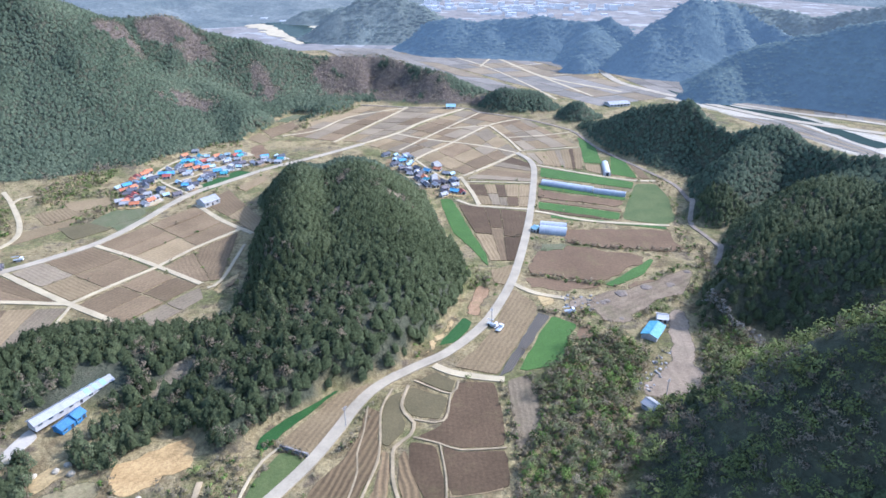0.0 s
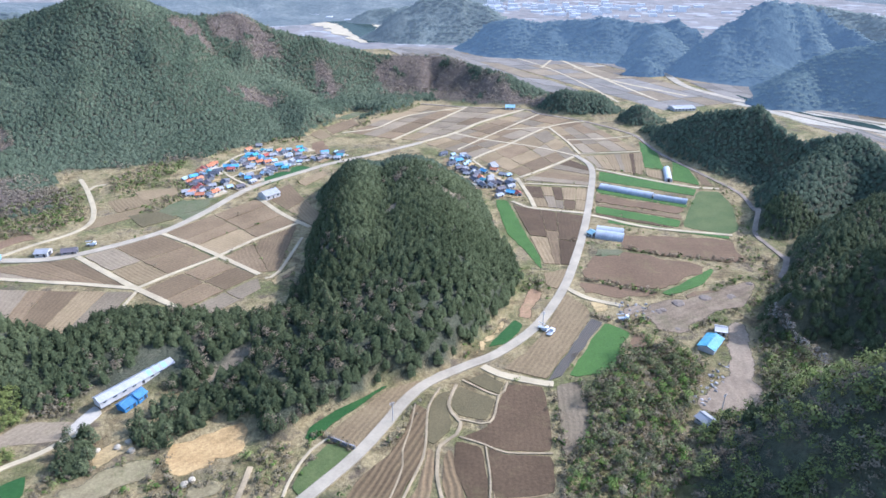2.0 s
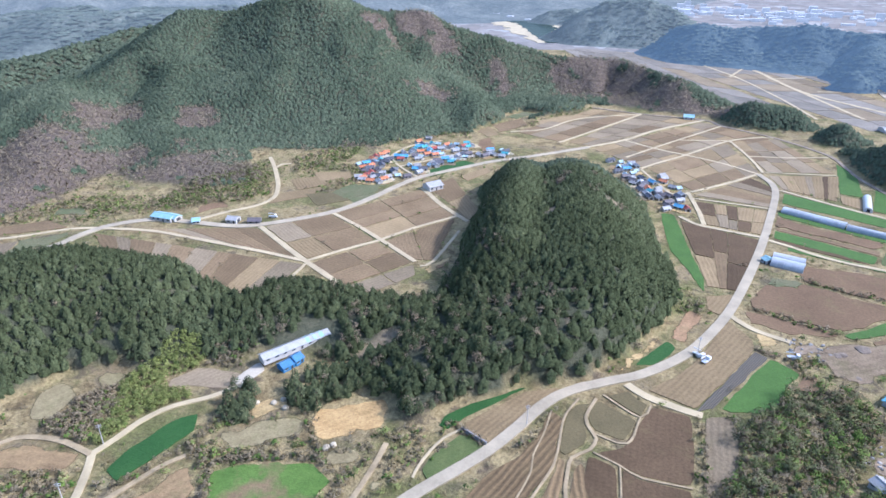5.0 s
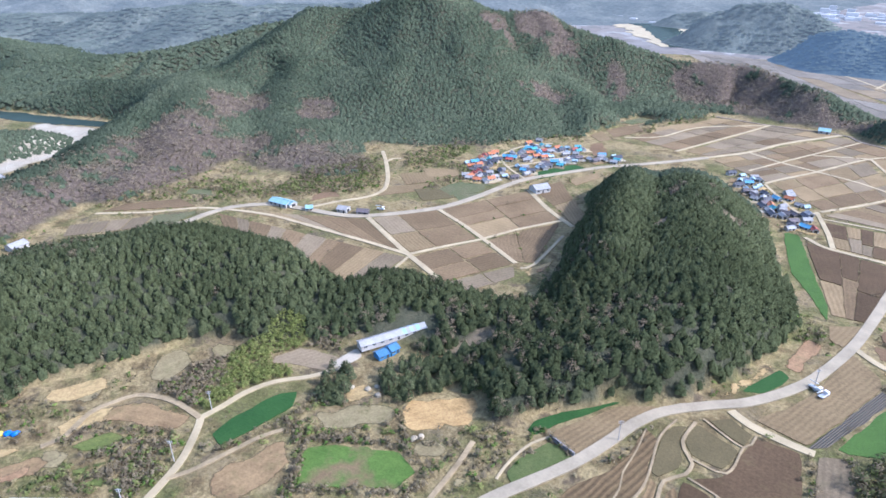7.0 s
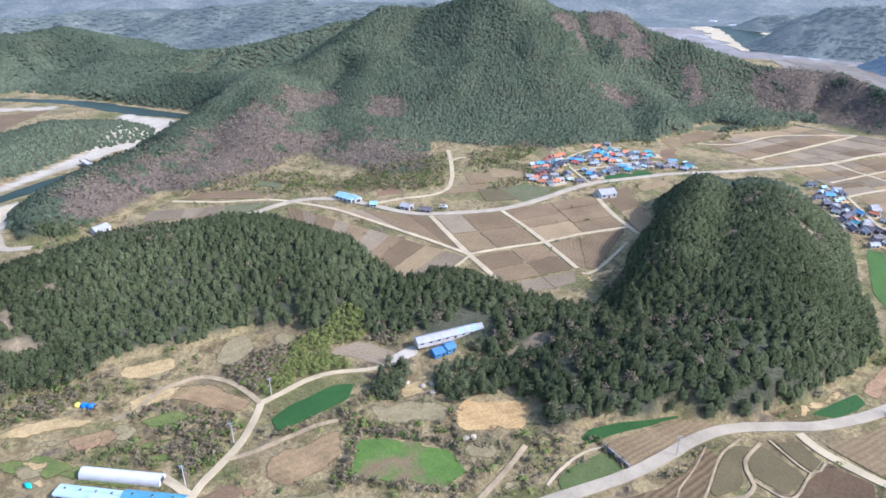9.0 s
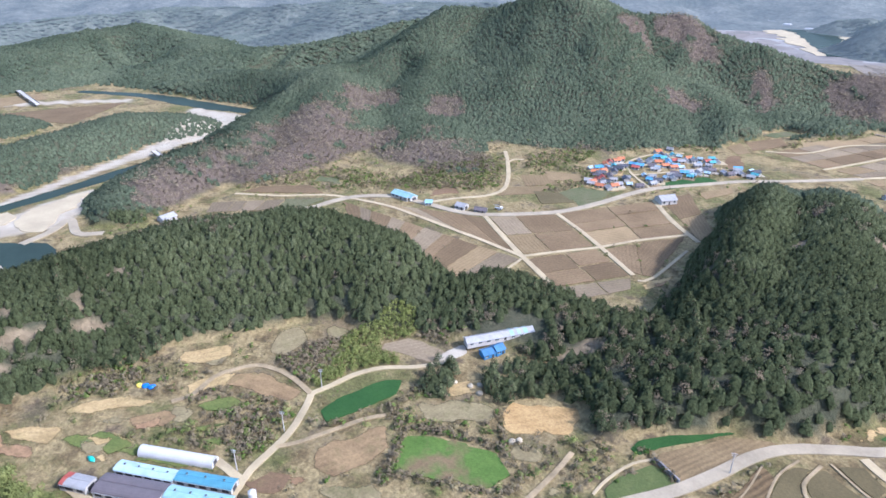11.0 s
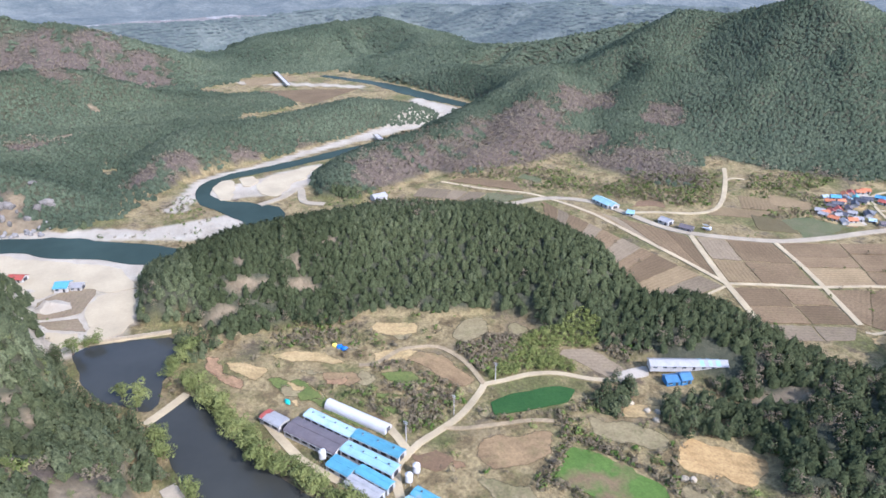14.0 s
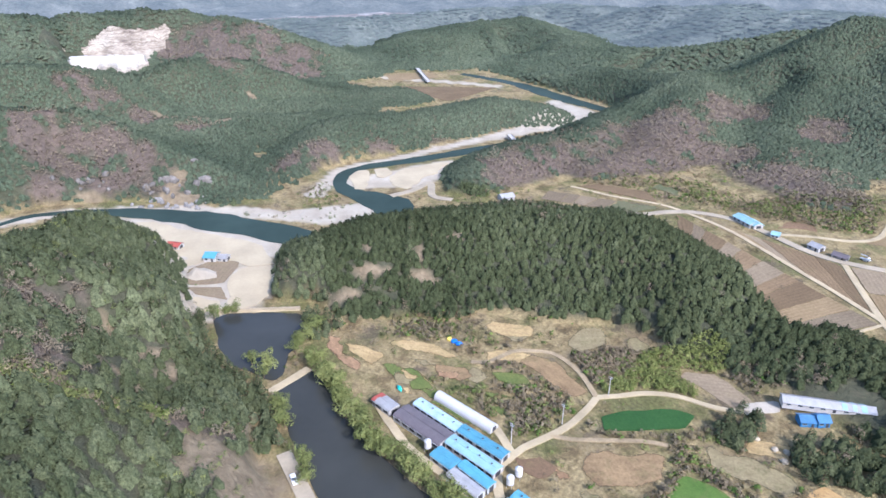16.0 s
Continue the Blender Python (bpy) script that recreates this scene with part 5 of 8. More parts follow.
def slab(name, poly, material, lift, thick=0.5, parent=None, ragged=1.2, worn=False):
    """A flat piece of land with edges that go down into the ground; rows run along its longest side."""
    poly = np.asarray(poly, float)
    if np.sum(poly[:, 0] * np.roll(poly[:, 1], -1) - np.roll(poly[:, 0], -1) * poly[:, 1]) < 0:
        poly = poly[::-1]
    side = np.roll(poly, -1, 0) - poly
    long = side[np.argmax(np.hypot(side[:, 0], side[:, 1]))]
    ang = math.atan2(long[1], long[0])
    # round the outline a little
    ring = []
    for i in range(len(poly)):
        p, q, r = poly[i - 1], poly[i], poly[(i + 1) % len(poly)]
        cut = 0.22 if len(poly) > 4 else 0.06
        ring += [q + (p - q) * cut, q + ((p + r) / 2 - q) * cut * 0.35, q + (r - q) * cut]
    fine = []
    for p, q in zip(ring, ring[1:] + ring[:1]):
        m = max(1, int(np.hypot(*(q - p)) / 3.0))
        fine += [p + (q - p) * k / m for k in range(m)]
    ring = np.array(fine)
    ring += ragged * (np.column_stack([value_noise(ring[:, 0] / 2.5, ring[:, 1] / 2.5, 61), value_noise(ring[:, 0] / 2.5, ring[:, 1] / 2.5, 62)]) - 0.5)
    if ragged > 2:
        ring += 1.5 * ragged * (np.column_stack([value_noise(ring[:, 0] / 8, ring[:, 1] / 8, 63), value_noise(ring[:, 0] / 8, ring[:, 1] / 8, 64)]) - 0.5)
    n = len(ring)
    if worn:
        return worn_patch(name, ring, material, lift, ang)
    z = float(np.median(ground_at(ring[:, 0], ring[:, 1]))) + lift
    verts = [(x, y, z) for x, y in ring] + [(x, y, z - thick) for x, y in ring]
    tris = geometry.tessellate_polygon([[Vector((x, y, 0)) for x, y in ring]])
    faces = []
    for t in tris:
        a, b, c = [ring[k] for k in t]
        up = (b[0] - a[0]) * (c[1] - a[1]) - (b[1] - a[1]) * (c[0] - a[0]) > 0
        faces.append(tuple(t) if up else tuple(t[::-1]))
    faces += [(i, i + n, (i + 1) % n + n, (i + 1) % n) for i in range(n)]
    ob = mesh_object(name, verts, faces, material, parent)
    uv = ob.data.uv_layers.new(name="rows")
    c, s = math.cos(-ang), math.sin(-ang)
    idx = np.empty(len(ob.data.loops), np.int32)
    ob.data.loops.foreach_get("vertex_index", idx)
    p = np.array(verts)[idx][:, :2]
    uv.data.foreach_set("uv", np.column_stack([p[:, 0] * c - p[:, 1] * s, p[:, 0] * s + p[:, 1] * c]).astype(np.float32).ravel())
    return ob


FIELD_LABELS = {
    SOIL_BROWN: "bare brown tilled field in early spring", SOIL_DARK: "freshly ploughed dark brown field",
    STRIPED: "brown tilled field with pale curved furrows", SOIL_PALE: "pale straw stubble field with plough rows", SOIL_RED: "reddish brown bare soil field",
    SOIL_HAZE: "pale distant field across the plain", SOIL_GREY: "greyish dry paddy field with stubble", CROP_GREEN: "bright green young barley field",
    CROP_DEEP: "deep green young barley field", CROP_THIN: "thin patchy green field on dry soil",
    CROP_PATCH: "patchy green field with bare brown soil", CROP_OLIVE: "olive brown grassy field", CROP_GRASS: "dull green grass field", ORANGE_DIRT: "bare patch of orange earth beside the road",
    SAND_ORANGE: "dug out patch of orange sand", SAND_PALE: "levelled pad of pale yellow sand",
    YELLOW_DIRT: "bare yellowish earth terrace", GRAVEL: "grey gravel work yard", PAVED: "pale concrete farmyard beside the barn", MULCH: "field with rows of black mulch film",
    ROUGH_EARTH: "rough grey-brown earth with heaps", BROWN_DIRT: "bare brown earth field with ruts", DRY_GRASS: "terrace of dry straw-coloured grass", VEGETABLES: "small green vegetable plot"}
WORN = (YELLOW_DIRT, ORANGE_DIRT, BROWN_DIRT, ROUGH_EARTH, DRY_GRASS, VEGETABLES, GRAVEL)
for k, (poly, material, lift) in enumerate(FIELDS):
    rag = 2.6 if material in (YELLOW_DIRT, ORANGE_DIRT, SAND_ORANGE, SAND_PALE, GRAVEL, CROP_THIN, SOIL_RED, CROP_PATCH, BROWN_DIRT, ROUGH_EARTH, DRY_GRASS, VEGETABLES) else 0.9
    tagged(slab("field", poly, material, lift + 0.17 * (k * 0.618034 % 1.0), ragged=rag, worn=material in WORN), FIELD_LABELS[material], "field", kind="structure")


def water_material(name, deep, rough=0.08, spec=0.28):
    n = Nodes(name, rough, 0, spec)
    col = n.ramp(n.noise(0.03, 4), (0.3, deep), (0.7, tuple(c * 1.4 for c in deep)))
    n.bump(n.noise(0.9, 4), 0.12, 0.1)
    return n.done(col)


POND_WATER = water_material("pond_water", (0.03, 0.031, 0.026), 0.1, 0.16)
RIVER_WATER = water_material("river_water", (0.026, 0.04, 0.034), 0.25, 0.004)
for poly in WATERS:
    tagged(slab("water", poly, POND_WATER, 0.15), "still dark pond water", "pond", kind="structure")
for line in RIVERS:
    afar = np.hypot(line[:, 0], line[:, 1]).min() > 1060
    if afar:
        banks = ribbon("sand_bank", line * (1, 1, 2.2), SAND_PALE, 1.5, wobble=0.6, step=8.0)
        tagged(banks, "pale sand banks along the far river", "river bank", kind="structure")
    tagged(ribbon("water", line, RIVER_WATER, 1.7 if afar else 0.12, wobble=0.35, step=5.0), "blue-green river between sand banks", "river", kind="structure")


# ---------------------------------------------------------------- buildings
def part(name, bm, material, parent, label=""):
    me = bpy.data.meshes.new(name)
    bm.to_mesh(me)
    bm.free()
    me.materials.append(material)
    ob = new(name, me)
    ob.parent = parent
    return tagged(ob, label)


def box(bm, x0, x1, y0, y1, z0, z1):
    v = [bm.verts.new(p) for p in ((x0, y0, z0), (x1, y0, z0), (x1, y1, z0), (x0, y1, z0), (x0, y0, z1), (x1, y0, z1), (x1, y1, z1), (x0, y1, z1))]
    for f in ((3, 2, 1, 0), (4, 5, 6, 7), (0, 1, 5, 4), (1, 2, 6, 5), (2, 3, 7, 6), (3, 0, 4, 7)):
        bm.faces.new([v[k] for k in f])
    return bm


def prism(bm, outline, x0, x1):
    """An outline in y and z, drawn out along x."""
    a = [bm.verts.new((x0, y, z)) for y, z in outline]
    b = [bm.verts.new((x1, y, z)) for y, z in outline]
    n = len(outline)
    bm.faces.new(a[::-1])
    bm.faces.new(b)
    for i in range(n):
        bm.faces.new((a[i], a[(i + 1) % n], b[(i + 1) % n], b[i]))
    bmesh.ops.recalc_face_normals(bm, faces=bm.faces)
    return bm


def sheet_metal(name, colour, rough=0.45):
    n = Nodes(name, rough, 0.0, 0.5)
    obj = n.tree.nodes.new("ShaderNodeTexCoord").outputs["Object"]
    ribs = n.tree.nodes.new("ShaderNodeTexWave")
    ribs.bands_direction = 'X'
    ribs.inputs["Scale"].default_value = 1.1
    n.link(obj, ribs.inputs["Vector"])
    stain = n.ramp(n.noise(0.35, 5, 0.65), (0.3, tuple(c * 0.72 for c in colour)), (0.65, colour))
    col = n.mix(n.math('MULTIPLY', ribs.outputs["Fac"], 0.22), stain, tuple(min(1, c * 1.2) for c in colour))
    col = n.mix(n.ramp(n.noise(0.16, 6, 0.7), (0.62, (0, 0, 0)), (0.8, (0.5,) * 3)), col, (0.30, 0.22, 0.16))
    tone = n.ramp(n.random(), (0, (0.85,) * 3), (1, (1.1,) * 3))
    n.bump(ribs.outputs["Fac"], 0.5, 0.08)
    return n.done(n.mix(1.0, col, tone, 'MULTIPLY'))


R_WHITE = sheet_metal("white_sheet_roof", (0.475, 0.482, 0.475))
R_LIGHT = sheet_metal("light_grey_sheet_roof", (0.29, 0.285, 0.275))
R_PALE = sheet_metal("pale_blue_sheet_roof", (0.34, 0.455, 0.50))
R_SKY = sheet_metal("sky_blue_sheet_roof", (0.25, 0.41, 0.44))
R_BLUE = sheet_metal("blue_sheet_roof", (0.085, 0.265, 0.34))
R_DEEP = sheet_metal("deep_blue_roof", (0.05, 0.15, 0.28))
R_GREY = sheet_metal("dark_grey_sheet_roof", (0.105, 0.088, 0.09), 0.6)
R_RED = sheet_metal("red_tile_roof", (0.302, 0.0648, 0.0432), 0.7)
R_ORANGE = sheet_metal("orange_tile_roof", (0.418, 0.144, 0.0576), 0.7)
R_SLATE = sheet_metal("grey_slate_roof", (0.24, 0.235, 0.23), 0.7)
W_WHITE = stained("white_wall", (0.40, 0.385, 0.355), 0.14, 0.4, 2.0, 0.85)
W_PALE = stained("pale_panel_wall", (0.374, 0.396, 0.396), 0.16, 0.4, 2.0, 0.8)
W_BLUE = stained("blue_panel_wall", (0.04, 0.16, 0.32), 0.16, 0.4, 2.0, 0.6)
W_GREY = stained("grey_block_wall", (0.216, 0.209, 0.202), 0.2, 0.4, 2.0, 0.9)
P_WHITE = stained("white_plastic_film", (0.46, 0.455, 0.44), 0.08, 0.2, 1.2, 0.4)
P_CLEAR = stained("cloudy_greenhouse_film", (0.32, 0.335, 0.34), 0.18, 0.25, 1.4, 0.35)
# near-black; on doorways and bays it stands for the shade inside
DARK_GAP = stained("dark_opening", (0.04, 0.04, 0.045), 0.3, 0.5, 2.0, 0.6)
GLASS_DARK = stained("dark_window_glass", (0.06, 0.075, 0.085), 0.2, 0.5, 2.0, 0.12)
POLE_GREY = stained("grey_concrete_pole", (0.40, 0.38, 0.36), 0.15, 0.5, 3.0, 0.8)
STEEL = stained("galvanised_steel", (0.45, 0.46, 0.47), 0.1, 0.5, 3.0, 0.4, 0.6)
ROOF_WORDS = {R_WHITE: "white sheet metal", R_LIGHT: "light grey sheet metal", R_PALE: "pale blue sheet metal", R_SKY: "sky blue metal",
              R_BLUE: "bright blue sheet metal", R_DEEP: "deep blue metal", R_GREY: "dark grey sheet metal", R_RED: "red tiled", R_ORANGE: "orange tiled", R_SLATE: "grey slate"}
WORDS = {"long_barn": "long low livestock barn", "blue_barn": "small blue store", "cattle_shed": "low cattle shed", "storage_shed": "small farm store",
         "farm_house": "single storey farmhouse", "blue_roofed_barn": "barn beside a gravel yard"}


def make_building(name, length, width, top, wall, roof):
    """A gabled building about its own middle: walls, two roof slopes, ridge, doors and windows."""
    thing = new(name)
    eave = top * (0.66 if width < 9 else 0.6)
    l2, w2 = length / 2, width / 2
    part("wall", prism(bmesh.new(), [(-w2, -0.8), (w2, -0.8), (w2, eave), (0, top - 0.12), (-w2, eave)], -l2, l2), wall, thing)
    slope = (top - eave) / w2
    for s in (-1, 1):
        o, t = w2 + 0.5, 0.14
        part("roof", prism(bmesh.new(), [(0, top - 0.02), (s * o, top - slope * o - 0.02), (s * o, top - slope * o + t), (0, top + t)], -l2 - 0.35, l2 + 0.35), roof, thing)
    part("ridge_cap", prism(bmesh.new(), [(-0.35, top + 0.05), (0.35, top + 0.05), (0.22, top + 0.26), (-0.22, top + 0.26)], -l2 - 0.38, l2 + 0.38), roof, thing)
    n = max(2, int(length / 3.4))
    for s in (-1, 1):
        for k in range(n):
            x = -l2 + (k + 0.5) * length / n
            y = s * w2
            if s == -1 and k == n // 2:
                part("door", box(bmesh.new(), x - 0.5, x + 0.5, y - 0.06, y + 0.06, 0, 2.0), DARK_GAP, thing)
            else:
                win = part("window", box(bmesh.new(), x - 0.75, x + 0.75, y - 0.05, y + 0.05, eave * 0.38, eave * 0.8), GLASS_DARK, thing)
                part("frame", box(bmesh.new(), x - 0.85, x + 0.85, y - 0.08, y + 0.08, eave * 0.34, eave * 0.38), STEEL, win)
    # solid panel, its dark colour painted as the doorway's shade
    part("door", box(bmesh.new(), l2 - 0.05, l2 + 0.06, -min(1.6, w2 * 0.5), min(1.6, w2 * 0.5), 0, eave * 0.9), DARK_GAP, thing, "dark panel painted as a shaded barn doorway")
    return thing


def gable_building(name, x, y, turn, length, width, top, wall, roof):
    footprint(x, y, turn, length + (5 if "barn" in name else 0), width + (9 if "barn" in name else 0))
    thing = make_building(name, length, width, top, wall, roof)
    thing.matrix_basis = pose(x, y, float(ground_at(x, y)), 0, 0, turn)
    tagged(thing, "%s with a %s roof" % (WORDS[name], ROOF_WORDS[roof]), "house" if "house" in name else "barn", group="farm buildings in the valley")
    return thing


def tunnel(name, x, y, turn, length, width, top, film):
    """A plastic tunnel: film over hoops, with end walls and doors."""
    footprint(x, y, turn, length, width)
    thing = new(name)
    arc = [(width / 2 * math.cos(a), top * max(0, math.sin(a)) ** 0.8) for a in np.linspace(0, math.pi, 13)]
    part("film", prism(bmesh.new(), arc + [(-width / 2, -0.6), (width / 2, -0.6)], -length / 2, length / 2), film, thing)
    n = max(3, int(length / 3))
    for k in range(n + 1):
        bm = bmesh.new()
        xx = -length / 2 + k * length / n
        hoop = [(a * 1.012, b * 1.012) for a, b in arc]
        for (a, b), (c, d) in zip(hoop, hoop[1:]):
            v = [bm.verts.new(p) for p in ((xx - 0.06, a, b), (xx + 0.06, a, b), (xx + 0.06, c, d), (xx - 0.06, c, d))]
            bm.faces.new(v)
        part("hoop", bm, STEEL, thing)
    for s in (-1, 1):
        part("door", box(bmesh.new(), s * length / 2 - 0.05, s * length / 2 + 0.05, -0.9, 0.9, 0, 2.0), DARK_GAP, thing)
    thing.matrix_basis = pose(x, y, float(ground_at(x, y)), 0, 0, turn)
    return tagged(thing, "long arched greenhouse tunnel under %s film" % ("white" if film == P_WHITE else "cloudy bluish"), "greenhouse", group="greenhouse tunnels")


gable_building("long_barn", -132, 181, 60, 29.5, 4.6, 3.0, W_WHITE, R_LIGHT)
gable_building("blue_barn", -129.7, 170.4, 68, 5.3, 4.4, 3.2, W_BLUE, R_DEEP)
gable_building("blue_barn", -127.8, 174.8, 74, 4, 4.4, 3.6, W_BLUE, R_DEEP)
gable_building("farm_house", -281.9, 273, 1, 14.1, 7.5, 4, W_WHITE, R_SKY)
gable_building("farm_house", -276.9, 274.2, -6, 9, 6, 3.6, W_WHITE, R_SKY)
gable_building("storage_shed", -260.9, 275.5, 37, 4.3, 5, 3, W_WHITE, R_SKY)
gable_building("storage_shed", -241, 284.5, 10, 6.5, 6, 3.5, W_WHITE, R_LIGHT)
gable_building("storage_shed", -228.3, 287.8, 22, 7.3, 5, 3, W_GREY, R_GREY)
gable_building("storage_shed", -150.1, 380.1, 54, 10.9, 9, 5, W_WHITE, R_LIGHT)
gable_building("blue_roofed_barn", 89.6, 229.4, 56, 11.4, 6.4, 3.2, W_WHITE, R_BLUE)
gable_building("storage_shed", 96.8, 240.4, -12, 4.5, 5, 3, W_WHITE, R_LIGHT)
gable_building("storage_shed", 74.2, 179.8, -56, 5.2, 4.5, 3, W_WHITE, R_LIGHT)
gable_building("farm_house", -322.9, -30.2, 67, 6.2, 7, 4, W_WHITE, R_BLUE)
gable_building("storage_shed", -320.5, -24.3, 66, 5.3, 5, 3, W_WHITE, R_LIGHT)
gable_building("storage_shed", -344.1, -49.9, 57, 7.6, 5, 3, W_WHITE, R_RED)
gable_building("farm_house", -359.9, 150.9, 94, 8.9, 7, 4, W_WHITE, R_LIGHT)
gable_building("storage_shed", 54.2, 337.7, -56, 3.9, 5, 3, W_WHITE, R_SKY)
gable_building("storage_shed", 7.9, 644.7, 0, 9.2, 10, 4, W_WHITE, R_SKY)
gable_building("storage_shed", 179.7, 657.9, 14, 22.3, 14, 4, W_WHITE, R_LIGHT)
tunnel("greenhouse", -168.3, 58.7, 30, 26.4, 4.4, 2.8, P_WHITE)
tunnel("greenhouse", 84.8, 410.6, -25, 35.3, 7, 3, P_CLEAR)
tunnel("greenhouse", 110.7, 397.3, -21, 20.6, 5, 3, P_CLEAR)
tunnel("greenhouse", 64.6, 341.7, -13, 15, 8, 3.4, P_CLEAR)
tunnel("greenhouse", 63.5, 335.6, -15, 15.2, 8, 3.4, P_CLEAR)
tunnel("greenhouse", 120.1, 448.2, -99, 26.7, 5, 3, P_WHITE)


# ---------------------------------------------------------------- the cattle farm beside the pond
def arched_shed(x, y, turn, length, width, roof, wall, label, eave=2.5, rise=0.75, vents=True):
    """A low shed with a shallow curved roof, dark panels as open eaves, ridge vents and wide end doors."""
    footprint(x, y, turn, length, width)
    thing = new("cattle_shed")
    l2, w2 = length / 2, width / 2
    arc = [(w2 * 1.08 * math.cos(a), eave + rise * math.sin(a)) for a in np.linspace(0, math.pi, 11)]
    inner = [(p * 0.985, q - 0.12) for p, q in arc]
    gable = [(p * 0.9, q - 0.14) for p, q in arc[1:-1]]
    part("wall", prism(bmesh.new(), [(w2, -0.5), (w2, eave - 0.1), *gable, (-w2, eave - 0.1), (-w2, -0.5)], -l2, l2), wall, thing)
    part("roof", prism(bmesh.new(), arc + inner[::-1], -l2 - 0.35, l2 + 0.35), roof, thing)
    part("ridge_cap", box(bmesh.new(), -l2, l2, -0.16, 0.16, eave + rise - 0.05, eave + rise + 0.08), roof, thing)
    if vents:
        for k in range(max(2, int(length / 5))):
            u = -l2 + (k + 0.5) * length / max(2, int(length / 5))
            vent = part("vent", tube(bmesh.new(), (u, 0, eave + rise), (u, 0, eave + rise + 0.5), 0.22, 0.22), STEEL, thing)
            part("vent_cap", tube(bmesh.new(), (u, 0, eave + rise + 0.5), (u, 0, eave + rise + 0.68), 0.38, 0.08), DARK_GAP, vent)
    n = max(2, int(length / 3.2))
    for s in (-1, 1):
        for k in range(n):
            u = -l2 + (k + 0.5) * length / n
            # closed panel, coloured dark as the shade within an open bay
            part("opening", box(bmesh.new(), u - 1.1, u + 1.1, s * w2 - 0.06, s * w2 + 0.06, 0.9, eave - 0.35), DARK_GAP, thing)
        for k in range(n + 1):
            u = -l2 + k * length / n
            part("post", box(bmesh.new(), u - 0.1, u + 0.1, s * w2 - 0.12, s * w2 + 0.12, -0.3, eave - 0.1), STEEL, thing)
        part("gutter", box(bmesh.new(), -l2, l2, s * w2 * 1.08 - 0.09, s * w2 * 1.08 + 0.09, eave - 0.16, eave - 0.02), W_PALE, thing)
        part("door", box(bmesh.new(), s * l2 - 0.05, s * l2 + 0.05, -w2 * 0.5, w2 * 0.5, 0, eave * 0.85), DARK_GAP, thing, "dark panel painted as a shaded shed doorway")
    thing.matrix_basis = pose(x, y, float(ground_at(x, y)), 0, 0, turn)
    tagged(thing, label, "shed", group="sheds of the cattle farm")


def tube(bm, a, b, ra, rb, n=8):
    a, b = Vector(a), Vector(b)
    q = (b - a).to_track_quat('Z', 'Y')
    lo, hi = [[bm.verts.new(p + q @ Vector((rad * math.cos(k * 2 * math.pi / n), rad * math.sin(k * 2 * math.pi / n), 0))) for k in range(n)] for p, rad in ((a, ra), (b, rb))]
    for k in range(n):
        bm.faces.new((lo[k], lo[(k + 1) % n], hi[(k + 1) % n], hi[k]))
    bm.faces.new(hi)
    bm.faces.new(lo[::-1])
    return bm


arched_shed(-167.9, 48.6, 29, 20.1, 4.3, R_PALE, W_PALE, "low cattle shed with a pale blue curved roof")
arched_shed(-164.3, 42.3, 30, 21.5, 7.4, R_GREY, W_WHITE, "wide cattle shed with a dark grey curved roof", rise=1.1, vents=False)
arched_shed(-150.8, 59.0, 30, 18.8, 4.4, R_BLUE, W_WHITE, "low cattle shed with a bright blue curved roof")
arched_shed(-146.2, 54.1, 29.5, 20.3, 4.8, R_SKY, W_WHITE, "low cattle shed with a sky blue curved roof")
arched_shed(-147.1, 45.2, 28, 8.9, 5.4, R_BLUE, W_PALE, "short shed with a bright blue curved roof beside the lane", vents=False)
arched_shed(-137.8, 52.2, 27, 12.4, 3.8, R_BLUE, W_PALE, "narrow shed with a bright blue curved roof", vents=False)
arched_shed(-135.6, 47.9, 27, 12.3, 4.0, R_LIGHT, W_PALE, "narrow shed with a light grey curved roof", vents=False)
arched_shed(-120.3, 63.9, 26, 15.0, 3.9, R_BLUE, W_PALE, "shed with a bright blue curved roof beside feed silos")
arched_shed(-118.3, 59.8, 26, 15.0, 4.0, R_SKY, W_PALE, "shed with a sky blue curved roof beside feed silos")
arched_shed(-178.6, 32.9, 28, 7.4, 5.0, R_LIGHT, W_WHITE, "short store with a light grey curved roof near the pond", vents=False)
arched_shed(-182.6, 30.8, 28, 1.6, 5.0, R_RED, W_WHITE, "small lean-to with a faded red roof near the pond", vents=False)


# ---------------------------------------------------------------- the two villages
R_AZURE = sheet_metal("azure_sheet_roof", (0.085, 0.27, 0.43))
R_TEAL = sheet_metal("teal_sheet_roof", (0.07, 0.30, 0.33))
R_CHARCOAL = sheet_metal("charcoal_tile_roof", (0.062, 0.066, 0.08), 0.7)
ROOF_WORDS.update({R_AZURE: "azure blue sheet metal", R_TEAL: "teal sheet metal", R_CHARCOAL: "charcoal grey tiled"})
HOUSE_KINDS = []
for l, w, h, wall, roof in ((5.8, 3.6, 2.9, W_WHITE, R_AZURE), (4.7, 3.2, 2.6, W_WHITE, R_TEAL), (6.1, 3.8, 3.0, W_WHITE, R_CHARCOAL), (5.3, 3.5, 2.8, W_PALE, R_ORANGE),
                            (5.2, 3.5, 2.8, W_WHITE, R_RED), (5.5, 3.6, 2.8, W_GREY, R_GREY), (5.2, 3.5, 2.7, W_WHITE, R_LIGHT), (4.7, 3.2, 2.6, W_PALE, R_SLATE), (3.7, 2.8, 2.3, W_GREY, R_PALE)):
    HOUSE_KINDS.append((make_building("village_house", l, w, h, wall, roof), roof))


def in_poly(x, y, poly):
    return bool(inside(np.array([x]), np.array([y]), np.array(poly, float))[0])


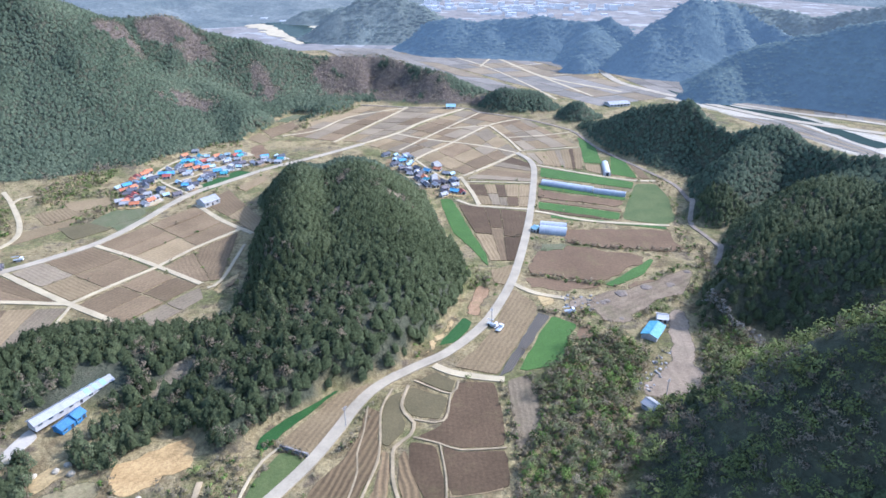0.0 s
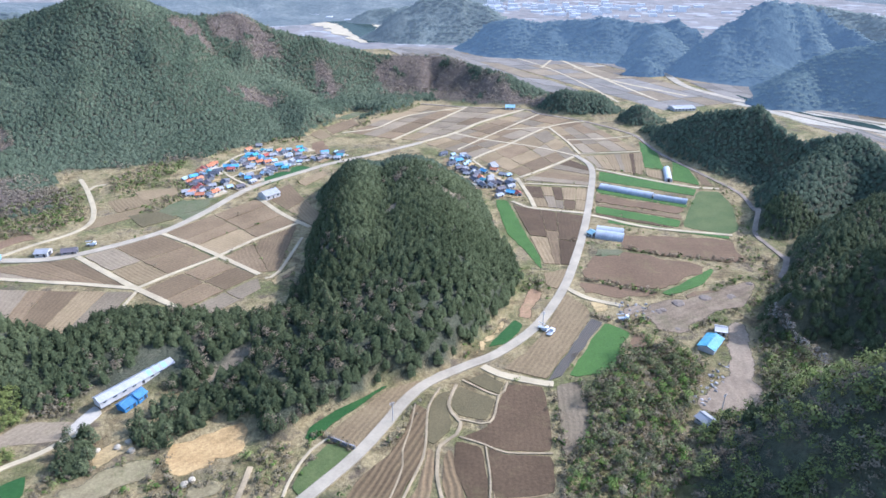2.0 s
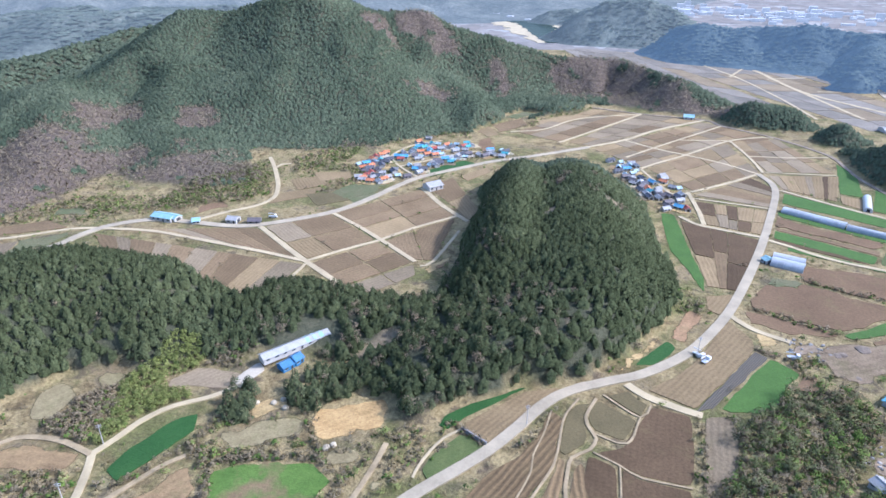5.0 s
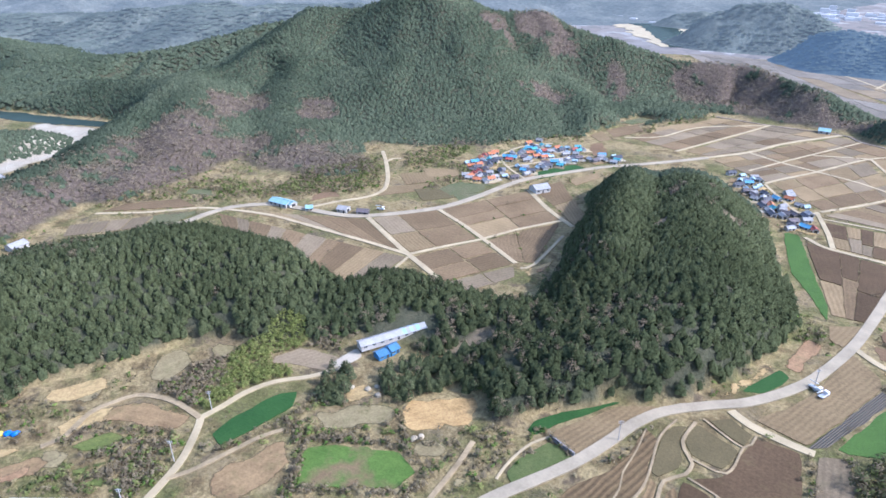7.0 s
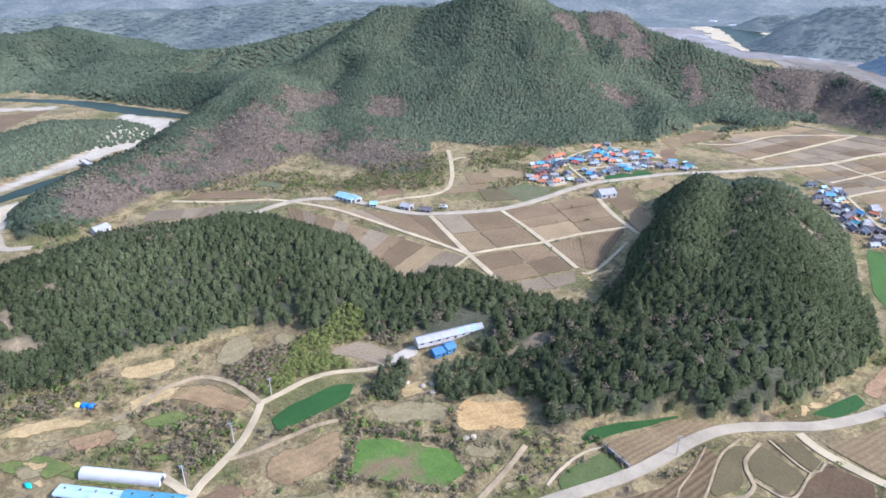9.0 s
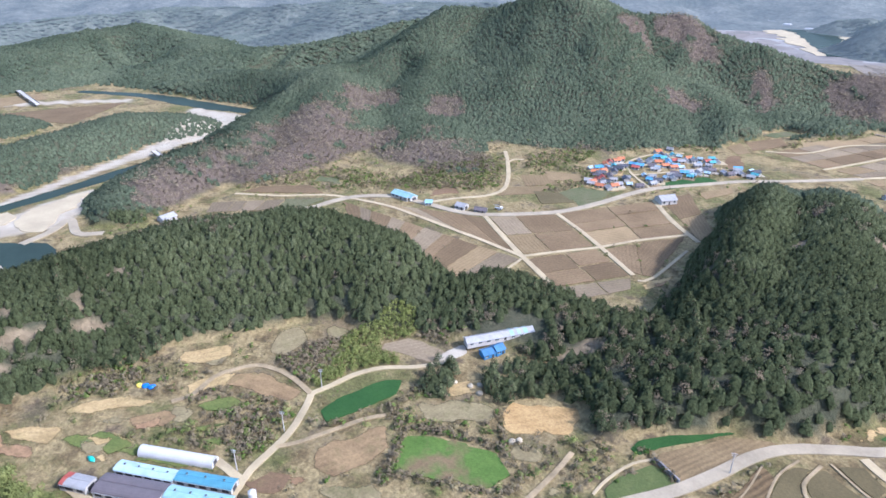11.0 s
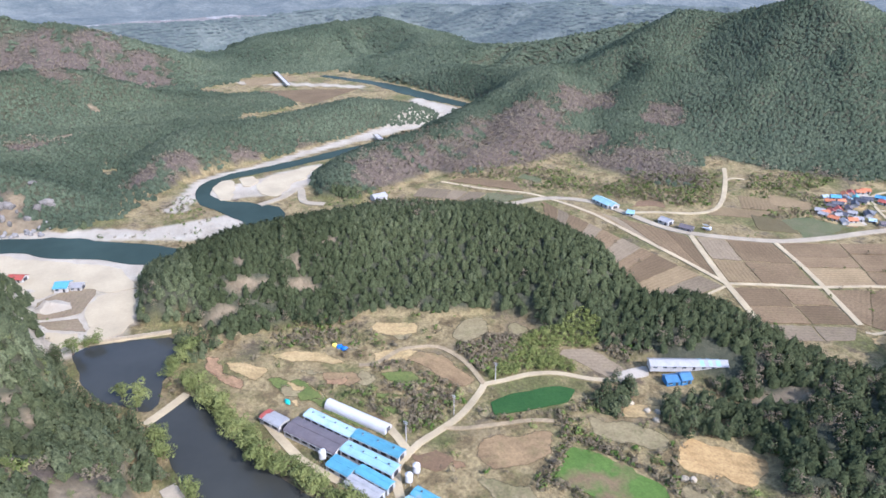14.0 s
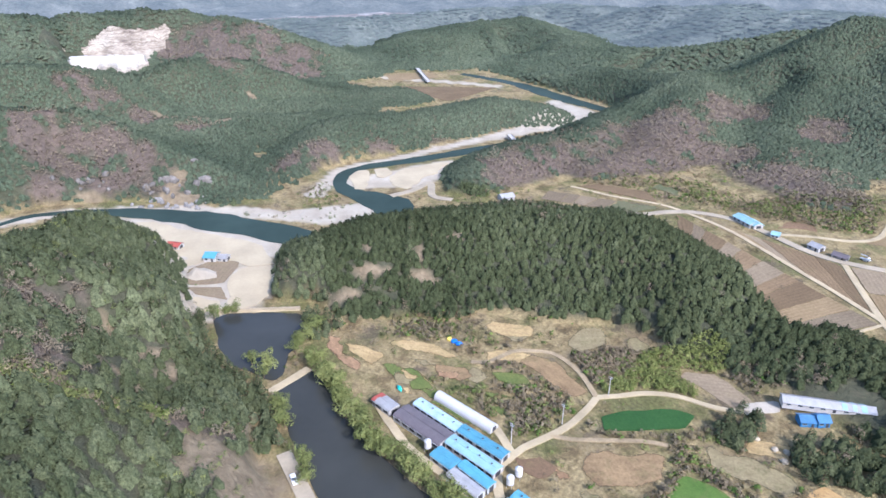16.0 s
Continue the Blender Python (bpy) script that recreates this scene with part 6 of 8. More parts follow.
YARDS = [PAVED, LANE_STONE, BROWN_DIRT, YELLOW_DIRT, SOIL_GREY]


def village(poly, step, group, weights, turn, orange_side=None):
    r = np.random.default_rng(len(poly) + int(step * 10))
    lo, hi = np.min(poly, 0), np.max(poly, 0)
    for gx in np.arange(lo[0], hi[0], step):
        for gy in np.arange(lo[1], hi[1], step * 0.92):
            x, y = gx + r.uniform(-0.25, 0.25) * step, gy + r.uniform(-0.25, 0.25) * step
            if not in_poly(x, y, poly) or r.random() < 0.2:
                continue
            if not outside_of(np.array([x]), np.array([y]), [f[0] for f in FIELDS])[0] or not free_of_roads(np.array([x]), np.array([y]), 2.8)[0]:
                continue
            p = np.array(weights, float)
            if orange_side and x < orange_side:
                p[3] += 6
                p[4] += 3
            k = int(r.choice(len(p), p=p / p.sum()))
            proto, roof = HOUSE_KINDS[k]
            t = turn + r.choice([0, 0, 90, 90, 25, -30]) + r.uniform(-12, 12)
            footprint(x, y, t, 3, 2)
            m = pose(x, y, float(ground_at(x, y)), 0, 0, t)
            ob = copy_thing(proto, m)
            if r.random() < 0.6:
                # the yard before the house
                c, q, e = math.cos(radians(t)), math.sin(radians(t)), r.uniform(3.5, 5.0)
                near = [(x + u * c - v * q, y + u * q + v * c) for u, v in ((-e, -6.2), (e, -6.2), (e, 0), (-e, 0))]
                yard = slab("yard", near, YARDS[int(r.integers(len(YARDS)))], 0.2 + 0.15 * r.random(), ragged=0.8)
                tagged(yard, "small bare yard in front of a village house", "yard", kind="structure")
            tagged(ob, "small village house with a %s roof" % ROOF_WORDS[roof], "house", group=group)


village([(-218, 392), (-222, 412), (-217, 436), (-207, 470), (-197, 496), (-178, 478), (-162, 494), (-150, 478), (-124, 484), (-125, 462), (-146, 453), (-170, 417), (-166, 396), (-183, 391), (-188, 376), (-203, 376)],
        6.5, "houses of the larger village", (1.8, 1.6, 2.8, 1.6, 0.8, 1.6, 3.6, 2.4, 2.6), 40, -200)
village([(-50, 493), (-27, 480), (-6, 464), (6, 437), (18, 416), (17, 398), (0, 394), (-11, 410), (-23, 427), (-36, 455)],
        6.4, "houses of the smaller village", (1.8, 1.0, 3.2, 0.8, 0.4, 1.8, 3.4, 2.2, 2.4), -50)
for proto, _ in HOUSE_KINDS:
    for o in (*proto.children_recursive, proto):
        bpy.data.objects.remove(o)
# ---------------------------------------------------------------- woods
def tufts(seed, n, lobes, size, flat=0.75, tall=7.0, spread=2.4, base=0.3):
    """One crown as loose tufts: triangles that face outwards from a few lobes."""
    rng = np.random.default_rng(seed)
    centre = np.column_stack([rng.normal(0, spread * 0.42, (lobes, 2)), rng.uniform(base + 0.2, 0.86, lobes) * tall])
    centre[0] = (0, 0, tall * 0.78)
    rad = spread * rng.uniform(0.42, 0.68, lobes)
    pick = rng.integers(0, lobes, n)
    way = rng.normal(size=(n, 3))
    way[:, 2] = np.abs(way[:, 2]) * 1.0 - 0.25
    way /= np.linalg.norm(way, axis=1)[:, None]
    mid = centre[pick] + way * (rad[pick] * rng.uniform(0.7, 1.05, n))[:, None] * (1, 1, flat)
    nor = way + rng.normal(0, 0.3, (n, 3))
    nor[:, 2] += 0.35
    nor /= np.linalg.norm(nor, axis=1)[:, None]
    u = np.cross(nor, rng.normal(size=(n, 3)))
    u /= np.linalg.norm(u, axis=1)[:, None]
    v = np.cross(nor, u)
    s = (size * rng.uniform(0.7, 1.35, n))[:, None]
    tri = np.stack([mid + 1.5 * u * s, mid - 0.5 * u * s + 0.62 * v * s, mid - 0.5 * u * s - 0.62 * v * s], 1)
    return tri.reshape(-1, 3)


def pine_crown(seed, n, size, tall=7.0, spread=1.7, low=0.32):
    """A pine near by: a blunt, uneven crown in ragged layers, as loose tufts of needles."""
    rng = np.random.default_rng(seed)
    h = rng.beta(1.15, 1.35, n)
    a = rng.uniform(0, 2 * math.pi, n)
    layers = 0.86 + 0.2 * np.sin(h * 17 + rng.uniform(0, 6)) + 0.2 * np.sin(a * 2 + rng.uniform(0, 6)) * (1 - h)
    rad = spread * (1 - h ** 2.2) ** 0.7 * layers * rng.uniform(0.72, 1.05, n) + 0.12
    lean = rng.normal(0, 0.3, 2)
    mid = np.column_stack([rad * np.cos(a) + lean[0] * h, rad * np.sin(a) + lean[1] * h, tall * (low + (1 - low) * h)])
    nor = np.column_stack([np.cos(a), np.sin(a), np.full(n, 1.15)]) + rng.normal(0, 0.25, (n, 3))
    nor /= np.linalg.norm(nor, axis=1)[:, None]
    u = np.cross(nor, rng.normal(size=(n, 3)))
    u /= np.linalg.norm(u, axis=1)[:, None]
    v = np.cross(nor, u)
    s = (size * rng.uniform(0.7, 1.3, n) * (1.1 - 0.35 * h))[:, None]
    return np.stack([mid + 1.15 * u * s, mid - 0.6 * u * s + 0.85 * v * s, mid - 0.6 * u * s - 0.85 * v * s], 1).reshape(-1, 3)


def crown_dome(seed, rings, around, tall, spread, rough=0.25):
    """A pine farther off, in a closed wood: the uneven top of its crown; its corners and their normals."""
    rng = np.random.default_rng(seed)
    lobes = rng.uniform(0, 6.283, 2)
    rows = []
    for k in range(rings):
        h = k / rings
        a = (np.arange(around) + 0.5 * (k % 2) + rng.uniform(-0.3, 0.3, around)) * 6.283 / around
        r = spread * (1 - h ** 1.7) ** 0.6 * (1 + 0.22 * np.sin(2 * a + lobes[0]) + rng.uniform(-rough, rough, around))
        rows.append(np.column_stack([r * np.cos(a), r * np.sin(a), tall * (h + rng.uniform(-0.5, 0.5, around) * 0.4 / rings)]))
    v = np.vstack(rows + [np.array([(rng.normal(0, 0.15) * spread, rng.normal(0, 0.15) * spread, tall)])])
    f = []
    for k in range(rings - 1):
        for i in range(around):
            p, q, u, w = k * around + i, k * around + (i + 1) % around, (k + 1) * around + i, (k + 1) * around + (i + 1) % around
            f += [(p, q, u), (q, w, u)] if k % 2 == 0 else [(p, q, w), (p, w, u)]
    f = np.array(f + [((rings - 1) * around + i, (rings - 1) * around + (i + 1) % around, rings * around) for i in range(around)])
    flat = np.cross(v[f[:, 1]] - v[f[:, 0]], v[f[:, 2]] - v[f[:, 0]])
    nor = np.zeros_like(v)
    for c in range(3):
        np.add.at(nor, f[:, c], flat)
    nor /= np.linalg.norm(nor, axis=1)[:, None] + 1e-9
    return v[f.ravel()], nor[f.ravel()]


def round_normals(p):
    """Loose leaves are shaded as the rounded crown that they make up."""
    nor = np.column_stack([p[:, 0], p[:, 1], (p[:, 2] - 0.4 * p[:, 2].max()) * 0.9])
    nor /= np.linalg.norm(nor, axis=1)[:, None] + 1e-6
    nor[:, 2] += 0.45
    return nor / (np.linalg.norm(nor, axis=1)[:, None] + 1e-6)


def scatter_mesh(name, protos, places, scales, tints, material, seed=1, slope=None, lie=0.0):
    """Many crowns in one mesh. slope: the ground's normals; lie: how far a closed wood is shaded as the slope it covers."""
    rng = np.random.default_rng(seed)
    cos, tint, nors = [], [], []
    which = rng.integers(0, len(protos), len(places))
    for k, proto in enumerate(protos):
        p, nor = proto if isinstance(proto, tuple) else (proto, round_normals(proto))
        sel = which == k
        n = sel.sum()
        if not n:
            continue
        a = rng.uniform(0, 6.283, n)
        c, s = np.cos(a), np.sin(a)
        q = p[None] * scales[sel][:, None, None] * np.stack([np.ones(n), np.ones(n), rng.uniform(0.85, 1.2, n)], -1)[:, None]
        out = np.empty_like(q)
        out[..., 0] = q[..., 0] * c[:, None] - q[..., 1] * s[:, None] + places[sel][:, None, 0]
        out[..., 1] = q[..., 0] * s[:, None] + q[..., 1] * c[:, None] + places[sel][:, None, 1]
        out[..., 2] = q[..., 2] + places[sel][:, None, 2]
        cos.append(out.reshape(-1, 3))
        turned = np.stack([nor[None, :, 0] * c[:, None] - nor[None, :, 1] * s[:, None], nor[None, :, 0] * s[:, None] + nor[None, :, 1] * c[:, None], np.repeat(nor[None, :, 2], n, 0)], -1)
        if slope is not None:
            turned = turned * (1 - lie) + slope[sel][:, None] * lie
            turned /= np.linalg.norm(turned, axis=2)[..., None]
        nors.append(turned.reshape(-1, 3))
        tint.append(np.repeat(tints[sel], len(p)))
    co = np.vstack(cos).astype(np.float32)
    nv = len(co)
    me = bpy.data.meshes.new(name)
    me.vertices.add(nv)
    me.vertices.foreach_set("co", co.ravel())
    me.loops.add(nv)
    me.loops.foreach_set("vertex_index", np.arange(nv, dtype=np.int32))
    me.polygons.add(nv // 3)
    me.polygons.foreach_set("loop_start", np.arange(0, nv, 3, dtype=np.int32))
    me.materials.append(material)
    me.update(calc_edges=True)
    me.normals_split_custom_set_from_vertices(np.vstack(nors).astype(np.float32))
    me.attributes.new("tint", 'FLOAT', 'POINT').data.foreach_set("value", np.concatenate(tint).astype(np.float32))
    return new(name, me)


def full_crown(seed, rings, around, tall, spread, n, size):
    """A solid crown with loose tufts of needles standing out of it."""
    p, nor = crown_dome(seed, rings, around, tall * 0.9, spread * 0.88)
    q = pine_crown(seed, n, size, tall, spread, 0.15)
    return np.vstack([p, q]), np.vstack([nor, round_normals(q)])


NEAR_PINES = [full_crown(10 + k, 2, 5, 4.1, 1.66, 20, 0.4) for k in range(12)]
MID_PINES = [full_crown(30 + k, 2, 5, 3.2, 1.95, 5, 0.6) for k in range(10)]
FAR_PINES = [crown_dome(50 + k, 2, 4, 3.0, 3.2) for k in range(6)]
NEAR_BARE = [tufts(70 + k, 80, 8, 0.22, tall=4.2, spread=1.6, base=0.1) for k in range(6)]
FAR_BARE = [tufts(90 + k, 15, 6, 0.48, tall=4.0, spread=1.9, base=0.1) for k in range(5)]

rng = np.random.default_rng(7)
FALL_Y, FALL_X = np.gradient(LAND, GY, GX)


def slope_at(x, y):
    """The ground's normals at places, smoothed over a few steps of the sheet."""
    total = np.zeros((len(x), 3))
    for dx, dy in ((0, 0), (7, 0), (-7, 0), (0, 7), (0, -7)):
        i = np.clip(np.searchsorted(GX, x + dx) - 1, 0, len(GX) - 2)
        j = np.clip(np.searchsorted(GY, y + dy) - 1, 0, len(GY) - 2)
        total += np.column_stack([-FALL_X[j, i], -FALL_Y[j, i], np.ones(len(x))])
    return total / np.linalg.norm(total, axis=1)[:, None]


def jitter_grid(x0, x1, y0, y1, step):
    gx, gy = np.meshgrid(np.arange(x0, x1, step), np.arange(y0, y1, step))
    return gx.ravel() + rng.uniform(-0.46, 0.46, gx.size) * step, gy.ravel() + rng.uniform(-0.46, 0.46, gx.size) * step


def seen_side(x, y):
    """The side of the valley that the flight looks over."""
    a = np.degrees(np.arctan2(x, y))
    return (a > -128) & (a < 52)


def outside_clearings(x, y):
    ok = np.ones(len(x), bool)
    for cx, cy, r in CLEARINGS:
        ok &= clearing_distance(x, y, cx, cy, r) > r * rng.uniform(0.7, 1.0, len(x))
    return ok


def plant(x0, x1, y0, y1, step, dmin, dmax):
    x, y = jitter_grid(x0, x1, y0, y1, step)
    d = np.hypot(x, y)
    z = ground_at(x, y)
    wild = z > np.where(x < -395, 0.25, 0.9) + np.where(x < -395, 0.8, 1.3) * value_noise(x / 12, y / 12, 14)
    for (poly,) in GROVES:
        wild |= inside(x, y, poly)
    keep = (d >= dmin) & (d < dmax) & wild & seen_side(x, y)
    x, y, z = x[keep], y[keep], z[keep]
    keep = free_of_roads(x, y) & free_of_water(x, y) & outside_clearings(x, y)
    keep &= outside_of(x, y, [f[0] for f in FIELDS] + WATERS + [g[0] for g in BAMBOOS] + FOOTPRINTS + [QUARRY_FLOOR, QUARRY_FACE])
    return x[keep], y[keep], z[keep]


for zone, (box_, step, lo, hi, pines, bares, size) in {
        "near": ((-430, 330, -200, 430), 2.42, 60, 400, NEAR_PINES, NEAR_BARE, 1.0),
        "mid": ((-800, 460, -300, 800), 2.9, 400, 760, MID_PINES, FAR_BARE, 1.0),
        "far": ((-1500, 700, -500, 1400), 4.6, 760, 1500, FAR_PINES, FAR_BARE, 1.1)}.items():
    x, y, z = plant(*box_, step, lo, hi)
    thin = rng.random(len(x)) > np.interp(np.hypot(x, y), (215, 300), (0.45, 0.0))
    x, y, z = x[thin], y[thin], z[thin]
    # the slope under the flight is mixed wood, the others are pines with bare patches
    mixed = (x > 40) & (x < 210) & (y > 40) & (y < 225)
    bare = np.where(mixed, 0.26, bareness(x, y)) > (rng.uniform(0.06, 0.56, len(x)) if zone == "near" else rng.uniform(0.17, 0.36, len(x)))
    leafy = mixed & ~bare & (fbm(x / 22, y / 22, 83, 3) < 0.52)
    close = np.interp(np.hypot(x, y), (215, 300), (1.0, 0.0))
    size = size * rng.uniform(0.68, 1.25, len(x)) * (1 + 0.42 * close)
    # the tint grows paler with distance, which stands in for haze
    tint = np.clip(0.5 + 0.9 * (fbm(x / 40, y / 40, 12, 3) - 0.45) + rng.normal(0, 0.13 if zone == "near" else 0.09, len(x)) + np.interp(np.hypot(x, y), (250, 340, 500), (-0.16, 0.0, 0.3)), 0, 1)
    # pines beyond the pond: stronger sunlight on them is put into a paler tint
    tint = np.clip(tint + np.where((y < 25) & (x < -95) & (x > -340), 0.34, 0.0), 0, 1)
    place = np.column_stack([x, y, z - 0.4])
    lie = 0.6 if zone == "near" else 0.74
    lean = slope_at(x, y)
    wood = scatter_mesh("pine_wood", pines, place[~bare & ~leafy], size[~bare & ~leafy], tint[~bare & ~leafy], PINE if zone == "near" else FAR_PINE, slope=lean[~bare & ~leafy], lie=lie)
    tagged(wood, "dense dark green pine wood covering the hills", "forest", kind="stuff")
    if leafy.any():
        wood = scatter_mesh("leafy_wood", bares, place[leafy], size[leafy] * 1.15, tint[leafy], FRESH, slope=lean[leafy], lie=0.3)
        tagged(wood, "broadleaved trees in fresh yellow-green leaf on the slope", "forest", kind="stuff")
    if bare.any():
        wood = scatter_mesh("bare_wood", bares, place[bare], size[bare] * 0.9, tint[bare], BARE, slope=lean[bare], lie=0.4)
        tagged(wood, "leafless brown broadleaved trees among the pines", "forest", kind="stuff")


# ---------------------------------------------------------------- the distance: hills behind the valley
def haze_material(name, glow, dark, light, haze_colour=(0.20, 0.305, 0.45)):
    """Far wooded hills; the blue of haze is put in as emission."""
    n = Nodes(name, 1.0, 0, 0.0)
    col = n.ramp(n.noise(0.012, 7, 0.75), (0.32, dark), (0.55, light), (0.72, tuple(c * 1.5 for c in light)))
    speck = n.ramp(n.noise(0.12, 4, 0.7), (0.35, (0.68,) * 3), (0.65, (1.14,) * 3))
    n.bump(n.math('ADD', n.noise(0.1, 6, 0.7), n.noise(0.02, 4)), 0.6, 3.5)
    n.bsdf.inputs["Emission Color"].default_value = (*haze_colour, 1)
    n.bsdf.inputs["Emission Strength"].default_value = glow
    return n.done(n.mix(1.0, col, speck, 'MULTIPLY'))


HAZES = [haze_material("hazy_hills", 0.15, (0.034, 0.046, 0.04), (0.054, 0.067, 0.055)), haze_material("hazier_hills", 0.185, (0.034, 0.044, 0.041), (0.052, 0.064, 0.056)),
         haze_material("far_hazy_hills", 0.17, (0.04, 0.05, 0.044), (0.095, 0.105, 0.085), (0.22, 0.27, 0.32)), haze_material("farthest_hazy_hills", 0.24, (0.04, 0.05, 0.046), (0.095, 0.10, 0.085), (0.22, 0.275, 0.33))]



def far_plain_material():
    """Fields, roads and roofs too far off to tell apart; bluish emission stands in for haze."""
    n = Nodes("far_plain", 1.0, 0, 0.0)
    cells = n.tree.nodes.new("ShaderNodeTexVoronoi")
    cells.distance = 'MANHATTAN'
    cells.inputs["Scale"].default_value = 0.03
    n.link(n.place, cells.inputs["Vector"])
    spread = n.tree.nodes.new("ShaderNodeSeparateColor")
    n.link(cells.outputs["Color"], spread.inputs[0])
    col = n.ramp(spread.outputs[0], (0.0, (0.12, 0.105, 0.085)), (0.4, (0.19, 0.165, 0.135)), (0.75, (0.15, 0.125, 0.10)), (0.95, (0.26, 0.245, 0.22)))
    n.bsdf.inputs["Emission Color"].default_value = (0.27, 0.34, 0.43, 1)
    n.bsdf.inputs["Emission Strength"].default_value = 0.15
    return n.done(n.mix(1.0, col, n.ramp(n.noise(0.05, 5), (0.3, (0.7,) * 3), (0.7, (1.1,) * 3)), 'MULTIPLY'))


ring = [(r_ * math.sin(a), r_ * math.cos(a), z_) for r_, z_ in ((960, -1.2), (1130, 0.9), (4650, 1.2)) for a in np.linspace(-math.pi, math.pi, 97)[:-1]]
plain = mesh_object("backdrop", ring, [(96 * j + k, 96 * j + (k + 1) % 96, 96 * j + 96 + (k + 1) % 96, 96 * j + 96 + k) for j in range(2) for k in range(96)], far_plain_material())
plain.data.flip_normals()
tagged(plain, "hazy far plain of fields and settlements", "plain", kind="structure")
far_trees = []
for pts in FAR_RIDGES:
    w = pts[:, 3].max() + 30
    step = max(5.0, w / 24)
    xs = np.arange(pts[:, 0].min() - w, pts[:, 0].max() + w, step)
    ys = np.arange(pts[:, 1].min() - w, pts[:, 1].max() + w, step)
    gx, gy = np.meshgrid(xs, ys)
    zz = ridge_height(gx, gy, [pts])
    zz = zz + np.minimum(zz, 12) / 12 * 6 * (fbm(gx / 25, gy / 25, 9, 4) - 0.2)
    off = np.hypot(pts[:, 0], pts[:, 1]).mean()
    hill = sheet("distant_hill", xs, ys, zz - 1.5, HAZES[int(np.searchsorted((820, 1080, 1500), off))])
    tagged(hill, "hazy blue-green wooded hill in the distance", "hill", kind="structure")
    if off < 1500:
        dy_, dx_ = np.gradient(zz, ys, xs)
        lean = np.dstack([-dx_, -dy_, np.ones_like(zz)])
        far_trees.append((gx, gy, zz - 1.5, off, lean / np.linalg.norm(lean, axis=2)[..., None]))

# woods on the nearer of these hills, with haze put into their emission too
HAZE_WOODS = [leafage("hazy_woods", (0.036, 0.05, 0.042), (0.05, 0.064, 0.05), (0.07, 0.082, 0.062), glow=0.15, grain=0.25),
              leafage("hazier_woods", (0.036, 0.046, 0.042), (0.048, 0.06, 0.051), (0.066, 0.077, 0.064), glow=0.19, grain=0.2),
              leafage("far_hazy_woods", (0.045, 0.056, 0.046), (0.065, 0.078, 0.062), (0.092, 0.105, 0.082), glow=0.17, haze_colour=(0.22, 0.27, 0.32))]
TINY_PINES = [crown_dome(60 + k, 1, 5, 1.5, 2.9) for k in range(5)]
for k in range(3):
    spots, leans = [], []
    for gx, gy, zz, off, lean in far_trees:
        if int(np.searchsorted((820, 1080), off)) != k:
            continue
        step = 4.6 + 1.1 * k
        x, y = jitter_grid(gx.min(), gx.max(), gy.min(), gy.max(), step)
        i = np.clip(((x - gx[0, 0]) / (gx[0, 1] - gx[0, 0])).round().astype(int), 0, gx.shape[1] - 1)
        j = np.clip(((y - gy[0, 0]) / (gy[1, 0] - gy[0, 0])).round().astype(int), 0, gx.shape[0] - 1)
        z = zz[j, i]
        keep = (z > 3) & seen_side(x, y) & (fbm(x / 60, y / 60, 23, 3) < 0.62)
        spots.append(np.column_stack([x, y, z])[keep])
        leans.append(lean[j, i][keep])
    if not spots:
        continue
    spots = np.vstack(spots)
    tint = np.clip(0.5 + 1.4 * (fbm(spots[:, 0] / 90, spots[:, 1] / 90, 15, 4) - 0.45) + rng.normal(0, 0.12, len(spots)), 0, 1)
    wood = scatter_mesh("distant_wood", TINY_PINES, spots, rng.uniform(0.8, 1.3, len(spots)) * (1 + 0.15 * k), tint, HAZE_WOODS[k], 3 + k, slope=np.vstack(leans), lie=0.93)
    tagged(wood, "hazy blue-green woods on the distant hills", "forest", kind="stuff")


# ---------------------------------------------------------------- the quarry on the far hill
def quarry_material():
    """Cut rock: a white rubble floor, and a tan face in thin uneven beds."""
    n = Nodes("quarried_pale_rock", 0.95, 0, 0.1)
    white = n.ramp(n.noise(0.06, 6, 0.65), (0.3, (0.42, 0.39, 0.34)), (0.6, (0.60, 0.57, 0.51)))
    tan = n.ramp(n.noise(0.035, 6, 0.7), (0.36, (0.17, 0.14, 0.112)), (0.52, (0.29, 0.25, 0.195)), (0.64, (0.40, 0.36, 0.29)))
    height = n.tree.nodes.new("ShaderNodeSeparateXYZ")
    n.link(n.place, height.inputs[0])
    beds = n.tree.nodes.new("ShaderNodeTexNoise")
    beds.noise_dimensions = '1D'
    beds.inputs["Scale"].default_value, beds.inputs["Detail"].default_value = 0.6, 3
    n.link(n.math('ADD', height.outputs[2], n.math('MULTIPLY', n.noise(0.05, 4), 14.0)), beds.inputs["W"])
    tan = n.mix(0.8, tan, n.ramp(beds.outputs["Fac"], (0.35, (0.6, 0.57, 0.54)), (0.65, (1.2, 1.2, 1.18))), 'MULTIPLY')
    n.bump(n.noise(0.3, 6, 0.7), 0.8, 1.5)
    return n.done(n.mix(n.attr("floor"), tan, white))


qx, qy = np.meshgrid(np.arange(-985, -830, 2.5), np.arange(-235, -75, 2.5))
wx, wy = qx + 12 * (fbm(qx / 12, qy / 12, 47, 3) - 0.45), qy + 12 * (fbm(qx / 12, qy / 12, 53, 3) - 0.45)
floor_ = inside(wx, wy, QUARRY_FLOOR)
cut_ = floor_ | inside(wx, wy, QUARRY_FACE)
land_ = ground_at(qx.ravel(), qy.ravel()).reshape(qx.shape)
level = (land_ + 9.0 * fbm(qx / 40, qy / 40, 48, 3)) / 5.0
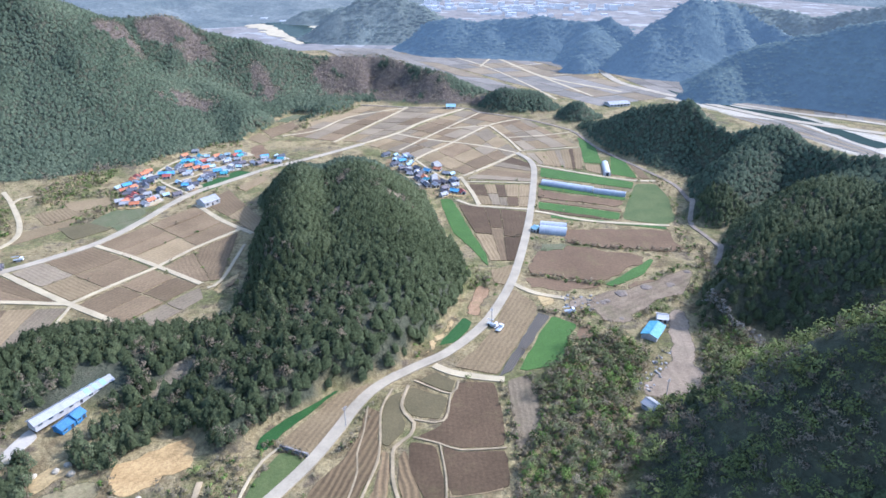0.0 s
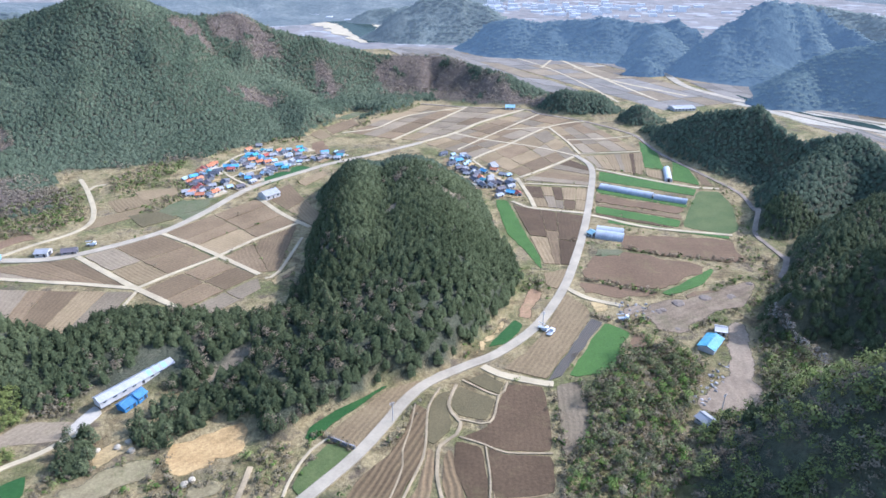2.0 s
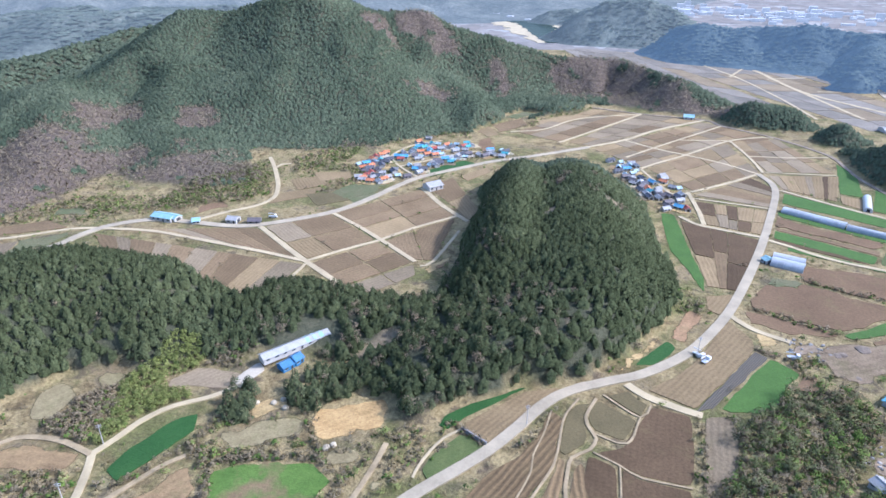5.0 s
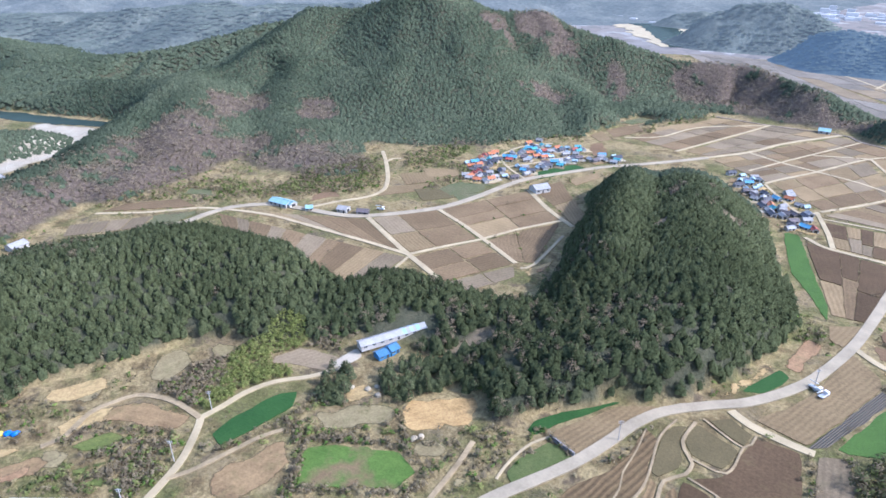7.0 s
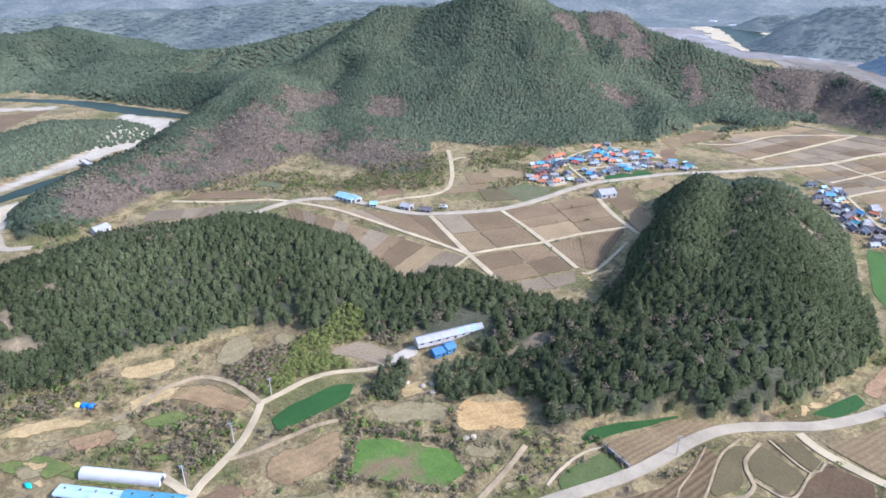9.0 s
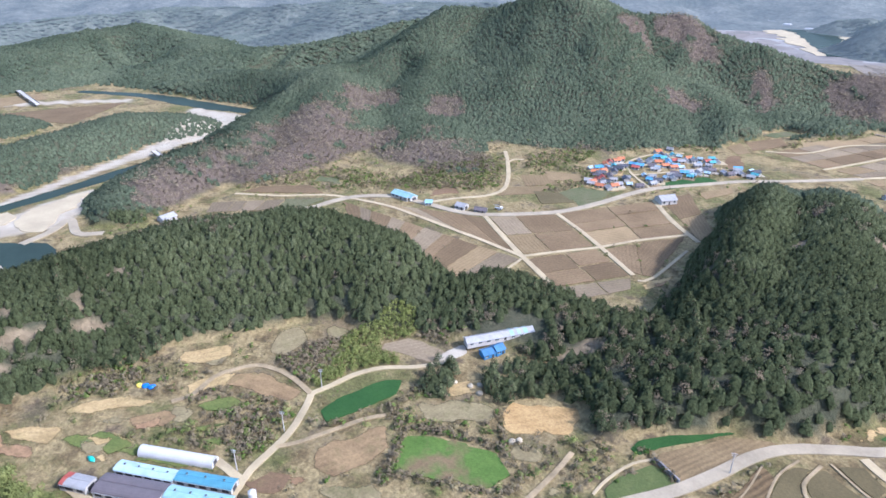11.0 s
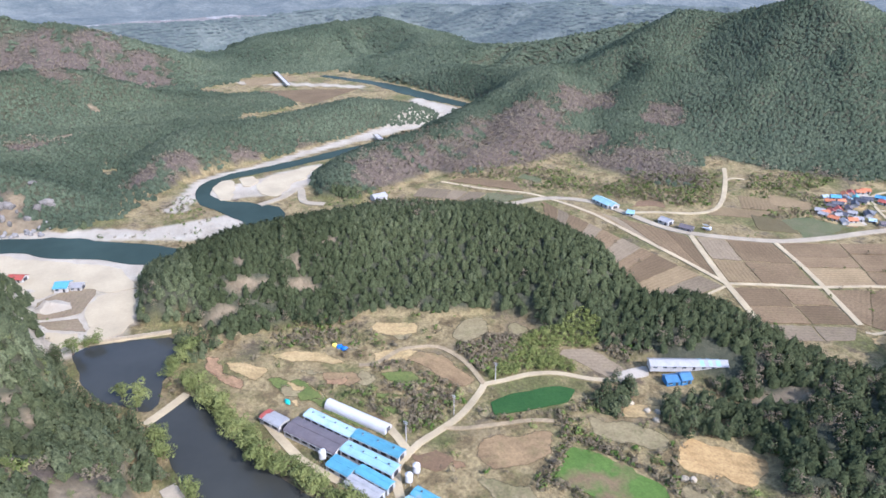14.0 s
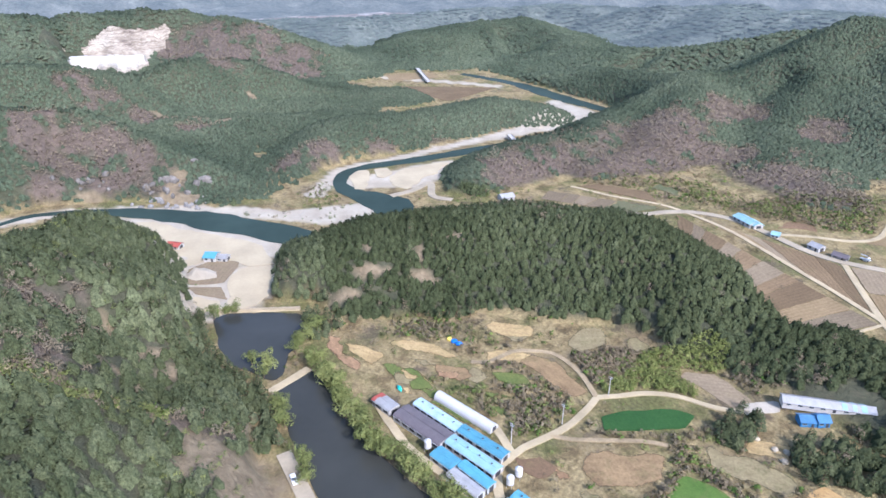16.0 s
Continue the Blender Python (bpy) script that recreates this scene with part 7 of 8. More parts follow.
bench = land_ + 2.2 * (smooth(level - np.floor(level), 0.3, 0.9) - (level - np.floor(level)))
qz = np.where(floor_, np.maximum(27 + 2.2 * fbm(qx / 15, qy / 15, 49, 3), land_ - 9), np.where(cut_, bench + 0.9, land_ - 1.5))
k_ = np.arange(qx.size).reshape(qx.shape)
quads = [(k_[j, i], k_[j, i + 1], k_[j + 1, i + 1], k_[j + 1, i]) for j in range(qx.shape[0] - 1) for i in range(qx.shape[1] - 1) if cut_[j:j + 2, i:i + 2].any()]
pit = mesh_object("ground", np.column_stack([qx.ravel(), qy.ravel(), qz.ravel()]), quads, quarry_material(), smooth_faces=True)
pit.data.attributes.new("floor", 'FLOAT', 'POINT').data.foreach_set("value", floor_.astype(np.float32).ravel())
tagged(pit, "pale stone quarry with a white floor cut into a wooded hill", "quarry", kind="structure")


# ---------------------------------------------------------------- scrub, bamboo, hedges
TUSSOCK = leafage("dry_grass_tussock", (0.14, 0.112, 0.06), (0.19, 0.155, 0.085), (0.25, 0.21, 0.125))
SPRING = leafage("half_open_leaves", (0.075, 0.085, 0.04), (0.105, 0.112, 0.052), (0.145, 0.145, 0.07))
WEED = leafage("green_weeds", (0.05, 0.085, 0.02), (0.085, 0.125, 0.03), (0.13, 0.17, 0.045))
BAMBOO = leafage("bamboo_leaves", (0.10, 0.118, 0.036), (0.145, 0.162, 0.05), (0.19, 0.205, 0.07))
SHRUBS = [tufts(110 + k, 30, 5, 0.28, tall=1.9, spread=1.1, base=0.0) for k in range(6)]
CLUMPS = [tufts(130 + k, 16, 4, 0.3, tall=0.9, spread=0.9, base=0.0) for k in range(5)]
CANES = [tufts(150 + k, 46, 7, 0.26, tall=2.6, spread=1.3, base=0.0) for k in range(6)]


def open_land(x, y):
    keep = free_of_roads(x, y, 0.8) & free_of_water(x, y)
    return keep & outside_of(x, y, [f[0] for f in FIELDS] + WATERS + FOOTPRINTS)


def spread_in(poly, per_metre, seed):
    r = np.random.default_rng(seed)
    lo, hi = poly.min(0), poly.max(0)
    n = int((hi - lo).prod() * per_metre)
    x, y = r.uniform(lo[0], hi[0], n), r.uniform(lo[1], hi[1], n)
    keep = inside(x, y, poly)
    x, y = x[keep], y[keep]
    keep = open_land(x, y)
    return x[keep], y[keep]


def growth(name, label, protos, x, y, lo, hi, material, seed):
    if not len(x):
        return
    r = np.random.default_rng(seed)
    place = np.column_stack([x, y, ground_at(x, y) - 0.15])
    ob = scatter_mesh(name, protos, place, r.uniform(lo, hi, len(x)), np.clip(r.normal(0.5, 0.25, len(x)), 0, 1), material, seed)
    tagged(ob, label, name.split("_")[-1], kind="stuff")


xs, ys, hedged = [], [], 0
for k, (density, poly) in enumerate(SCRUBS):
    x, y = spread_in(poly, density * 2.2, 200 + k)
    xs.append(x)
    ys.append(y)
for k, (size, line) in enumerate(HEDGES):
    path = spline(line, 0.8)
    r = np.random.default_rng(300 + k)
    x, y = path[:, 0] + r.normal(0, 0.9, len(path)), path[:, 1] + r.normal(0, 0.9, len(path))
    keep = free_of_roads(x, y, 0.8)
    xs.insert(0, x[keep])
    ys.insert(0, y[keep])
    hedged += keep.sum()
x, y = jitter_grid(-380, 220, -60, 480, 5.0)
keep = (ground_at(x, y) < 3) & seen_side(x, y) & (fbm(x / 22, y / 22, 61, 4) > 0.5) & open_land(x, y)
xs.append(x[keep])
ys.append(y[keep])
x, y = np.concatenate(xs), np.concatenate(ys)
kind = np.random.default_rng(5).random(len(x)) + 0.5 * (fbm(x / 30, y / 30, 71, 3) - 0.45)
kind[:hedged] *= 0.72
for name, label, protos, lo, hi, material, a, b in (
        ("bare_scrub", "leafless brown scrub on the valley floor", SHRUBS, 0.55, 1.35, TWIGS, -1, 0.40),
        ("dry_grass", "tussocks of dry straw-coloured grass", CLUMPS, 0.6, 1.6, TUSSOCK, 0.40, 0.60),
        ("green_weeds", "low green spring weeds", CLUMPS, 0.7, 1.8, WEED, 0.60, 0.82),
        ("young_bushes", "bushes with fresh yellow-green leaves", SHRUBS, 0.7, 1.6, FRESH, 0.82, 9)):
    sel = (kind >= a) & (kind < b)
    growth(name, label, protos, x[sel], y[sel], lo, hi, material, 11)
for k, (density, poly) in enumerate(SCRUBS):
    # young trees stand in the thickest scrub
    if 0.19 < density < 0.25:
        x, y = spread_in(poly, 0.085, 500 + k)
        growth("young_leaf_trees", "small broadleaved trees in fresh leaf above scrub", NEAR_BARE, x[::2], y[::2], 0.9, 1.7, SPRING, 15 + k)
        growth("green_leaf_trees", "small trees in bright green leaf above scrub", NEAR_BARE, x[1::4], y[1::4], 0.9, 1.7, WEED, 17 + k)
        growth("bare_trees", "small leafless grey-brown trees above scrub", NEAR_BARE, x[3::4], y[3::4], 0.9, 1.6, TWIGS, 19 + k)
for (poly,) in BAMBOOS:
    x, y = spread_in(poly, 0.95, 401)
    growth("bamboo_grove", "dense yellow-green bamboo grove", CANES, x, y, 0.6, 0.95, BAMBOO, 12)
for k, (density, poly) in enumerate(THICKETS):
    x, y = spread_in(poly, density * 1.3, 420 + k)
    growth("bare_thicket", "thicket of leafless grey-brown bushes beside the fields", SHRUBS, x, y, 0.55, 1.25, TWIGS, 30 + k)
    growth("green_weeds", "green spring weeds between leafless bushes", CLUMPS, x[::6] + 0.7, y[::6] + 0.7, 0.8, 1.8, WEED, 50 + k)
x, y = jitter_grid(30, 150, 60, 220, 3.4)
keep = (ground_at(x, y) > 1.5) & (fbm(x / 18, y / 18, 81, 3) > 0.46) & seen_side(x, y)
growth("young_leaf_trees", "broadleaved trees with fresh spring leaves on the slope", NEAR_BARE, x[keep], y[keep], 0.8, 1.6, FRESH, 13)
x, y = jitter_grid(-330, -120, -110, 10, 5.0)
keep = (ground_at(x, y) > 4) & (fbm(x / 30, y / 30, 91, 3) > 0.56)
growth("young_leaf_trees", "broadleaved trees with fresh spring leaves on the slope", NEAR_BARE, x[keep], y[keep], 0.6, 1.0, FRESH, 14)


t_ = np.random.default_rng(44)
x, y = -167 + t_.normal(0, 2.6, 150), t_.uniform(-74, -35, 150)
growth("young_leaf_trees", "row of young trees with yellow-green spring leaves", NEAR_BARE, x, y, 0.45, 0.8, FRESH, 16)


# ---------------------------------------------------------------- single trees
def crown_mesh(name, tri, material, tint):
    me = bpy.data.meshes.new(name)
    me.from_pydata([tuple(v) for v in tri], [], [(k, k + 1, k + 2) for k in range(0, len(tri), 3)])
    me.materials.append(material)
    me.attributes.new("tint", 'FLOAT', 'POINT').data.foreach_set("value", np.full(len(tri), tint, np.float32))
    return me


def trunk_bmesh(height, foot, seed):
    """A tapered trunk that bends a little, with a few limbs."""
    r = np.random.default_rng(seed)
    bm = bmesh.new()

    def limb(a, b, ra, rb):
        a, b = Vector(a), Vector(b)
        q = (b - a).to_track_quat('Z', 'Y')
        rings = []
        for p, rad in ((a, ra), (a.lerp(b, 0.5) + Vector(r.normal(0, 0.06, 3)), (ra + rb) / 2), (b, rb)):
            rings.append([bm.verts.new(p + q @ Vector((rad * math.cos(k * math.pi / 3), rad * math.sin(k * math.pi / 3), 0))) for k in range(6)])
        for lo, hi in zip(rings, rings[1:]):
            for k in range(6):
                bm.faces.new((lo[k], lo[(k + 1) % 6], hi[(k + 1) % 6], hi[k]))

    top = Vector((r.normal(0, 0.15), r.normal(0, 0.15), height))
    limb((0, 0, -0.5), top, foot, foot * 0.35)
    for k in range(4):
        base = top * r.uniform(0.45, 0.85)
        a = r.uniform(0, 6.28)
        limb(base, base + Vector((math.cos(a), math.sin(a), 0.6)) * height * 0.22, foot * 0.4, foot * 0.15)
    return bm


def make_tree(name, tri, material, tint, trunk_height, foot, seed):
    thing = new(name)
    part("trunk", trunk_bmesh(trunk_height, foot, seed), BARK, thing)
    crown = new("crown", crown_mesh("crown", tri, material, tint))
    crown.parent = thing
    return thing


def stand(kinds, spots, label, category, group, lo, hi, seed):
    r = np.random.default_rng(seed)
    for x, y in spots:
        s = r.uniform(lo, hi)
        ob = copy_thing(kinds[int(r.integers(len(kinds)))], pose(x, y, float(ground_at(x, y)), 0, 0, r.uniform(0, 360)))
        ob.scale = (s, s, s * r.uniform(0.9, 1.15))
        tagged(ob, label, category, group=group)


def clear_away(kinds):
    for k in kinds:
        for o in (*k.children_recursive, k):
            bpy.data.objects.remove(o)


WILLOW_KINDS = [make_tree("willow_tree", tufts(500 + k, 700, 12, 0.26, tall=6.2, spread=2.9, base=0.05), FRESH, 0.25 + 0.15 * k, 4.6, 0.22, k) for k in range(4)]
spots = []
for k, (line,) in enumerate(WILLOWS):
    path = spline(line, 3.0)
    r = np.random.default_rng(600 + k)
    spots += [tuple(p[:2] + r.normal(0, 1.1, 2)) for p in path]
    if len(line) > 6:
        spots += [tuple(p[:2] + (r.normal(0, 1) + 2.2, r.normal(0, 1) + 2.6)) for p in path[::2]]
stand(WILLOW_KINDS, spots, "willow with fresh yellow-green leaves beside the pond", "tree", "willows by the pond", 0.75, 1.35, 5)
clear_away(WILLOW_KINDS)

PALE_TWIGS = leafage("pale_grey_twigs", (0.2, 0.175, 0.15), (0.25, 0.22, 0.19), (0.3, 0.265, 0.23))
POPLAR_KINDS = [make_tree("poplar_tree", tufts(560 + k, 190, 11, 0.19, tall=9.0, spread=1.3, base=-0.05), PALE_TWIGS, 0.55 + 0.15 * k, 8.4, 0.16, 60 + k) for k in range(3)]
spots = spline(np.array([(116, 243), (120, 235), (124.5, 229), (127, 221), (128, 213)], float), 2.1)
stand(POPLAR_KINDS, [(p[0], p[1]) for p in spots], "tall leafless grey poplar in a row beside the stream", "tree", "row of poplars", 0.8, 1.1, 8)
clear_away(POPLAR_KINDS)

PINE_KINDS = [make_tree("pine_tree", pine_crown(520 + k, 220, 0.34, tall=6.4, spread=2.0, low=0.28), PINE, 0.3 + 0.12 * k, 5.6, 0.2, 20 + k) for k in range(5)]
spots = []
r = np.random.default_rng(77)
for (poly,) in GROVES:
    ring = spline(np.vstack([poly, poly[:1]]), 4.2)
    spots += [tuple(p[:2] + r.normal(0, 0.6, 2)) for p in ring]
spots = np.array(spots)
spots = spots[open_land(spots[:, 0], spots[:, 1])][:240]
stand(PINE_KINDS, spots, "dark green pine at the edge of the wood", "tree", "pines at the wood's edge", 0.7, 1.1, 6)
clear_away(PINE_KINDS)


# ---------------------------------------------------------------- poles, vehicle, bridge, walls
def utility_pole(x, y, turn):
    thing = new("utility_pole")
    part("pole", tube(bmesh.new(), (0, 0, -0.5), (0, 0, 8.6), 0.19, 0.12), POLE_GREY, thing)
    for z, w in ((8.1, 0.9), (7.4, 0.7)):
        arm = part("crossarm", box(bmesh.new(), -w, w, -0.06, 0.06, z, z + 0.12), STEEL, thing)
        for k in (-0.9, -0.4, 0.4, 0.9):
            part("insulator", tube(bmesh.new(), (k * w, 0, z + 0.12), (k * w, 0, z + 0.36), 0.06, 0.04, 6), P_WHITE, arm)
    thing.matrix_basis = pose(x, y, float(ground_at(x, y)), 0, 0, turn)
    tagged(thing, "grey concrete utility pole with two crossarms", "utility pole", group="poles along the lanes")


for (line,) in POLES:
    for x, y in line:
        utility_pole(x, y, 35)


CAR_PAINT = stained("white_car_paint", (0.72, 0.72, 0.71), 0.05, 0.5, 3.0, 0.25)
RUBBER = stained("black_rubber", (0.02, 0.02, 0.02), 0.2, 0.5, 3.0, 0.8)


def parked_car(x, y, turn, lift):
    thing = new("parked_car")
    side = [(-2.2, 0.3), (2.2, 0.3), (2.25, 0.75), (1.3, 0.95), (-2.1, 1.0), (-2.25, 0.7)]
    bm = bmesh.new()
    prism(bm, side, -0.85, 0.85)
    bmesh.ops.rotate(bm, verts=bm.verts, cent=(0, 0, 0), matrix=Matrix.Rotation(radians(-90), 3, 'Z'))
    body = part("body", bm, CAR_PAINT, thing)
    bm = bmesh.new()
    prism(bm, [(-1.9, 0.98), (0.9, 0.96), (0.25, 1.5), (-1.5, 1.5)], -0.72, 0.72)
    bmesh.ops.rotate(bm, verts=bm.verts, cent=(0, 0, 0), matrix=Matrix.Rotation(radians(-90), 3, 'Z'))
    part("cabin", bm, GLASS_DARK, thing, "dark glazed cabin")
    part("roof", box(bmesh.new(), -1.45, 0.22, -0.68, 0.68, 1.5, 1.56), CAR_PAINT, thing)
    for a in (-1.4, 1.4):
        for b in (-0.8, 0.8):
            part("wheel", tube(bmesh.new(), (a, b - 0.1, 0.32), (a, b + 0.1, 0.32), 0.32, 0.32, 12), RUBBER, thing)
    for b in (-0.6, 0.6):
        part("headlight", box(bmesh.new(), 2.2, 2.28, b - 0.18, b + 0.18, 0.6, 0.74), P_WHITE, body)
    thing.matrix_basis = pose(x, y, float(ground_at(x, y)) + lift, 0, 0, turn)
    tagged(thing, "white car standing on the pond road", "car")


parked_car(-153.5, -2.0, 11, 0.42)


def span_bridge(x, y, turn, length):
    """A low concrete bridge: deck, two parapets, piers."""
    thing = new("river_bridge")
    part("deck", box(bmesh.new(), -length / 2, length / 2, -2.2, 2.2, 2.6, 3.2), POLE_GREY, thing)
    for s in (-1, 1):
        part("parapet", box(bmesh.new(), -length / 2, length / 2, s * 2.2 - 0.15, s * 2.2 + 0.15, 3.2, 3.9), CONCRETE, thing)
    for k in range(4):
        px = (k - 1.5) * length / 4
        part("pier", box(bmesh.new(), px - 0.5, px + 0.5, -1.7, 1.7, -1, 2.6), POLE_GREY, thing)
    thing.matrix_basis = pose(x, y, 0, 0, 0, turn)
    tagged(thing, "low grey concrete bridge over the river", "bridge")


span_bridge(-481, 205.5, -8, 27)
span_bridge(-785, 209, -6, 91)


def stone_wall(points, height, material, label):
    """A retaining wall in short lengths."""
    path = spline(np.array(points, float), 2.0)
    thing = new("retaining_wall")
    for k, (a, b) in enumerate(zip(path, path[1:])):
        bm = box(bmesh.new(), 0, float(np.hypot(*(b - a))) - 0.02, -0.25, 0.25, -0.5, height * (0.92 + 0.12 * ((k * 37) % 10) / 10))
        o = part("panel", bm, material, thing)
        o.matrix_basis = pose(a[0], a[1], float(ground_at(a[0], a[1])), 0, 0, math.degrees(math.atan2(b[1] - a[1], b[0] - a[0])))
    tagged(thing, label, "wall")


stone_wall([(-53.7, 161.0), (-43.6, 156.9)], 1.5, W_GREY, "low dark retaining wall between two fields")
stone_wall([(-265.9, -26.2), (-257.5, 9.5)], 1.6, CONCRETE, "pale concrete dam wall of the pond")


# tarpaulins, straw heaps, rubble, boulders
TARP_BLUE = stained("blue_tarpaulin", (0.02, 0.14, 0.45), 0.2, 0.5, 3.0, 0.4)
TARP_YELLOW = stained("yellow_tarpaulin", (0.65, 0.50, 0.08), 0.2, 0.5, 3.0, 0.5)
TARP_TEAL = stained("teal_tarpaulin", (0.03, 0.36, 0.30), 0.2, 0.5, 3.0, 0.5)
STRAW = stained("grey_straw", (0.36, 0.31, 0.22), 0.25, 0.6, 4.0, 0.95)
STONE = stained("pale_rock", (0.20, 0.19, 0.172), 0.25, 0.4, 3.0, 0.9)
RUBBISH = stained("pale_rubble", (0.36, 0.34, 0.31), 0.3, 0.6, 3.0, 0.85)


def lump_mesh(seed, sx, sy, sz, rough=0.25):
    """A rounded lump with uneven sides."""
    r = np.random.default_rng(seed)
    bm = bmesh.new()
    bmesh.ops.create_icosphere(bm, subdivisions=2, radius=1.0)
    for v in bm.verts:
        k = 1 + rough * (noise.noise(v.co * 1.7 + Vector((seed, 0, 0)))) + r.normal(0, rough * 0.12)
        v.co = Vector((v.co.x * sx * k, v.co.y * sy * k, v.co.z * sz * k))
    return bm


def lump(name, label, category, group, x, y, size, material, seed):
    me = bpy.data.meshes.new(name)
    bm = lump_mesh(seed, *size)
    bm.to_mesh(me)
    bm.free()
    me.materials.append(material)
    ob = new(name, me)
    ob.matrix_basis = pose(x, y, float(ground_at(x, y)) + size[2] * 0.35, 0, 0, seed * 47 % 360)
    tagged(ob, label, category, group=group)


lump("tarpaulin", "heap covered with a blue tarpaulin", "tarpaulin", "covered heaps", -212.3, 68.6, (1.6, 1.3, 1.0), TARP_BLUE, 1)
lump("tarpaulin", "heap covered with a blue tarpaulin", "tarpaulin", "covered heaps", -210.2, 69.9, (1.4, 1.2, 0.9), TARP_BLUE, 2)
lump("tarpaulin", "small heap under a yellow tarpaulin", "tarpaulin", "covered heaps", -214.4, 67.2, (1.2, 1.1, 0.9), TARP_YELLOW, 3)
lump("tarpaulin", "teal tarpaulin over a garden stack", "tarpaulin", "covered heaps", -188.5, 39.6, (1.7, 0.9, 0.9), TARP_TEAL, 4)
for k, (x, y) in enumerate(((-121.9, 150.3), (-119.5, 153.0), (-116.6, 149.3), (-92.7, 137.0), (-91.1, 138.9), (-128, 148))):
    lump("straw_mound", "rounded heap of grey straw", "straw heap", "straw heaps on the terrace", x, y, (1.3, 1.2, 0.9), STRAW, 10 + k)
r = np.random.default_rng(19)
for k in range(34):
    t = k / 33
    x, y = 74 + 17 * t + r.normal(0, 1.6), 190 + 26 * t + r.normal(0, 1.6)
    lump("rubble_heap", "heap of pale rubble beside the gravel yard", "rubble", "rubble by the yard", x, y, tuple(r.uniform(0.25, 0.8, 3) * (1, 1, 0.7)), RUBBISH if k % 3 else STONE, 30 + k)
for k in range(30):
    x, y = r.uniform(55, 72), r.uniform(248, 262)
    lump("rubble_heap", "low heap of stones on cleared ground", "rubble", "stones on cleared ground", x, y, tuple(r.uniform(0.3, 1.0, 3) * (1, 1, 0.6)), STONE, 80 + k)
for k in range(26):
    a = r.uniform(0, 1)
    x, y = -417 + r.normal(0, 5) + 12 * a, -75 + 40 * a + r.normal(0, 5)
    lump("cliff_boulder", "pale grey boulder at the foot of the river cliff", "boulder", "river cliff boulders", x, y, tuple(r.uniform(0.7, 1.9, 3)), STONE, 120 + k)
for x, y in ((-134.7, 64.9), (-132.3, 61.1), (-154.5, 41.2)):
    thing = new("feed_silo")
    part("tank", tube(bmesh.new(), (0, 0, 1.6), (0, 0, 4.2), 1.2, 1.2, 16), P_WHITE, thing)
    part("cap", tube(bmesh.new(), (0, 0, 4.2), (0, 0, 4.9), 1.2, 0.3, 16), P_WHITE, thing)
    part("hopper", tube(bmesh.new(), (0, 0, 0.7), (0, 0, 1.6), 0.25, 1.2, 16), STEEL, thing)
    for a in range(4):
        part("leg", tube(bmesh.new(), (1.1 * math.cos(a * 1.571), 1.1 * math.sin(a * 1.571), -0.3), (1.1 * math.cos(a * 1.571), 1.1 * math.sin(a * 1.571), 1.8), 0.07, 0.07, 6), STEEL, thing)
    thing.matrix_basis = pose(x, y, float(ground_at(x, y)))
    tagged(thing, "white feed silo on four legs beside the sheds", "silo", group="feed silos")


def parked_truck(x, y, turn, lift):
    """A small farm truck: cab, flat bed with drop sides, wheels."""
    thing = new("farm_truck")
    bm = bmesh.new()
    prism(bm, [(1.0, 0.5), (2.4, 0.5), (2.4, 1.2), (2.1, 1.95), (1.0, 2.0)], -0.85, 0.85)
    bmesh.ops.rotate(bm, verts=bm.verts, cent=(0, 0, 0), matrix=Matrix.Rotation(radians(-90), 3, 'Z'))
    cab = part("cab", bm, CAR_PAINT, thing)
    part("windscreen", box(bmesh.new(), 2.2, 2.36, -0.7, 0.7, 1.25, 1.8), GLASS_DARK, cab)
    part("bed", box(bmesh.new(), -2.4, 0.95, -0.9, 0.9, 0.75, 0.9), STEEL, thing)
    for s in (-1, 1):
        part("side_board", box(bmesh.new(), -2.4, 0.95, s * 0.9 - 0.04, s * 0.9 + 0.04, 0.9, 1.3), CAR_PAINT, thing)
    part("load", lump_mesh(int(abs(x)) + 3, 1.3, 0.75, 0.5), P_WHITE, thing, "white sacks on the bed")
    thing.children[-1].location = (-0.7, 0, 1.2)
    for p in (-1.6, 1.5):
        for q in (-0.8, 0.8):
            part("wheel", tube(bmesh.new(), (p, q - 0.12, 0.35), (p, q + 0.12, 0.35), 0.35, 0.35, 12), RUBBER, thing)
    thing.matrix_basis = pose(x, y, float(ground_at(x, y)) + lift, 0, 0, turn)
    tagged(thing, "small white farm truck with a loaded flat bed", "truck", group="parked farm trucks")


parked_truck(21.6, 235.4, -30, 0.2)
parked_truck(24.4, 232.2, 60, 0.2)
parked_truck(57.2, 246.8, 10, 0.25)
parked_truck(-222.3, 298.0, 20, 0.25)


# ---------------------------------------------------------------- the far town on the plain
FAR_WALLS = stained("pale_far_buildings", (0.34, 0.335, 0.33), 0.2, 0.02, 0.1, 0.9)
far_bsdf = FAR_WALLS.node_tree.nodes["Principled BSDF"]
# a faint bluish glow on the walls imitates haze
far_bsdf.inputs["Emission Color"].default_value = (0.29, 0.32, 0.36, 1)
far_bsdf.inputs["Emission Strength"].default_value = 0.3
bm = bmesh.new()
r = np.random.default_rng(91)
for cx, cy, spread, count in ((40, 1760, 110, 70), (190, 1640, 90, 36), (330, 1760, 80, 26), (-330, 1500, 60, 18)):
    for _ in range(count):
        x, y = cx + r.normal(0, spread), cy + r.normal(0, spread * 0.7)
        a, b = r.uniform(5, 13, 2)
        box(bm, x - a, x + a, y - b * 0.6, y + b * 0.6, 0.5, r.choice([4, 5, 6, 7, 8, 14]))
me = bpy.data.meshes.new("distant_town")
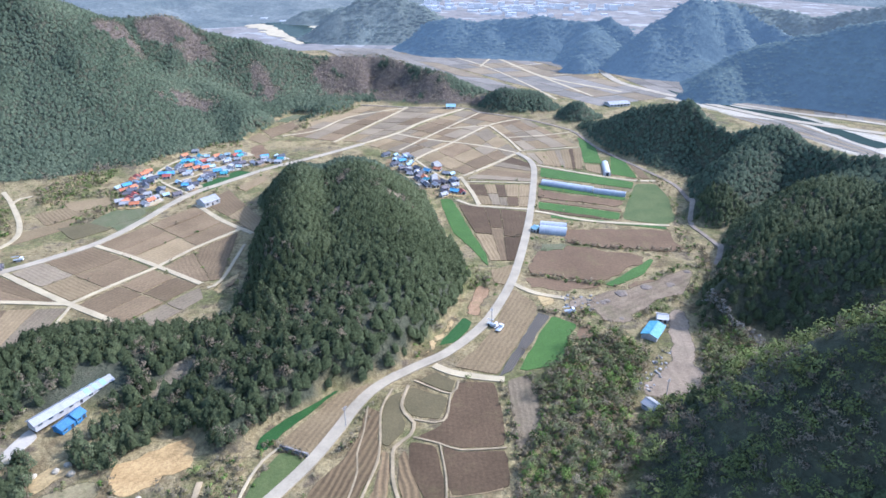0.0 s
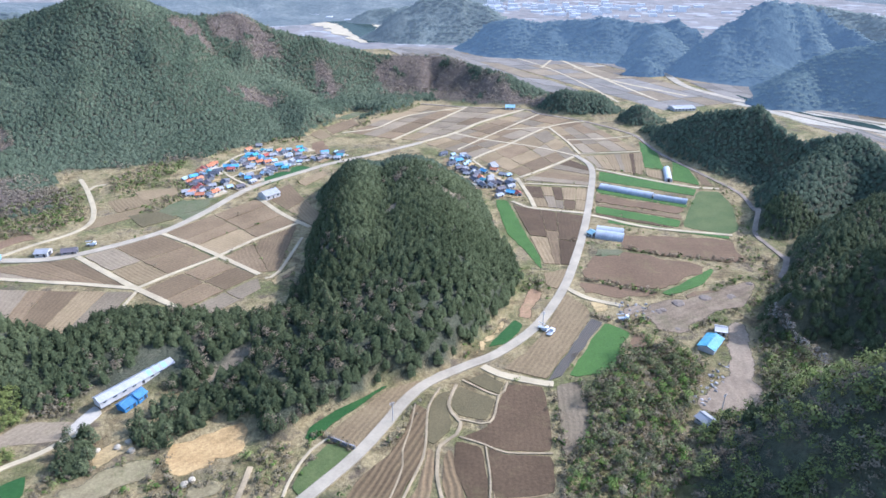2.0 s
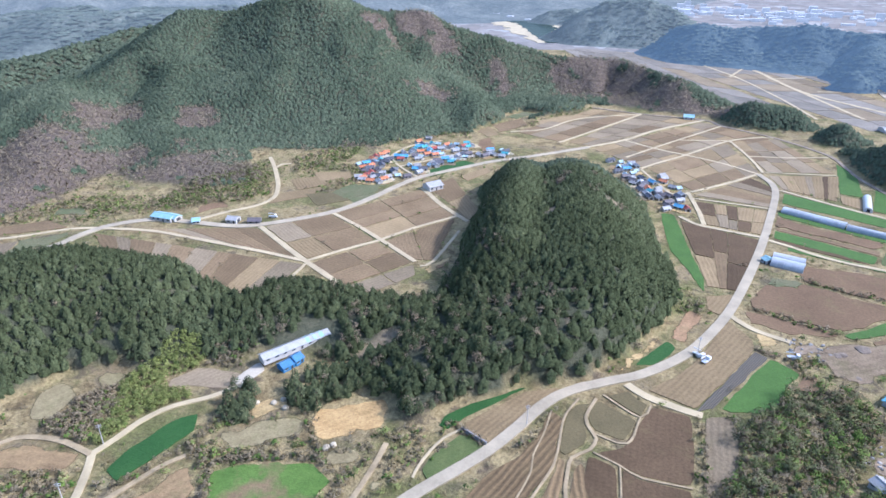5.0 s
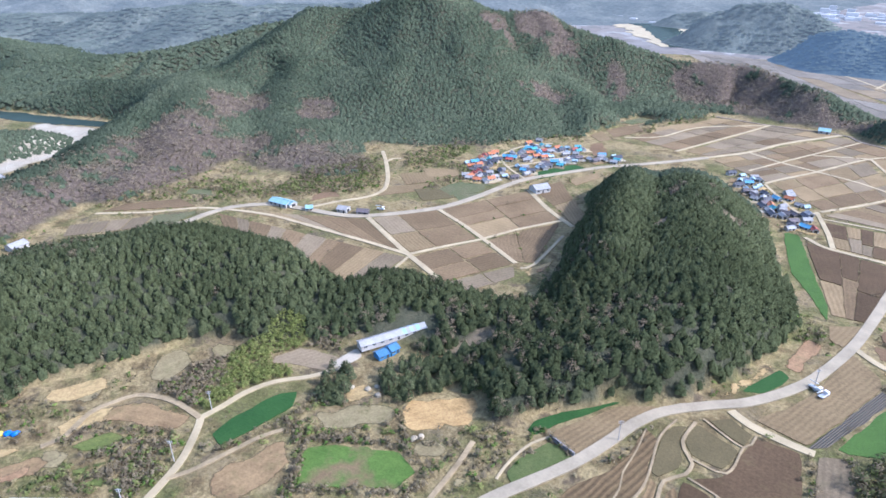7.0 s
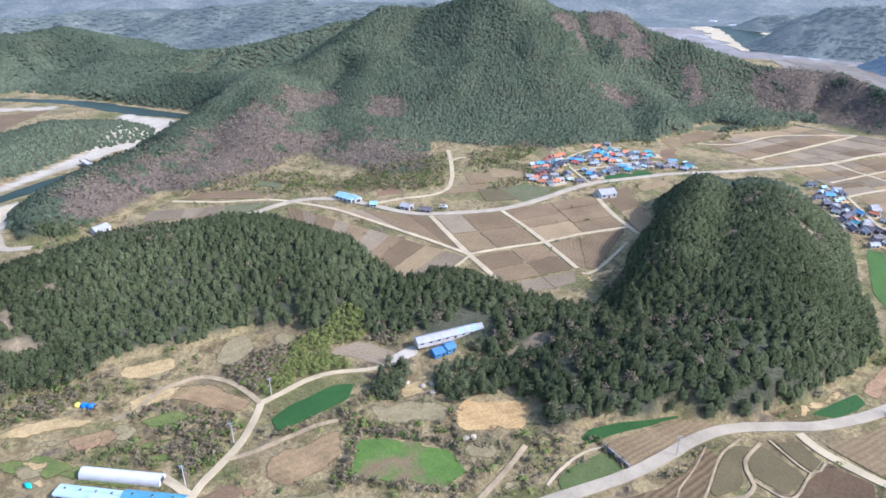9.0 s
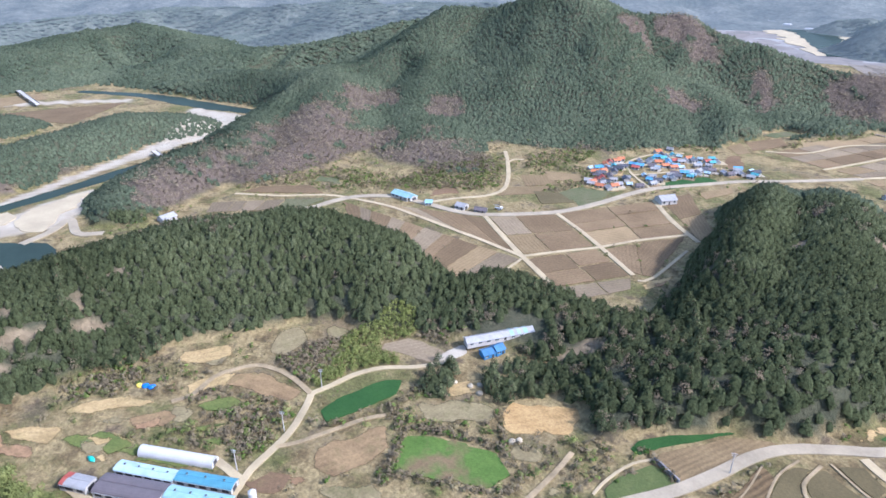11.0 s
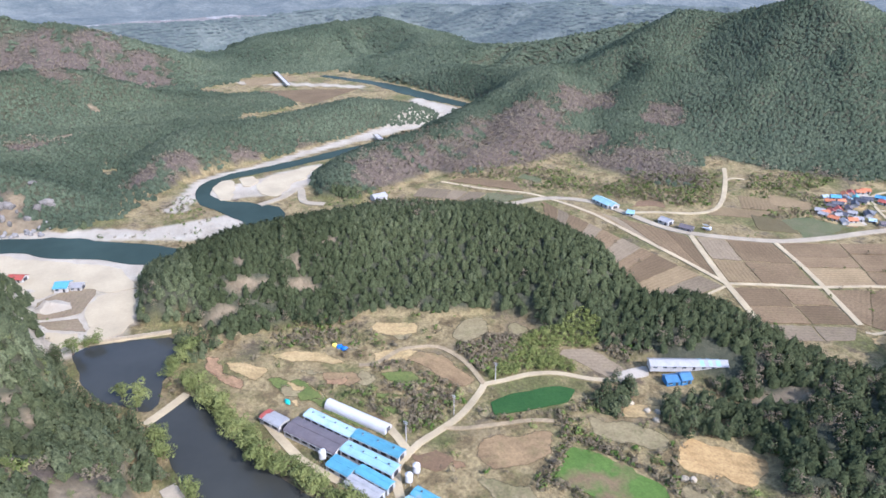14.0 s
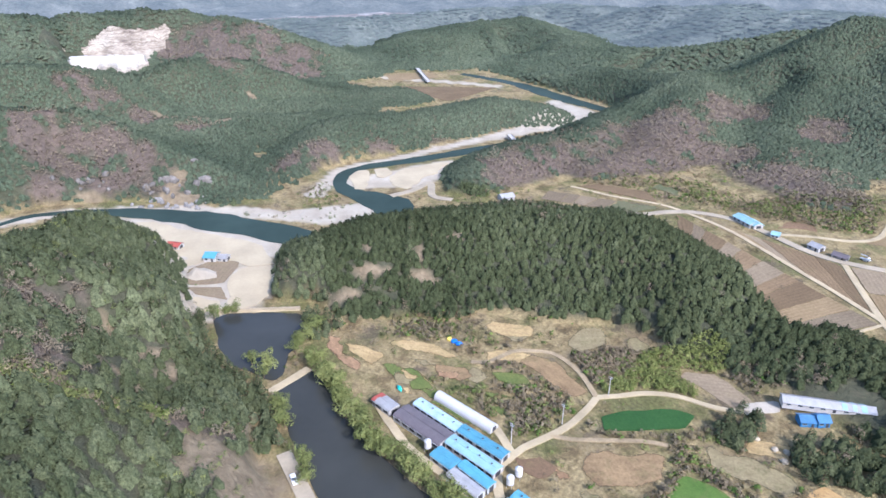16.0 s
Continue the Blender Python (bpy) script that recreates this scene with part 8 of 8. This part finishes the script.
bm.to_mesh(me)
bm.free()
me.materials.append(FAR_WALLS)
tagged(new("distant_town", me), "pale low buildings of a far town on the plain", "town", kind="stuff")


# ---------------------------------------------------------------- rock faces on the slopes
CRAG = stained("pale_grey_crag", (0.165, 0.15, 0.13), 0.4, 0.12, 0.7, 0.95, bump=0.6)
r = np.random.default_rng(123)
for cx, cy, spread, count, big in ((-432, -53, 13, 22, 3.0), (-446, -110, 10, 12, 2.2), (-296, 700, 14, 9, 3.2), (-332, 722, 12, 6, 3.0), (-262, 742, 14, 7, 3.2)):
    for k in range(count):
        x, y = cx + r.normal(0, spread * 0.6), cy + r.normal(0, spread)
        s = big * r.uniform(0.5, 1.15)
        lump("rock_outcrop", "weathered pale grey rock outcrop on the wooded slope", "rock", "rock faces on the slopes", x, y, (s * 0.7, s * r.uniform(0.6, 1.6), s * r.uniform(0.5, 1.2)), CRAG, 700 + 31 * k + int(abs(cx)))


# earth heaps on the rough ground behind the blue barn
r = np.random.default_rng(205)
EARTH = stained("dug_earth", (0.165, 0.132, 0.10), 0.3, 0.3, 1.5, 0.95, bump=0.3)
patch = [p for p, m, _ in FIELDS if m == ROUGH_EARTH][0]
done = 0
while done < 9:
    x, y = r.uniform(patch[:, 0].min(), patch[:, 0].max()), r.uniform(patch[:, 1].min(), patch[:, 1].max())
    if in_poly(x, y, patch):
        s = r.uniform(0.8, 2.2)
        lump("earth_heap", "low heap of dug grey-brown earth on rough ground", "earth heap", "heaps of dug earth", x, y, (s * 1.3, s * r.uniform(0.9, 2.0), s * 0.3), EARTH, 900 + done)
        done += 1


# blue panels let into the long barn's roof
barn = next(o for o in scene.objects if o.name == "long_barn")
for k, (u, w) in enumerate(((5.0, 1.6), (8.2, 1.5), (11.2, 1.8))):
    for s in (-1, 1):
        run = 2.5
        bm = prism(bmesh.new(), [(s * 0.15, 3.04), (s * run, 3.04 - 0.443 * run), (s * run, 3.22 - 0.443 * run), (s * 0.15, 3.22)], u - w / 2, u + w / 2)
        part("roof_panel", bm, R_SKY if k != 1 else R_PALE, barn, "blue roof panel")
